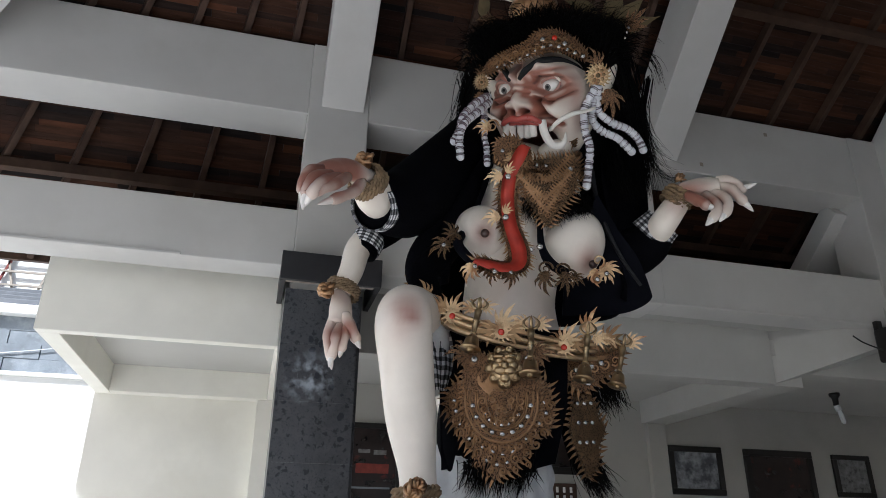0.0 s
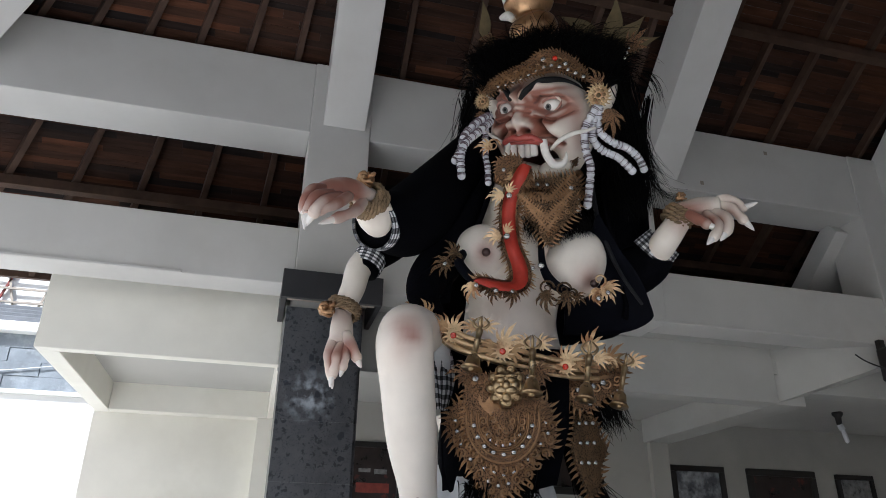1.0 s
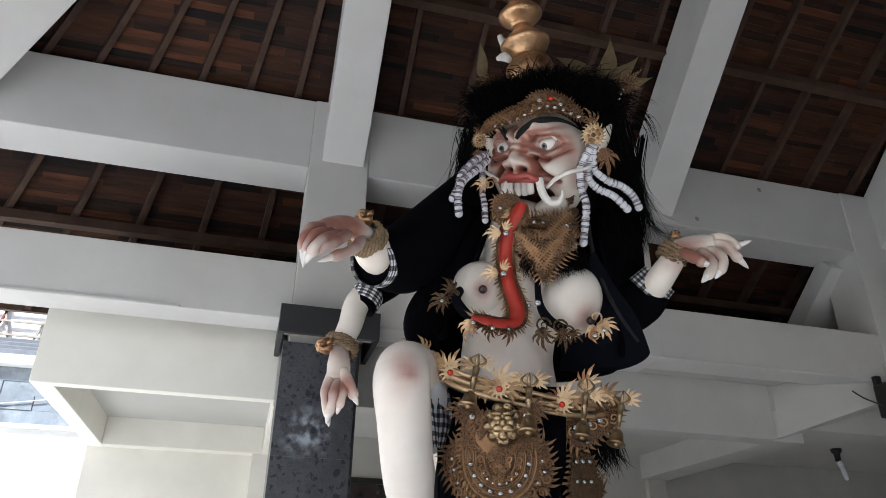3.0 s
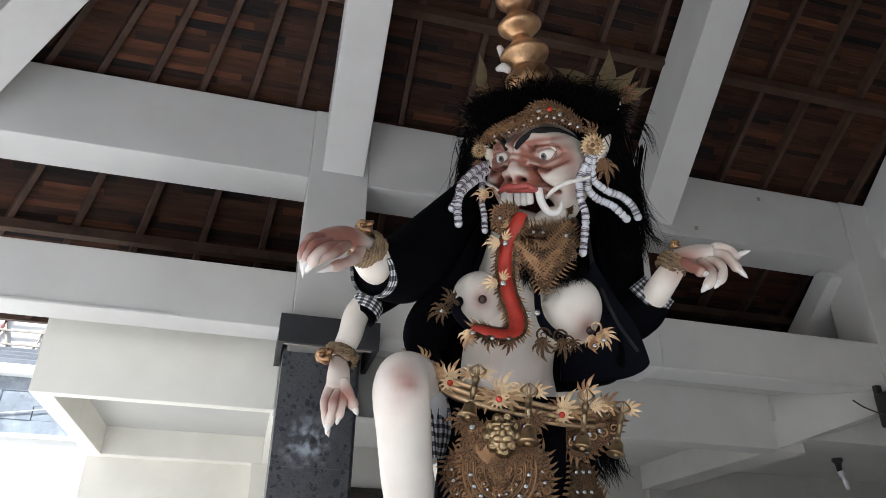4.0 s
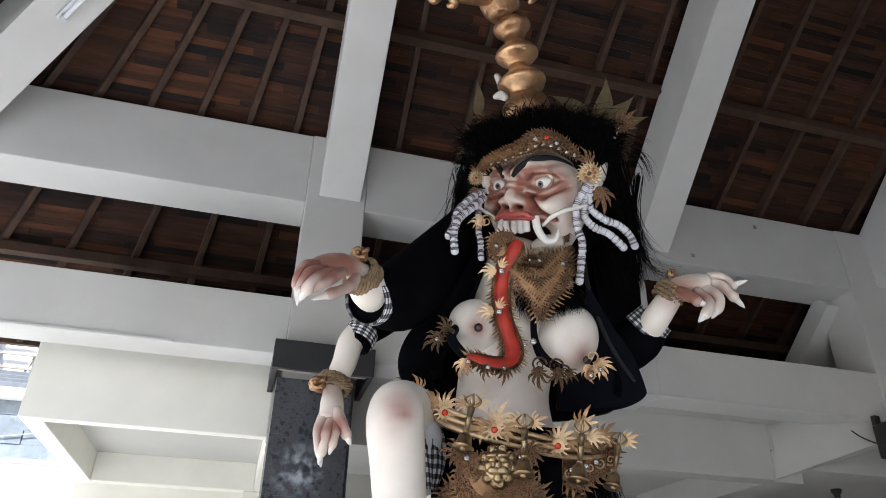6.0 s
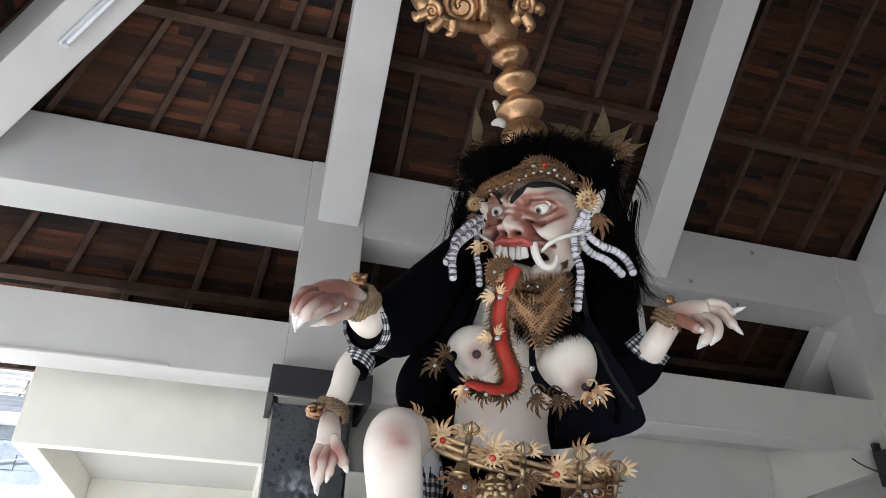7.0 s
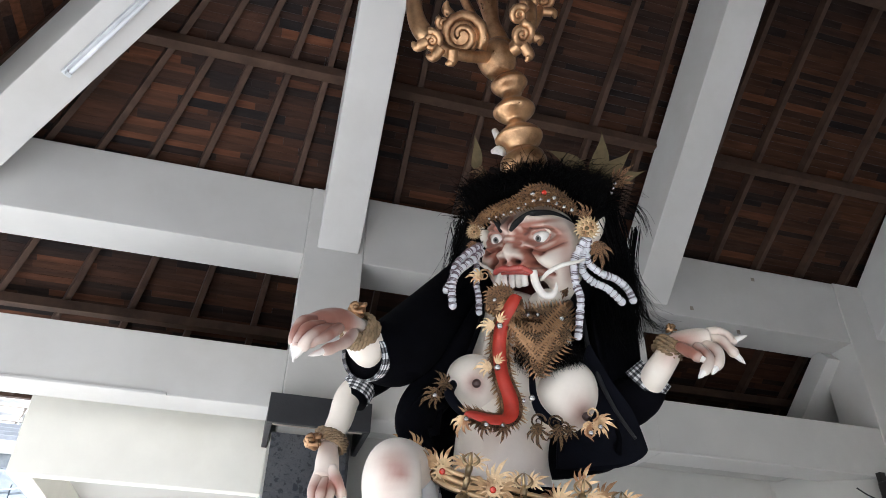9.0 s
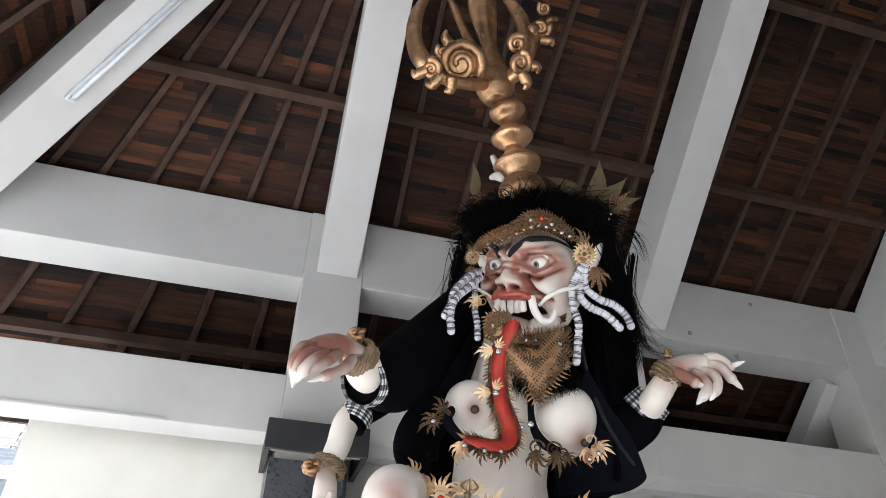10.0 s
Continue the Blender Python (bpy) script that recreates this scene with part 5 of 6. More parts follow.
def cuff(parent, a, b, r0, r1, around, along, mat):
    """A checked band round the end of a sleeve."""
    bm = bmesh.new()
    uv = bm.loops.layers.uv.new("UVMap")
    a, b = Vector(a), Vector(b)
    d = (b - a).normalized()
    s = d.orthogonal().normalized()
    o = d.cross(s)
    n = 40
    rings = [[bm.verts.new(p + (s * math.cos(2 * math.pi * k / n) + o * math.sin(2 * math.pi * k / n)) * r) for k in range(n)] for p, r in ((a, r0), (b, r1), (b - d * 0.005, r1 - 0.012))]
    for j, (u, v) in enumerate(zip(rings, rings[1:])):
        for k in range(n):
            f = bm.faces.new((u[k], u[(k + 1) % n], v[(k + 1) % n], v[k]))
            for loop, (x, y) in zip(f.loops, ((k, 0), (k + 1, 0), (k + 1, 1), (k, 1))):
                loop[uv].uv = (x / n * around, (y if j == 0 else 1) * along)
    part("cuff", bm, mat, parent, "checked cotton cuff", smooth=True)


cuff(sl, (0.455, 2.920, 3.045), (0.415, 2.885, 3.017), 0.122, 0.117, 14, 3, CHECK)
cuff(sl2, (0.477, 3.290, 3.039), (0.449, 3.280, 2.970), 0.086, 0.081, 13, 4, CHECK)
cuff(sr, (1.998, 3.140, 3.168), (2.054, 3.070, 3.235), 0.12, 0.104, 14, 5, CHECK)
# checked edging of the opening
for pts in ([(1.127, 3.170, 3.624), (1.048, 3.120, 3.356), (0.973, 3.100, 3.171), (0.854, 3.080, 3.022), (0.714, 3.060, 2.907), (0.661, 3.060, 2.828)], [(1.699, 3.170, 3.591), (1.693, 3.130, 3.355), (1.719, 3.100, 3.176), (1.777, 3.070, 2.993), (1.862, 3.050, 2.842)]):
    part("edging", limb(pts, [0.012, 0.014, 0.013, 0.01, 0.008, 0.006][:len(pts)], 8, 8), VELVET if pts[0][0] < 1.2 else CHECK, jacket, smooth=True)
part("front_panel", limb([(1.117, 3.220, 3.595), (0.912, 3.180, 3.117), (0.759, 3.150, 2.916), (0.737, 3.160, 2.785), (0.850, 3.200, 2.681)], [0.05, 0.11, 0.13, 0.12, 0.04], 8, 20, squash=0.45), VELVET, jacket, smooth=True)
flap = spread([(p[0], p[1], 0) for p in [(-0.265, -0.305), (-0.1, -0.322), (0.05, -0.315), (0.147, -0.291), (0.21, -0.252), (0.212, -0.2), (0.16, -0.03), (0.07, 0.125), (0.0, 0.27), (-0.04, 0.32), (-0.12, 0.1), (-0.22, -0.05), (-0.265, -0.305)]], 6)
part("front_panel", plate(facing((1.751, 3.170, 3.043), turn=8), [(p.x, p.y) for p in flap[:-1]], thick=0.025, bend=0.5), NAVY, jacket)

def tier(name, m, outline, spike, parent, bend, mat=None, edge=None, step=0.027, rise=0.012):
    """A pierced plate with a brighter flame-toothed plate under its rim."""
    p = part(name, plate(m @ pose(0, 0, rise * 0.6), outline, spike * 0.35, step * 0.8, rise, bend), mat or FILI, parent)
    rim = part("flame_edge", plate(m, outline, spike * 1.15, step, rise * 0.5, bend, 0.35, jag=0.6), edge or RUST_GOLD, parent, "gilt flame teeth")
    return p


# ---- headband
crown = thing("headband", "pierced gilt headband set with clear jewels across the forehead", "headband", HEAD.translation)
BAND = HEAD @ pose(0.0, 0.25, 0.268, -20, 0, 0)
tier("band", BAND, [(-0.3, -0.06), (-0.2, -0.035), (-0.08, 0.0), (0.05, 0.03), (0.14, 0.0), (0.22, -0.03), (0.22, 0.02), (0.15, 0.09), (0.06, 0.13), (-0.02, 0.12), (-0.1, 0.06), (-0.22, 0.03), (-0.3, 0.0)], 0.02, crown, 0.9, FILI, step=0.016)
for k in range(12):
    x = -0.24 + 0.04 * k
    y = -0.03 + 0.075 * math.exp(-((x - 0.04) / 0.14) ** 2)
    jewel(BAND, (x, y - 0.005), 0.011 + 0.004 * (k > 5), crown, bend=0.9, cx=-0.03, lift=0.02)
rng = random.Random(12)
for k in range(26):
    x = -0.27 + 0.46 * k / 25
    y = -0.02 + 0.1 * math.exp(-((x - 0.04) / 0.13) ** 2) * (0.4 + 0.6 * rng.random()) + 0.02 * (k % 2)
    part("scroll", curl(BAND, (x, y), 0.016 + 0.008 * rng.random(), 1.3, rng.random() * 6, 0.0045, rng.choice((-1, 1)), lift=0.022, bend=0.9, cx=-0.03, ends=5), RUST_GOLD, crown)
for x, y in ((0.0, 0.075), (0.06, 0.08), (0.11, 0.05)):
    jewel(BAND, (x, y), 0.018, crown, bend=0.9, cx=-0.03, lift=0.02, mat=RED_GEM if x == 0.06 else None)
for s, x, y, rot in ((1, 0.46, 0.34, 60), (-1, -0.34, 0.27, 120)):
    fm = HEAD @ pose(x, y, 0.0, 0, -20 * s, 0)
    part("side_plume", flame(fm, (0, 0), 0.16, rot), FILI, crown)
    for k in range(3):
        jewel(fm, (-0.02 * s + 0.012 * k, -0.02 + 0.025 * k), 0.012, crown)
for at, size, ang, wide_ in (((1.918, 3.200, 4.680), 0.3, 78, 0.2), ((1.932, 3.190, 4.666), 0.27, 35, 0.22), ((1.913, 3.180, 4.644), 0.31, 3, 0.22), ((1.848, 3.220, 4.718), 0.3, 145, 0.16), ((1.075, 3.200, 4.536), 0.22, 95, 0.15)):
    lb = bmesh.new()
    leaf(facing(at), (0, 0), size, ang, lb, 0, 0.01, -0.08, wide_, 0.0, 1)
    part("back_leaf", lb, DARK_LEAF, crown)
JAW = HEAD @ pose(0.0, 0.0, 0.235, 0, 22, 0)
tier("jaw_strap", JAW, [(0.075, -0.05), (0.15, -0.03), (0.175, -0.12), (0.15, -0.235), (0.115, -0.2), (0.09, -0.12)], 0.018, crown, 0.2, FILI, step=0.016)
for x, y in ((0.13, -0.075), (0.138, -0.115), (0.138, -0.155)):
    jewel(JAW, (x, y), 0.011, crown, lift=0.022, bend=0.2, cx=0.125)
part("brow_ornament", flame(facing((1.122, 3.100, 4.414)), (0, 0), 0.12, 160), FILI_DARK, crown)
part("brow_ornament", flame(facing((1.300, 3.020, 4.418)), (0, 0), 0.1, 90), FILI_DARK, crown)
part("shell_piece", limb([(1.206, 3.200, 4.897), (1.221, 3.180, 4.823), (1.220, 3.160, 4.756)], [0.02, 0.025, 0.02], 4, 10), TOOTH, crown, "pale shell horn", smooth=True)
part("shell_piece", limb([(1.186, 3.200, 4.707), (1.214, 3.150, 4.687), (1.233, 3.120, 4.638)], [0.015, 0.03, 0.02], 4, 10), TOOTH, crown, "pale shell horn", smooth=True)

# ---- ear discs and the wound yarn cords that hang from them
for at, size in ((tuple(HQ(0.275, 0.125, 0.2)), 0.066), (tuple(HQ(-0.345, 0.15, 0.06)), 0.045)):
    disc = thing("ear_disc", "round gilt flower ear disc with a red stone", "ear disc", at, "ear discs")
    m = facing(at)
    ring = [(size * 0.82 * math.cos(k * math.pi / 10), size * 0.82 * math.sin(k * math.pi / 10)) for k in range(20)]
    part("flower", plate(m, ring, size * 0.3, size * 0.3, 0.01), BRASS, disc)
    part("rosette", plate(m @ pose(0, 0, 0.012), [(0.7 * x, 0.7 * y) for x, y in ring], size * 0.2, size * 0.25, 0.008), PALE_GOLD, disc)
    for k in range(8):
        a = k * math.pi / 4
        part("petal", ball(m @ Vector((size * 0.44 * math.cos(a), size * 0.44 * math.sin(a), 0.022)), (size * 0.15, size * 0.15, size * 0.1), turn=m.to_quaternion().to_matrix().to_4x4(), seg=8), BRASS, disc, smooth=True)
    jewel(m, (0, 0), size * 0.22, disc, DARK_LEAF, lift=0.026)
    part("ear_leaf", flame(m, (0.03 if at[0] > 1.3 else -0.02, -size), size * 2.6, -70), FILI, disc)
    part("ear_leaf", flame(m, (0.0, size * 0.5), size * 1.8, 95), FILI, disc)


def cord(points, r=0.019):
    pts = spread(points, 14)
    ob = thing("yarn_cord", "white yarn-wound cord with thin dark bands", "cord", points[0], "yarn cords")
    core = tube(pts, [r * (1 + 0.16 * math.sin(i * 1.9) + 0.08 * math.sin(i * 4.7)) for i in range(len(pts))], 12)
    ball(pts[-1], r * 1.15, core, seg=12)
    part("cord", core, YARN, ob, smooth=True)
    for i in [q for q in range(2, len(pts) - 1) if (q * 7 + len(pts)) % 10 in (0, 2, 3, 5, 8)]:
        d = (pts[i + 1] - pts[i - 1]).normalized()
        tilt = d.orthogonal().normalized() * 0.004
        part("band", tube([pts[i] - d * 0.0011 + tilt, pts[i] + d * 0.0011 + tilt], r * 1.17, 12), YARN_BAND, ob)
    return ob


cord([HQ(0.265, 0.07, 0.23), (1.488, 2.800, 3.688), (1.504, 2.840, 3.574), (1.528, 2.850, 3.497), (1.525, 2.880, 3.378), (1.518, 2.900, 3.294)])
cord([HQ(0.275, 0.07, 0.23), (1.575, 2.820, 3.717), (1.663, 2.840, 3.663), (1.751, 2.850, 3.649), (1.825, 2.870, 3.612), (1.858, 2.880, 3.552)])
cord([HQ(0.262, 0.07, 0.22), (1.541, 2.830, 3.680), (1.608, 2.870, 3.627), (1.699, 2.860, 3.585), (1.787, 2.880, 3.530)])
cord([(1.026, 2.980, 3.803), (0.942, 2.930, 3.711), (0.865, 2.910, 3.603), (0.850, 2.930, 3.526), (0.826, 2.950, 3.473)], 0.018)
cord([(1.028, 2.970, 3.760), (0.932, 2.900, 3.627), (0.856, 2.880, 3.532), (0.842, 2.900, 3.457), (0.851, 2.920, 3.371)], 0.018)
cord([(1.029, 3.050, 3.756), (1.004, 3.000, 3.577), (1.016, 3.000, 3.493), (1.018, 3.000, 3.401)], 0.015)

# ---- ornament at the corner of the mouth and the long tongue
mouth = thing("mouth_ornament", "small curled gilt flame beside the tusk", "ornament", (1.020, 2.950, 3.596))
mm = facing((1.032, 2.950, 3.588))
part("flame", flame(mm, (0, 0), 0.1, 170), PALE_GOLD, mouth)
part("scroll", curl(mm, (0, 0.01), 0.035, bm=None), PALE_GOLD, mouth)

tongue = thing("tongue", "long red cloth tongue edged with gilt flames and jewels", "tongue", (1.177, 3.000, 3.284))
path = spread([(1.180, 2.880, 3.465), (1.150, 2.890, 3.400), (1.123, 2.950, 3.323), (1.119, 2.990, 3.206), (1.123, 2.970, 3.057), (1.155, 2.950, 2.919), (1.136, 2.930, 2.829), (1.036, 2.890, 2.792), (0.933, 2.870, 2.797), (0.897, 2.860, 2.792)], 8)
wide = evenly([0.033, 0.04, 0.04, 0.04, 0.038, 0.042, 0.041, 0.037, 0.026, 0.004], 8)


def ribbon(points, widths, back, thick, slot=0, wave=0.0, bm=None):
    """A padded band along a path, lying against the direction back."""
    bm = bm or bmesh.new()
    rows_ = []
    for i, p in enumerate(points):
        d = (points[min(i + 1, len(points) - 1)] - points[max(i - 1, 0)]).normalized()
        s = d.cross(back).normalized()
        o = s.cross(d).normalized()
        w = widths[i]
        rows_.append([bm.verts.new(p + s * w * a + o * thick * b) for a, b in ((-1, 0), (-0.8, 0.7), (-0.3, 1), (0.0, 0.8), (0.3, 1), (0.8, 0.7), (1, 0), (0, -0.6))])
    for a, b in zip(rows_, rows_[1:]):
        for k in range(8):
            bm.faces.new((a[k], a[(k + 1) % 8], b[(k + 1) % 8], b[k])).material_index = slot
    bm.faces.new(rows_[0])
    bm.faces.new(rows_[-1][::-1])
    bmesh.ops.recalc_face_normals(bm, faces=bm.faces[:])
    return bm


BACK = Vector((0.35, 0.9, -0.3)).normalized()
part("band", ribbon(path, wide, BACK, 0.018), TONGUE, tongue, smooth=True)
edge = bmesh.new()
for i in range(2, len(path) - 6):
    p, d = path[i], (path[i + 1] - path[i - 1]).normalized()
    s = d.cross(BACK).normalized()
    for side in (-1, 1):
        for q in range(2):
            root = p + s * side * wide[i] * 0.9 + BACK * 0.012 + d * 0.018 * q
            tip = root + s * side * (0.036 + 0.012 * math.sin(i * 1.7 + q)) + d * 0.026
            v = [edge.verts.new(root - d * 0.009), edge.verts.new(root + d * 0.009), edge.verts.new(tip), edge.verts.new(root - BACK * 0.006)]
            for tri in ((0, 1, 3), (1, 2, 3), (2, 0, 3), (0, 2, 1)):
                edge.faces.new([v[t] for t in tri])
tagged(part("flame_border", edge, MID_GOLD, tongue, "gilt flame border"), kind="stuff")
part("backing", ribbon(path[2:-6], [w * 1.25 for w in wide[2:-6]], BACK, 0.008), FILI, tongue)
for k, at in enumerate(((1.103, 2.930, 3.303), (1.085, 2.930, 3.075), (1.156, 2.900, 3.512), (1.220, 2.950, 2.927))):
    fm = facing(at)
    if k < 2:
        part("leaf", flame(fm, (-0.02, 0), 0.1, 175), PALE_GOLD, tongue)
        part("leaf", flame(fm, (0, 0.01), 0.07, 80), PALE_GOLD, tongue)
    jewel(fm, (0, 0), 0.02 if k < 2 else 0.014, tongue)
for at, size, ang in (((0.897, 2.840, 2.763), 0.11, 240), ((1.001, 2.870, 2.759), 0.09, 250), ((1.090, 2.900, 2.773), 0.1, 275)):
    fm = facing(at)
    part("tip_leaf", flame(fm, (0, 0.02), size, ang), PALE_GOLD if ang == 240 else FILI, tongue)
    jewel(fm, (0, 0.0), 0.014, tongue)

# ---- collar necklace with black fur
necklace = thing("collar", "pierced gilt collar in tiers over black fur", "necklace", (1.337, 3.000, 3.342))
nm = facing((1.346, 3.000, 3.343))
part("neck_band", limb([(1.182, 3.000, 3.445), (1.252, 2.980, 3.412), (1.344, 2.970, 3.405), (1.448, 2.980, 3.451), (1.546, 3.020, 3.551)], [0.026, 0.03, 0.032, 0.03, 0.026], 6, 12), FILI, necklace, smooth=True)
tier("chin_plate", facing((1.115, 2.93, 3.455)), [(-0.07, 0.05), (-0.01, 0.075), (0.05, 0.06), (0.07, 0.0), (0.03, -0.07), (-0.03, -0.08), (-0.075, -0.02)], 0.02, necklace, 1.2, FILI, step=0.018)
jewel(facing((1.115, 2.93, 3.455)), (-0.035, 0.0), 0.014, necklace, lift=0.024)
part("chin_band", limb([(1.136, 3.000, 3.506), (1.104, 3.020, 3.467), (1.092, 3.040, 3.424)], [0.04, 0.06, 0.045], 6, 12, squash=0.4), FILI, necklace, smooth=True)
tier("upper_tier", nm, [(-0.13, 0.12), (0.15, 0.12), (0.19, 0.03), (0.09, -0.02), (0.0, -0.11), (-0.07, -0.02), (-0.13, 0.02)], 0.042, necklace, 1.2, FILI_DARK, step=0.02)
low = facing((1.297, 2.920, 3.212))
for m, y, wide_ in ((nm, 0.075, 0.13), (nm, 0.02, 0.12), (low, 0.06, 0.13), (low, 0.0, 0.09)):
    chevron = [(-wide_, y + 0.06), (0.0, y - 0.06), (wide_, y + 0.06), (wide_, y + 0.045), (0.0, y - 0.078), (-wide_, y + 0.045)]
    part("chevron", plate(m @ pose(0, 0, 0.026), chevron, 0.024, 0.015, 0.006, 1.2, 0.1), RUST_GOLD, necklace, "gilt comb-toothed chevron")
tier("lower_tier", low, [(-0.11, 0.09), (0.01, 0.06), (0.14, 0.1), (0.17, 0.06), (0.11, -0.02), (0.05, -0.08), (0.0, -0.15), (-0.045, -0.08), (-0.1, 0.0)], 0.04, necklace, 1.2, FILI_DARK, step=0.02)
for k in range(6):
    p = Vector((1.209, 2.950, 3.396)) .lerp(Vector((1.483, 2.960, 3.473)), k / 5) + Vector((0, -0.01, -0.022 * math.sin(k / 5 * math.pi)))
    part("jewel", ball(p, 0.013, seg=10), GEM, necklace, smooth=True)
for x, y in ((0.0, 0.0), (0.12, 0.06), (-0.08, 0.07)):
    jewel(nm, (x, y), 0.017, necklace, lift=0.02)
rows = []
for k in range(20):
    s = k / 19
    a = Vector((1.237, 3.000, 3.234)).lerp(Vector((1.542, 2.990, 3.268)), s)
    drop = 0.12 - 0.06 * abs(s - 0.35)
    rows.append((Matrix(), a, a + Vector((-0.01, -0.03, -drop * 0.5)), a + Vector((0.02 * (s - 0.5), -0.01, -drop)), 50, 0.016, 0.024))
for row in range(3):
    for k in range(-3, 4):
        if row == 2 and abs(k) > 1:
            continue
        part("scroll", curl(low, (0.005 + 0.034 * k, -0.015 - 0.038 * row + 0.022 * abs(k)), 0.014, 1.4, k * 0.5, 0.0038, 1 if k > 0 else -1, lift=0.022, bend=1.2, cx=0.02, ends=5), RUST_GOLD, necklace)
jewel(low, (0.003, -0.055), 0.014, necklace, lift=0.026)
strands("fur", rows, necklace, 21, 0.003)

# ---- harness under the chest
harness = thing("chest_harness", "black harness with pierced gilt leaves under the chest", "harness", (1.168, 3.050, 2.899))
part("strap", limb([(0.934, 3.100, 3.056), (0.867, 3.020, 2.954), (0.898, 2.980, 2.870), (0.962, 2.960, 2.819)], [0.02, 0.025, 0.024, 0.018], 8, 10), NAVY, harness, smooth=True)
part("strap", limb([(1.322, 3.060, 3.203), (1.296, 3.000, 2.986), (1.334, 2.980, 2.878), (1.421, 2.980, 2.838)], [0.014, 0.018, 0.026, 0.02], 8, 10), NAVY, harness, smooth=True)
for at, size, ang in (((0.838, 3.020, 2.951), 0.13, 200), ((0.852, 3.020, 2.967), 0.1, 110), ((1.289, 2.950, 2.833), 0.13, 265), ((1.382, 2.960, 2.839), 0.13, 290), ((1.445, 3.000, 2.839), 0.09, 330)):
    fm = facing(at)
    part("leaf", flame(fm, (0, 0), size, ang), FILI_DARK, harness)
    part("scroll", curl(fm, (0, 0), size * 0.3), FILI_DARK, harness)
jewel(facing((1.257, 2.930, 2.939)), (0, 0), 0.02, harness)
jewel(facing((0.791, 3.000, 2.922)), (0, 0), 0.014, harness)
brooch = thing("brooch", "pale gilt openwork peacock-feather brooch", "brooch", (1.566, 2.930, 2.867))
bmx = facing((1.566, 2.930, 2.867))
for size, ang, shift in ((0.11, -12, 0.01), (0.11, -42, 0.0), (0.1, -92, -0.02)):
    part("feather", flame(bmx, (shift, 0), size, ang), PALE_GOLD, brooch)
part("scroll", curl(bmx, (0.0, 0.03), 0.035, 1.2, -1.5), PALE_GOLD, brooch)
part("scroll", curl(bmx, (-0.01, -0.06), 0.03, 1.4, 1.0), PALE_GOLD, brooch)
for x, y in ((0.035, -0.035), (-0.012, -0.06)):
    jewel(bmx, (x, y), 0.015, brooch)

# ---- belt and the four hand bells standing in it
belt = thing("belt", "gilt waist belt with flame flowers and red stones", "belt", (1.110, 3.000, 2.510))
part("band", limb([(0.763, 3.150, 2.678), (0.844, 3.030, 2.551), (0.992, 2.980, 2.495), (1.149, 2.960, 2.462), (1.340, 2.980, 2.442), (1.569, 3.060, 2.465), (1.787, 3.200, 2.546)], [0.035, 0.04, 0.042, 0.042, 0.042, 0.04, 0.03], 8, 14), BRASS, belt, smooth=True)
for off in (-0.035, 0.0, 0.035):
    z = Vector((0, -0.03, off))
    part("cord", limb([Vector(p) + z for p in ((0.770, 3.120, 2.654), (0.832, 2.990, 2.538), (0.979, 2.940, 2.483), (1.134, 2.920, 2.451), (1.322, 2.940, 2.431), (1.548, 3.020, 2.454))], [0.011] * 6, 8, 8), PALE_GOLD, belt, smooth=True)
for at, size, ang, gem in (((1.031, 2.880, 2.476), 0.140, 75, 1), ((1.033, 2.885, 2.478), 0.133, 5, 0), ((1.033, 2.885, 2.478), 0.133, 175, 0), ((1.350, 2.920, 2.441), 0.133, 70, 1), ((1.361, 2.930, 2.453), 0.117, 160, 0), ((1.375, 2.930, 2.454), 0.117, 20, 0),
                           ((0.830, 2.980, 2.562), 0.117, 80, 1), ((0.805, 2.990, 2.576), 0.125, 130, 0), ((1.611, 3.020, 2.495), 0.133, 60, 0), ((1.537, 3.000, 2.435), 0.109, 110, 0), ((0.737, 3.100, 2.673), 0.101, 100, 0), ((0.685, 3.120, 2.703), 0.1, 110, 0)):
    fm = facing(at)
    part("flame", flame(fm, (0, 0), size, ang), PALE_GOLD if gem else MID_GOLD, belt)
    if gem:
        part("flower", plate(fm @ pose(0, 0, 0.02), [(0.03 * math.cos(k * math.pi / 6), 0.03 * math.sin(k * math.pi / 6)) for k in range(12)], 0.03, 0.016, 0.006), PALE_GOLD, belt)
        jewel(fm, (0, 0), 0.018, belt, RED_GEM, lift=0.034)


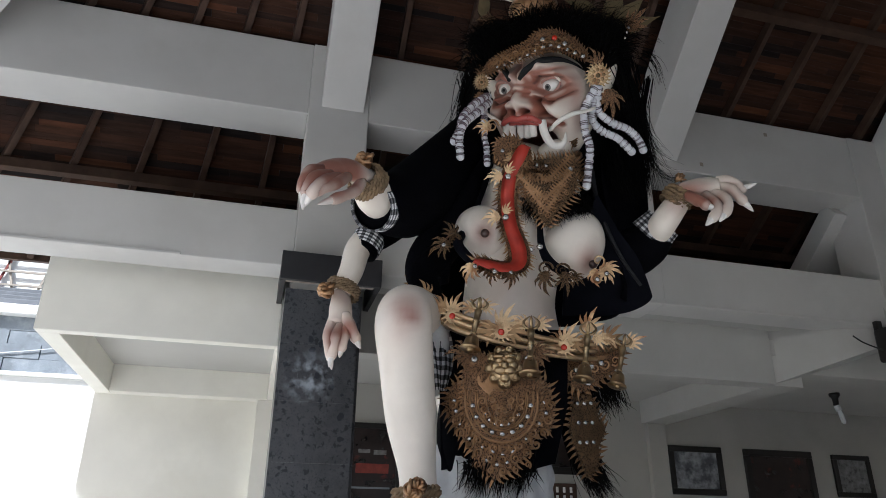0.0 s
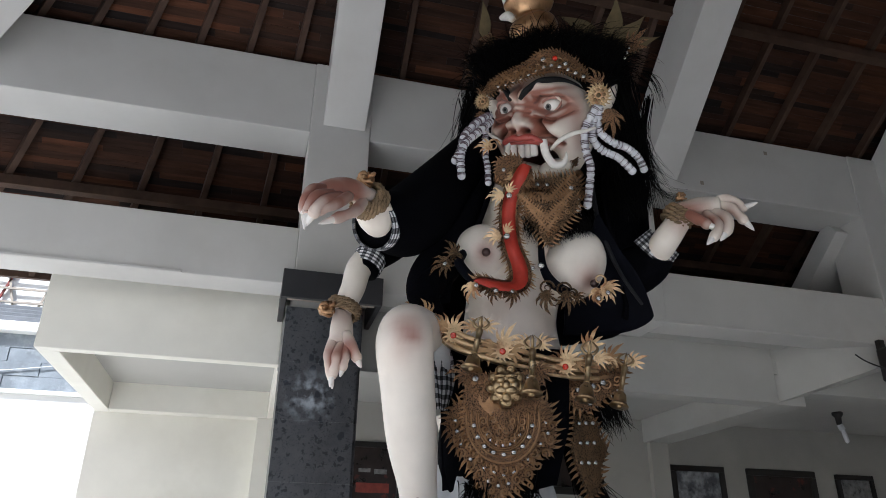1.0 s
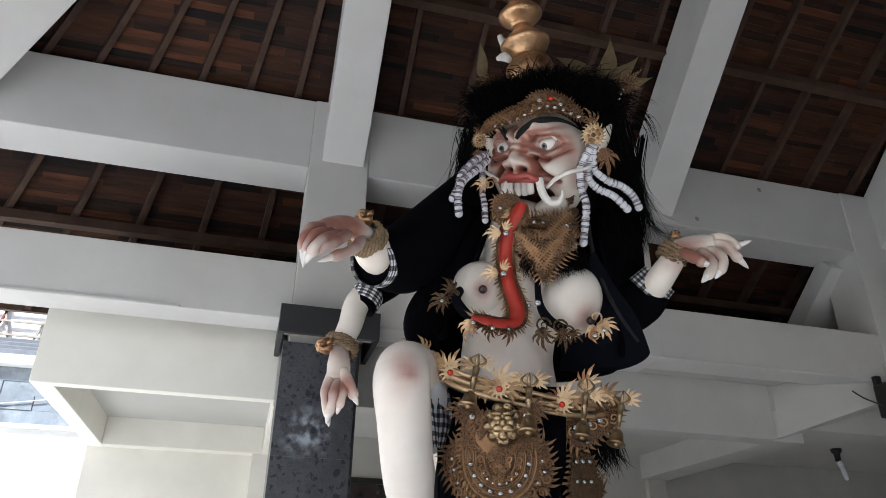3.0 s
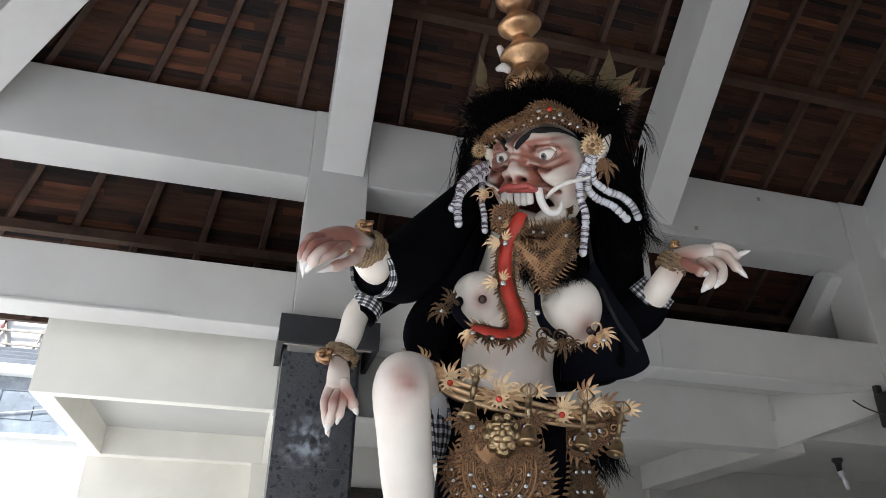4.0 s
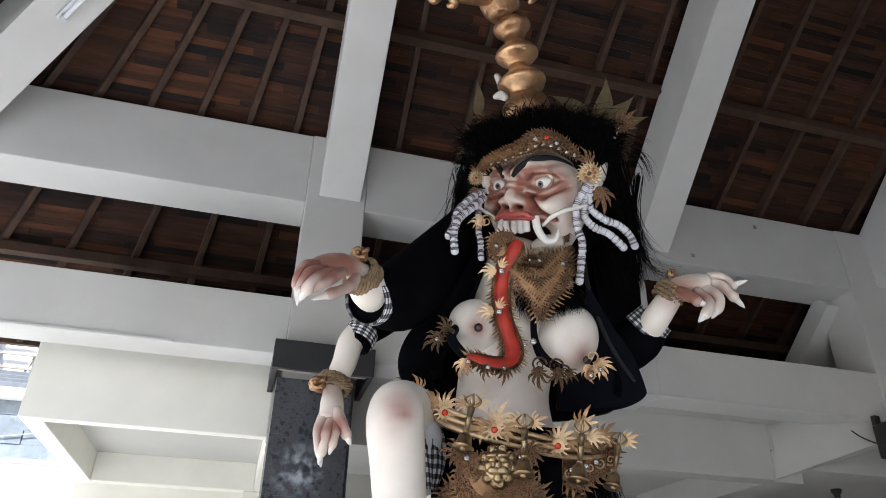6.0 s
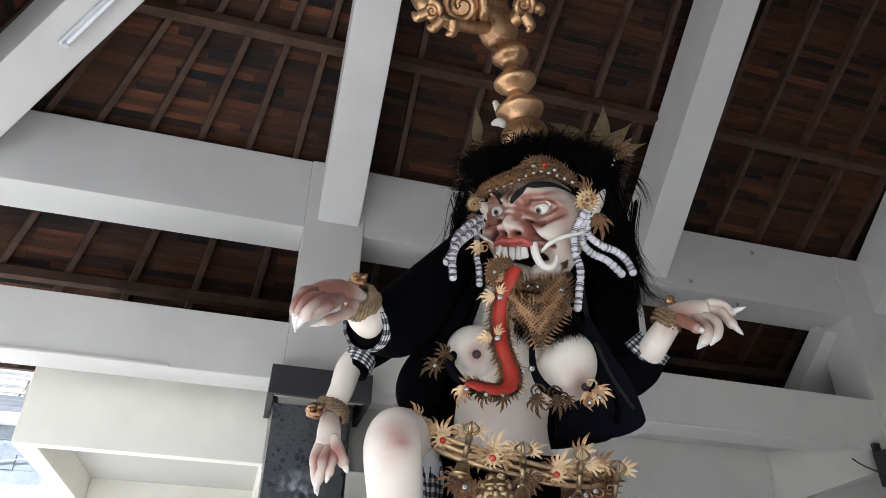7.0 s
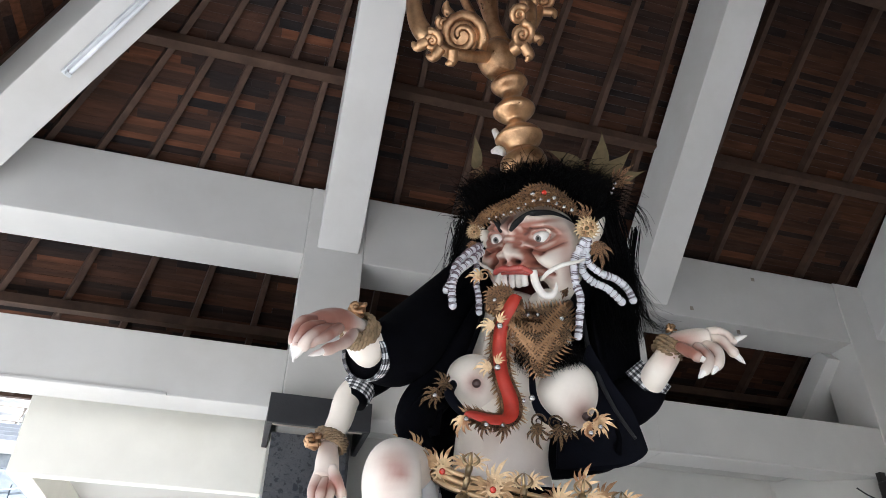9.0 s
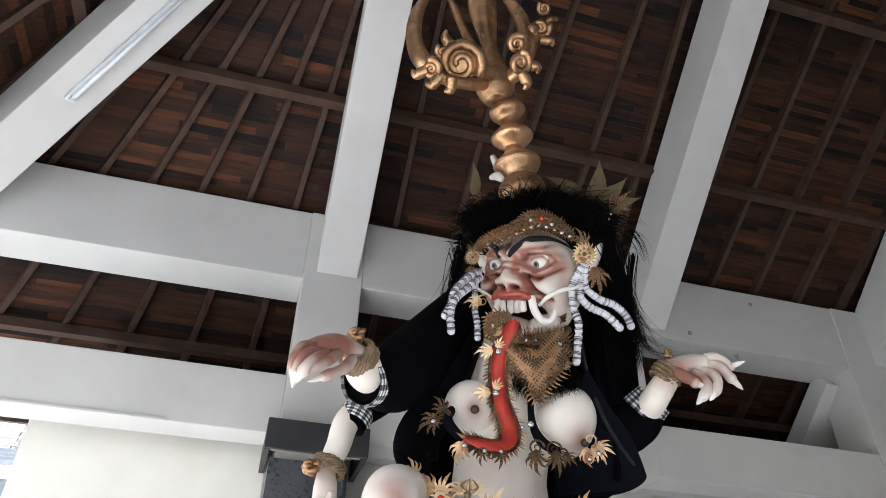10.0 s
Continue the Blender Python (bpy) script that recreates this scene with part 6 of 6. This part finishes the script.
def hand_bell(low, top, size=1.0):
    low, top = Vector(low), Vector(top)
    d = (top - low).normalized()
    length = (top - low).length
    ob = thing("hand_bell", "brass priest's hand bell with pronged handle", "bell", low, "bells on the belt")
    at = lambda s: low + d * length * s
    part("bell", lathe([(at(0.0), 0.046 * size), (at(0.02), 0.0455 * size), (at(0.04), 0.039 * size), (at(0.1), 0.034 * size), (at(0.2), 0.0305 * size), (at(0.27), 0.027 * size), (at(0.31), 0.018 * size), (at(0.35), 0.011 * size)], 24), BRASS, ob, smooth=True)
    part("handle", lathe([(at(0.34), 0.0109 * size), (at(0.36), 0.016 * size), (at(0.39), 0.0105 * size), (at(0.5), 0.0125 * size), (at(0.64), 0.0125 * size), (at(0.67), 0.017 * size), (at(0.7), 0.0125 * size), (at(0.84), 0.015 * size), (at(0.92), 0.017 * size), (at(0.96), 0.012 * size), (at(1.0), 0.0085 * size)], 16), BRASS, ob, smooth=True)
    part("clapper", ball(at(0.01), 0.016 * size, seg=8), BRASS, ob, smooth=True)
    r = d.orthogonal().normalized()
    o = d.cross(r)
    for k in range(4):
        a = k * math.pi / 2 + 0.4
        w = r * math.cos(a) + o * math.sin(a)
        part("prong", limb([at(0.97), at(1.0) + w * 0.022, at(1.12) + w * 0.034, at(1.26) + w * 0.006], [0.006, 0.007, 0.006, 0.002], 5, 8), BRASS, ob, smooth=True)
    return ob


hand_bell((0.854, 2.780, 2.360), (0.902, 2.800, 2.553))
hand_bell((1.089, 2.700, 2.250), (1.118, 2.740, 2.465))
hand_bell((1.360, 2.760, 2.259), (1.405, 2.780, 2.475), 1.0)
hand_bell((1.588, 2.890, 2.270), (1.651, 2.910, 2.476), 0.95)
holder = thing("bell_flames", "bright gilt flame leaves behind the bell handles", "ornament", (1.204, 2.950, 2.532))
for at, size, ang in (((1.445, 2.860, 2.495), 0.13, 80), ((1.465, 2.870, 2.472), 0.1, 10), ((1.148, 2.840, 2.491), 0.1, 140), ((1.175, 2.840, 2.493), 0.1, 35), ((0.933, 2.880, 2.573), 0.09, 25), ((0.917, 2.880, 2.566), 0.09, 150), ((1.701, 2.980, 2.487), 0.11, 35), ((1.680, 2.980, 2.485), 0.08, 160)):
    part("flame", flame(facing(at), (0, 0), size, ang), PALE_GOLD, holder)

# ---- loincloth panel: pierced, jewelled, in three tiers, with a lion mask
apron = thing("loincloth_panel", "tiered pierced gilt loincloth panel set with clear jewels", "loincloth", (1.056, 2.950, 2.158))
am = facing((1.043, 2.930, 2.135), (0.0, -0.03, 1.9)) @ Matrix.Diagonal((0.83, 0.9, 1, 1))
BEND = 0.55


def oval(rx, ry, cx=0.0, cy=0.0, n=30, a0=0, a1=360):
    return [(cx + rx * math.cos(radians(a0 + (a1 - a0) * k / n)), cy + ry * math.sin(radians(a0 + (a1 - a0) * k / n))) for k in range(n + (a1 - a0 < 360))]


tier("lower_tier", am @ pose(0, 0, 0.012), [(-0.27, 0.12), (-0.3, 0.02), (-0.22, -0.1), (-0.16, -0.17), (-0.12, -0.25), (-0.03, -0.32), (0.06, -0.25), (0.12, -0.2), (0.17, -0.1), (0.26, -0.08), (0.27, 0.03), (0.24, 0.14), (0, 0.2)], 0.045, apron, BEND, FILI)
tier("upper_tier", am @ pose(0, 0, 0.032), oval(0.2, 0.21, 0, 0.05, 26, 180, 360) + [(0.2, 0.2), (0.1, 0.25), (-0.1, 0.25), (-0.2, 0.2)], 0.03, apron, BEND, FILI)
for rx, ry, rad in ((0.19, 0.2, 0.006), (0.165, 0.175, 0.0045), (0.135, 0.145, 0.0045), (0.125, 0.135, 0.0035), (0.08, 0.11, 0.005)):
    pts = [am @ Vector((x, y, 0.048 - BEND * x * x)) for x, y in oval(rx, ry, 0, 0.05, 30, 165, 375)]
    part("rim", tube(pts, rad, 8), RUST_GOLD, apron, smooth=True)
rng = random.Random(4)
for rr, count, big, lift in ((0.05, 6, 0.018, 0.058), (0.1, 10, 0.019, 0.058), (0.21, 15, 0.024, 0.036), (0.255, 13, 0.024, 0.036), (0.3, 5, 0.018, 0.036)):
    for k in range(count):
        span = 170 if rr < 0.28 else 50
        a = radians(270 - span / 2 + span * k / (count - 1))
        x, y = rr * math.cos(a), 0.05 + rr * math.sin(a) * 1.1
        side = 1 if math.cos(a) > 0 else -1
        part("scroll", curl(am, (x, y), big * (0.9 + 0.2 * rng.random()), 1.4, a + math.pi * (k % 2), 0.005, side, lift=lift, bend=BEND, ends=5), RUST_GOLD, apron)
for k in range(9):
    a = radians(190 + 20 * k)
    jewel(am, (0.152 * math.cos(a), 0.05 + 0.162 * math.sin(a)), 0.014, apron, lift=0.056, bend=BEND)
for k in range(7):
    a = radians(215 + 18 * k)
    jewel(am, (0.105 * math.cos(a), 0.05 + 0.12 * math.sin(a)), 0.011, apron, lift=0.056, bend=BEND)
for x, y in ((-0.25, 0.05), (-0.24, 0.0), (-0.22, -0.06), (-0.17, -0.13), (0.22, 0.04), (0.23, -0.01), (0.19, -0.06), (0.12, -0.13), (-0.1, -0.17), (-0.05, -0.19), (0.0, -0.2), (0.05, -0.19), (-0.08, -0.23), (-0.03, -0.25), (0.02, -0.24), (-0.06, -0.14), (0.03, -0.15)):
    jewel(am, (x, y), 0.012, apron, lift=0.034, bend=BEND)
part("heart", plate(am @ pose(0, 0, 0.046), [(0, -0.06), (0.05, 0.0), (0.06, 0.06), (0.03, 0.1), (0, 0.08), (-0.03, 0.1), (-0.06, 0.06), (-0.05, 0.0)], 0.008, 0.02, 0.01), FILI, apron)
for s in (-1, 1):
    part("wing", flame(am @ pose(0.15 * s, 0.27, 0.035), (0, 0), 0.15, 90 - 80 * s), FILI, apron)
    part("wing", plate(am @ pose(0.14 * s, 0.24, 0.03), [(-0.08, 0.02), (0, 0.05), (0.08, 0.02), (0.06, -0.03), (-0.06, -0.03)], 0.015, 0.02), FILI, apron)
    jewel(am, (0.14 * s, 0.245), 0.02, apron, lift=0.045)
# the mask
mask, manes, bits = bmesh.new(), [], []
mk = am @ pose(0.02, 0.205, 0.06) @ Matrix.Scale(0.8, 4)
tq = mk.to_quaternion().to_matrix().to_4x4()
ball(mk @ Vector((0, 0, 0)), (0.07, 0.085, 0.045), mask, turn=tq, seg=18)
for s in (-1, 1):
    bits.append(("eye", ball(mk @ Vector((0.033 * s, 0.03, 0.048)), (0.02, 0.016, 0.014), turn=tq, seg=10)))
    bits.append(("brow", ball(mk @ Vector((0.035 * s, 0.055, 0.04)), (0.032, 0.012, 0.018), turn=tq, seg=10)))
    bits.append(("muzzle", ball(mk @ Vector((0.028 * s, -0.03, 0.045)), (0.03, 0.02, 0.016), turn=tq, seg=10)))
    bits.append(("cheek", ball(mk @ Vector((0.055 * s, -0.005, 0.03)), (0.025, 0.03, 0.02), turn=tq, seg=10)))
    for k in range(5):
        a = radians(20 + 38 * k)
        lock = ball(mk @ Vector((s * 0.095 * math.sin(a), 0.1 * math.cos(a), 0.006)), 0.024, turn=tq, seg=10)
        manes.append(curl(mk, (s * 0.09 * math.sin(a), 0.1 * math.cos(a)), 0.024, 1.4, a, 0.007, s, lock, lift=0.028))
bits.append(("nose", ball(mk @ Vector((0, 0.0, 0.055)), (0.018, 0.022, 0.018), turn=tq, seg=10)))
bits.append(("jaw", ball(mk @ Vector((0, -0.07, 0.04)), (0.022, 0.025, 0.016), turn=tq, seg=10)))
lion = part("lion_mask", mask, BRASS, apron, "cast brass lion mask", smooth=True)
for name, bit in bits:
    part(name, bit, BRASS, lion, smooth=True)
for lock in manes:
    part("mane_curl", lock, BRASS, lion, smooth=True)
part("cloth", plate(facing((1.097, 3.060, 2.231), (0.0, -0.03, 1.9)) @ Matrix.Diagonal((0.86, 1, 1, 1)), [(-0.35, 0.3), (0.36, 0.3), (0.34, -0.05), (0.26, -0.3), (0.12, -0.33), (0.0, -0.36), (-0.14, -0.3), (-0.33, -0.33)], thick=0.05, bend=0.5), VELVET, apron, "black velvet backing")
rows = []
for k in range(16):
    s = k / 15
    a = Vector((0.927, 3.000, 1.931)).lerp(Vector((1.186, 3.000, 1.941)), s)
    rows.append((Matrix(), a, a + Vector((0, -0.02, -0.05)), a + Vector((0.04 * (s - 0.5) - 0.02, -0.01, -0.1 - 0.04 * math.sin(k * 2))), 26, 0.02, 0.025))
strands("fur_fringe", rows, apron, 31)

# side panel on the hip
side = thing("hip_panel", "narrow pierced gilt panel with black fur on the hip", "loincloth", (1.573, 3.100, 2.267))
sm_ = facing((1.526, 3.120, 2.107), turn=25)
tier("panel", sm_, [(-0.05, 0.18), (0.04, 0.15), (0.07, 0.05), (0.1, 0.0), (0.06, -0.08), (0.05, -0.17), (0.0, -0.22), (-0.05, -0.1), (-0.08, 0.0), (-0.06, 0.08)], 0.038, side, 0.5, FILI_DARK)
for k in range(9):
    jewel(sm_, (-0.04 + 0.035 * (k % 3), 0.12 - 0.09 * (k // 3)), 0.014, side, lift=0.022)
um = facing((1.548, 3.020, 2.372), turn=12)
tier("upper_panel", um, [(-0.15, 0.05), (-0.05, 0.08), (0.06, 0.08), (0.16, 0.1), (0.1, 0.0), (0.02, -0.05), (-0.06, -0.1), (-0.14, -0.06)], 0.034, side, 0.8, FILI)
for x, y in ((-0.02, 0.015), (0.03, 0.03), (-0.04, -0.06), (-0.09, 0.0)):
    jewel(um, (x, y), 0.02, side, lift=0.022)
for k in range(5):
    part("scroll", curl(um, (-0.1 + 0.05 * k, -0.02 + 0.015 * k), 0.026, 1.4, k, 0.005), GOLD, side)
part("cloth", limb([(1.527, 3.300, 2.476), (1.550, 3.280, 2.242), (1.556, 3.260, 2.020), (1.559, 3.250, 1.914)], [0.12, 0.09, 0.06, 0.02], 8, 16), VELVET, side, smooth=True)
rows = []
for k in range(8):
    a = Vector((1.449, 3.150, 2.296)).lerp(Vector((1.697, 3.150, 2.368)), k / 7)
    rows.append((Matrix(), a, a + Vector((0.02, 0, -0.05)), a + Vector((0.05, 0.0, -0.13)), 34, 0.02, 0.03))
    b = Vector((1.511, 3.200, 1.985)).lerp(Vector((1.587, 3.200, 2.015)), k / 7)
    rows.append((Matrix(), b, b + Vector((0.03, 0, -0.06)), b + Vector((0.09, 0.0, -0.17)), 24, 0.02, 0.03))
strands("fur", rows, side, 41)

# ---- skirts and trousers
skirt = thing("skirt_cloth", "white satin trousers and checked sash under a black skirt", "cloth", (1.056, 3.200, 1.918))
part("skirt", limb([(1.239, 3.360, 2.469), (1.172, 3.360, 2.178), (1.133, 3.360, 1.961), (1.132, 3.360, 1.914)], [0.36, 0.4, 0.36, 0.3], 8, 30, squash=0.6), VELVET, skirt, smooth=True)
cloth = limb([(1.117, 3.340, 1.972), (1.104, 3.330, 1.880), (1.094, 3.320, 1.753), (1.097, 3.320, 1.607)], [0.29, 0.3, 0.29, 0.26], 10, 60)
for v in cloth.verts:
    a = math.atan2(v.co.y - 3.33, v.co.x - 1.2)
    v.co.x += 0.02 * math.sin(a * 14 + v.co.z * 9) * math.cos(a)
    v.co.y += 0.02 * math.sin(a * 14 + v.co.z * 9) * math.sin(a) + 0.012 * noise.noise(v.co * 12)
part("trousers", cloth, WHITE_CLOTH, skirt, "creased white satin", smooth=True)


def draped(points, widths, mat, parent, name, label="", reps=10):
    """A hanging checked strip."""
    bm = bmesh.new()
    uv = bm.loops.layers.uv.new("UVMap")
    pts, ws = spread(points, 6), evenly(widths, 6)
    rows_ = []
    for p, w in zip(pts, ws):
        rows_.append([bm.verts.new(p + Vector((w * (k / 6 - 0.5) * 2, 0.03 * (k / 6) + 0.012 * math.sin(k * 1.9 + p.z * 20), 0))) for k in range(7)])
    total = len(rows_) - 1
    for j in range(total):
        for k in range(6):
            f = bm.faces.new((rows_[j][k], rows_[j][k + 1], rows_[j + 1][k + 1], rows_[j + 1][k]))
            for loop, (x, y) in zip(f.loops, ((k, j), (k + 1, j), (k + 1, j + 1), (k, j + 1))):
                loop[uv].uv = (x / 6 * 5, y / total * reps)
    bmesh.ops.solidify(bm, geom=bm.faces[:], thickness=0.006)
    part(name, bm, mat, parent, label, smooth=True)


draped([(0.752, 3.050, 2.631), (0.792, 3.060, 2.500), (0.815, 3.080, 2.373), (0.822, 3.120, 2.251)], [0.04, 0.06, 0.06, 0.03], CHECK, skirt, "sash", "black and white checked sash")
draped([(1.083, 3.030, 1.904), (1.077, 3.030, 1.833), (1.073, 3.040, 1.742), (1.073, 3.050, 1.607)], [0.02, 0.025, 0.03, 0.03], CHECK, skirt, "sash", "black and white checked sash", 8)
part("lining", limb([(0.757, 3.100, 2.633), (0.800, 3.120, 2.490), (0.815, 3.160, 2.338)], [0.05, 0.06, 0.03], 6, 12), WHITE_CLOTH, skirt, smooth=True)


# ---- rope bracelets with gilt knots
def bracelet(a, b, r, knot, size, label):
    ob = thing("bracelet", label, "bracelet", a, "rope bracelets")
    a, b = Vector(a), Vector(b)
    d = (b - a).normalized()
    s = d.orthogonal().normalized()
    o = d.cross(s)
    turns = 4
    rope = bmesh.new()
    for phase in (0, math.pi):
        pts = []
        for i in range(turns * 36 + 1):
            t = i / (turns * 36)
            ang = t * turns * 2 * math.pi
            out = s * math.cos(ang) + o * math.sin(ang)
            pts.append(a.lerp(b, t) + out * (r + 0.004 * math.sin(ang * 2.3)) + (out * math.cos(ang * 9 + phase) + d * math.sin(ang * 9 + phase)) * 0.0075)
        tube(pts, 0.0088, 6, rope)
    part("rope", rope, ROPE, ob, smooth=True)
    km = bmesh.new()
    rg = random.Random(int(size * 1000))
    for i in range(16):
        v = Vector((rg.gauss(0, 1), rg.gauss(0, 1), rg.gauss(0, 1))).normalized()
        p = Vector(knot) + v * size * 0.55
        limb([Vector(knot), p, p + v.orthogonal().normalized() * size * 0.5, Vector(knot) + v.orthogonal() * size * 0.6], [size * 0.2, size * 0.2, size * 0.16, size * 0.14], 4, 8, km)
    tagged(part("knot", km, GOLD, ob, "gilt rope knot", smooth=True), kind="stuff")


bracelet((0.407, 2.800, 3.077), (0.352, 2.760, 3.095), 0.078, (0.355, 2.720, 3.167), 0.055, "twisted rope bracelet with a gilt knot on the raised wrist")
bracelet((0.361, 3.260, 2.757), (0.348, 3.250, 2.707), 0.07, (0.269, 3.180, 2.705), 0.055, "twisted rope bracelet with a gilt knot on the hanging wrist")
bracelet((2.048, 2.970, 3.292), (2.096, 2.920, 3.357), 0.072, (2.074, 2.900, 3.427), 0.038, "twisted rope bracelet on the outstretched wrist")
bracelet((0.681, 2.990, 1.806), (0.685, 2.990, 1.775), 0.088, (0.650, 2.860, 1.793), 0.06, "twisted gilt rope anklet with knots")

# ---- gold trident rising behind the head
trident = thing("trident", "tall gold-painted turned shaft with scrolled trident head", "trident", (1.371, 3.120, 4.546))
SHAFT = [((1.383, 3.140, 4.541), 0.14), ((1.373, 3.130, 4.578), 0.155), ((1.360, 3.120, 4.638), 0.14), ((1.343, 3.110, 4.687), 0.085), ((1.337, 3.100, 4.721), 0.11), ((1.335, 3.100, 4.770), 0.158), ((1.325, 3.090, 4.808), 0.14), ((1.312, 3.080, 4.860), 0.066),
         ((1.310, 3.080, 4.900), 0.0664), ((1.300, 3.070, 4.965), 0.14), ((1.291, 3.060, 5.010), 0.125), ((1.281, 3.050, 5.061), 0.066), ((1.275, 3.050, 5.117), 0.078), ((1.261, 3.040, 5.173), 0.126), ((1.251, 3.030, 5.215), 0.11), ((1.232, 3.020, 5.265), 0.058),
         ((1.222, 3.020, 5.317), 0.078), ((1.199, 3.010, 5.373), 0.105), ((1.177, 3.000, 5.440), 0.12), ((1.170, 3.000, 5.484), 0.1), ((1.155, 2.990, 5.550), 0.085), ((1.126, 2.970, 5.685), 0.055), ((1.100, 2.960, 5.851), 0.07), ((1.067, 2.940, 6.072), 0.105), ((1.041, 2.920, 6.308), 0.1), ((1.015, 2.900, 6.557), 0.02)]
fine_axis = list(zip(spread([p for p, _ in SHAFT], 4), evenly([r * 0.98 for _, r in SHAFT], 4)))
part("shaft", lathe(fine_axis, 28), GOLD, trident, smooth=True)
for pts, rad in (([(1.120, 2.950, 5.321), (0.963, 2.900, 5.205), (0.800, 2.870, 5.161), (0.672, 2.860, 5.193)], [0.045, 0.04, 0.04, 0.05]),
                 ([(0.721, 2.860, 5.199), (0.617, 2.860, 5.272), (0.550, 2.850, 5.450), (0.558, 2.850, 5.721), (0.647, 2.860, 6.025)], [0.05, 0.062, 0.055, 0.045, 0.02]),
                 ([(1.202, 2.920, 5.333), (1.262, 2.840, 5.361), (1.306, 2.780, 5.497), (1.305, 2.760, 5.711), (1.256, 2.770, 5.924), (1.163, 2.800, 6.124)], [0.045, 0.055, 0.058, 0.055, 0.048, 0.02]),
                 ([(1.263, 3.100, 5.579), (1.436, 3.120, 5.845), (1.578, 3.140, 6.184), (1.677, 3.150, 6.517), (1.620, 3.150, 6.795)], [0.04, 0.05, 0.05, 0.045, 0.01]),
                 ([(1.162, 3.100, 5.665), (1.037, 3.120, 5.894), (0.955, 3.140, 6.152), (0.888, 3.150, 6.383), (0.839, 3.150, 6.581)], [0.04, 0.036, 0.032, 0.03, 0.01])):
    part("prong", limb(pts, rad, 8, 14), GOLD, trident, smooth=True)
for at, size, start, flip, turn in (((0.866, 2.840, 5.309), 0.15, -0.6, 1, 0), ((0.661, 2.800, 5.144), 0.06, 2.0, -1, 0), ((0.740, 2.820, 5.358), 0.045, 2.0, 1, 0), ((1.225, 2.720, 5.302), 0.075, 1.5, -1, 20), ((1.201, 2.700, 5.462), 0.06, 0.4, 1, 20), ((1.581, 3.080, 6.248), 0.08, 0.5, -1, 10), ((1.633, 3.080, 6.518), 0.05, 2.0, 1, 10)):
    fm = facing(at, turn=turn)
    part("scroll", curl(fm, (0, 0), size, 1.7, start, 0.014 + 0.16 * size, flip, ends=10, lift=0.03), GOLD, trident, smooth=True)
    part("scroll_core", ball(fm @ Vector((0, 0, 0.0)), (size * 0.85, size * 0.85, 0.03), turn=fm.to_quaternion().to_matrix().to_4x4()), GOLD, trident, smooth=True)
for at, size, ang in (((0.689, 2.800, 5.059), 0.08, 215), ((0.598, 2.810, 5.117), 0.07, 190), ((0.781, 2.800, 5.048), 0.07, 250), ((0.806, 2.840, 5.486), 0.12, 120), ((1.236, 2.700, 5.132), 0.08, 280), ((1.311, 2.720, 5.288), 0.07, 320), ((1.341, 2.740, 5.669), 0.08, 30), ((1.659, 3.060, 6.323), 0.08, 10), ((1.607, 3.060, 6.064), 0.08, 330)):
    fm = facing(at)
    u = Vector((math.cos(radians(ang)), math.sin(radians(ang)), 0))
    w = Vector((-u.y, u.x, 0))
    part("petal", limb([fm @ (u * -0.04), fm @ (u * size * 0.3 + w * 0.02), fm @ (u * size * 0.6 + w * 0.012), fm @ (u * size * 0.8 - w * 0.012)], [0.034, 0.036, 0.026, 0.008], 6, 10), GOLD, trident, smooth=True)
part("cup", lathe(list(zip(spread([(1.170, 2.99, 5.20), (1.165, 2.985, 5.27), (1.155, 2.98, 5.35), (1.145, 2.975, 5.42)], 5), evenly([0.075, 0.12, 0.135, 0.105], 5))), 24), GOLD, trident, smooth=True)

# ---- black loudspeaker and its wire beside the far column
speaker = thing("loudspeaker", "small black wall loudspeaker hanging by the beam", "loudspeaker", (5.45, 4.9, 3.2))
part("cabinet", box(5.33, 5.6, 4.75, 4.95, 3.12, 3.42, 0.02), BLACK, speaker)
part("bracket", box(5.4, 5.46, 4.951, 4.999, 3.3, 3.52, 0.004), BLACK, speaker)
part("wire", limb([(5.12, 4.97, 3.36), (5.2, 4.95, 3.3), (5.3, 4.9, 3.24), (5.36, 4.85, 3.2)], [0.007] * 4, 6, 6), BLACK, speaker, smooth=True)
for at in ((4.62, 4.998, 5.39), (3.83, 4.998, 4.93), (4.3, 4.998, 4.75)):
    single("wall_spot", box(at[0] - 0.018, at[0] + 0.018, 4.996, 5.0, at[2] - 0.02, at[2] + 0.02, 0.001), SHIM, "small brown stain on the beam", "stain", kind="structure")
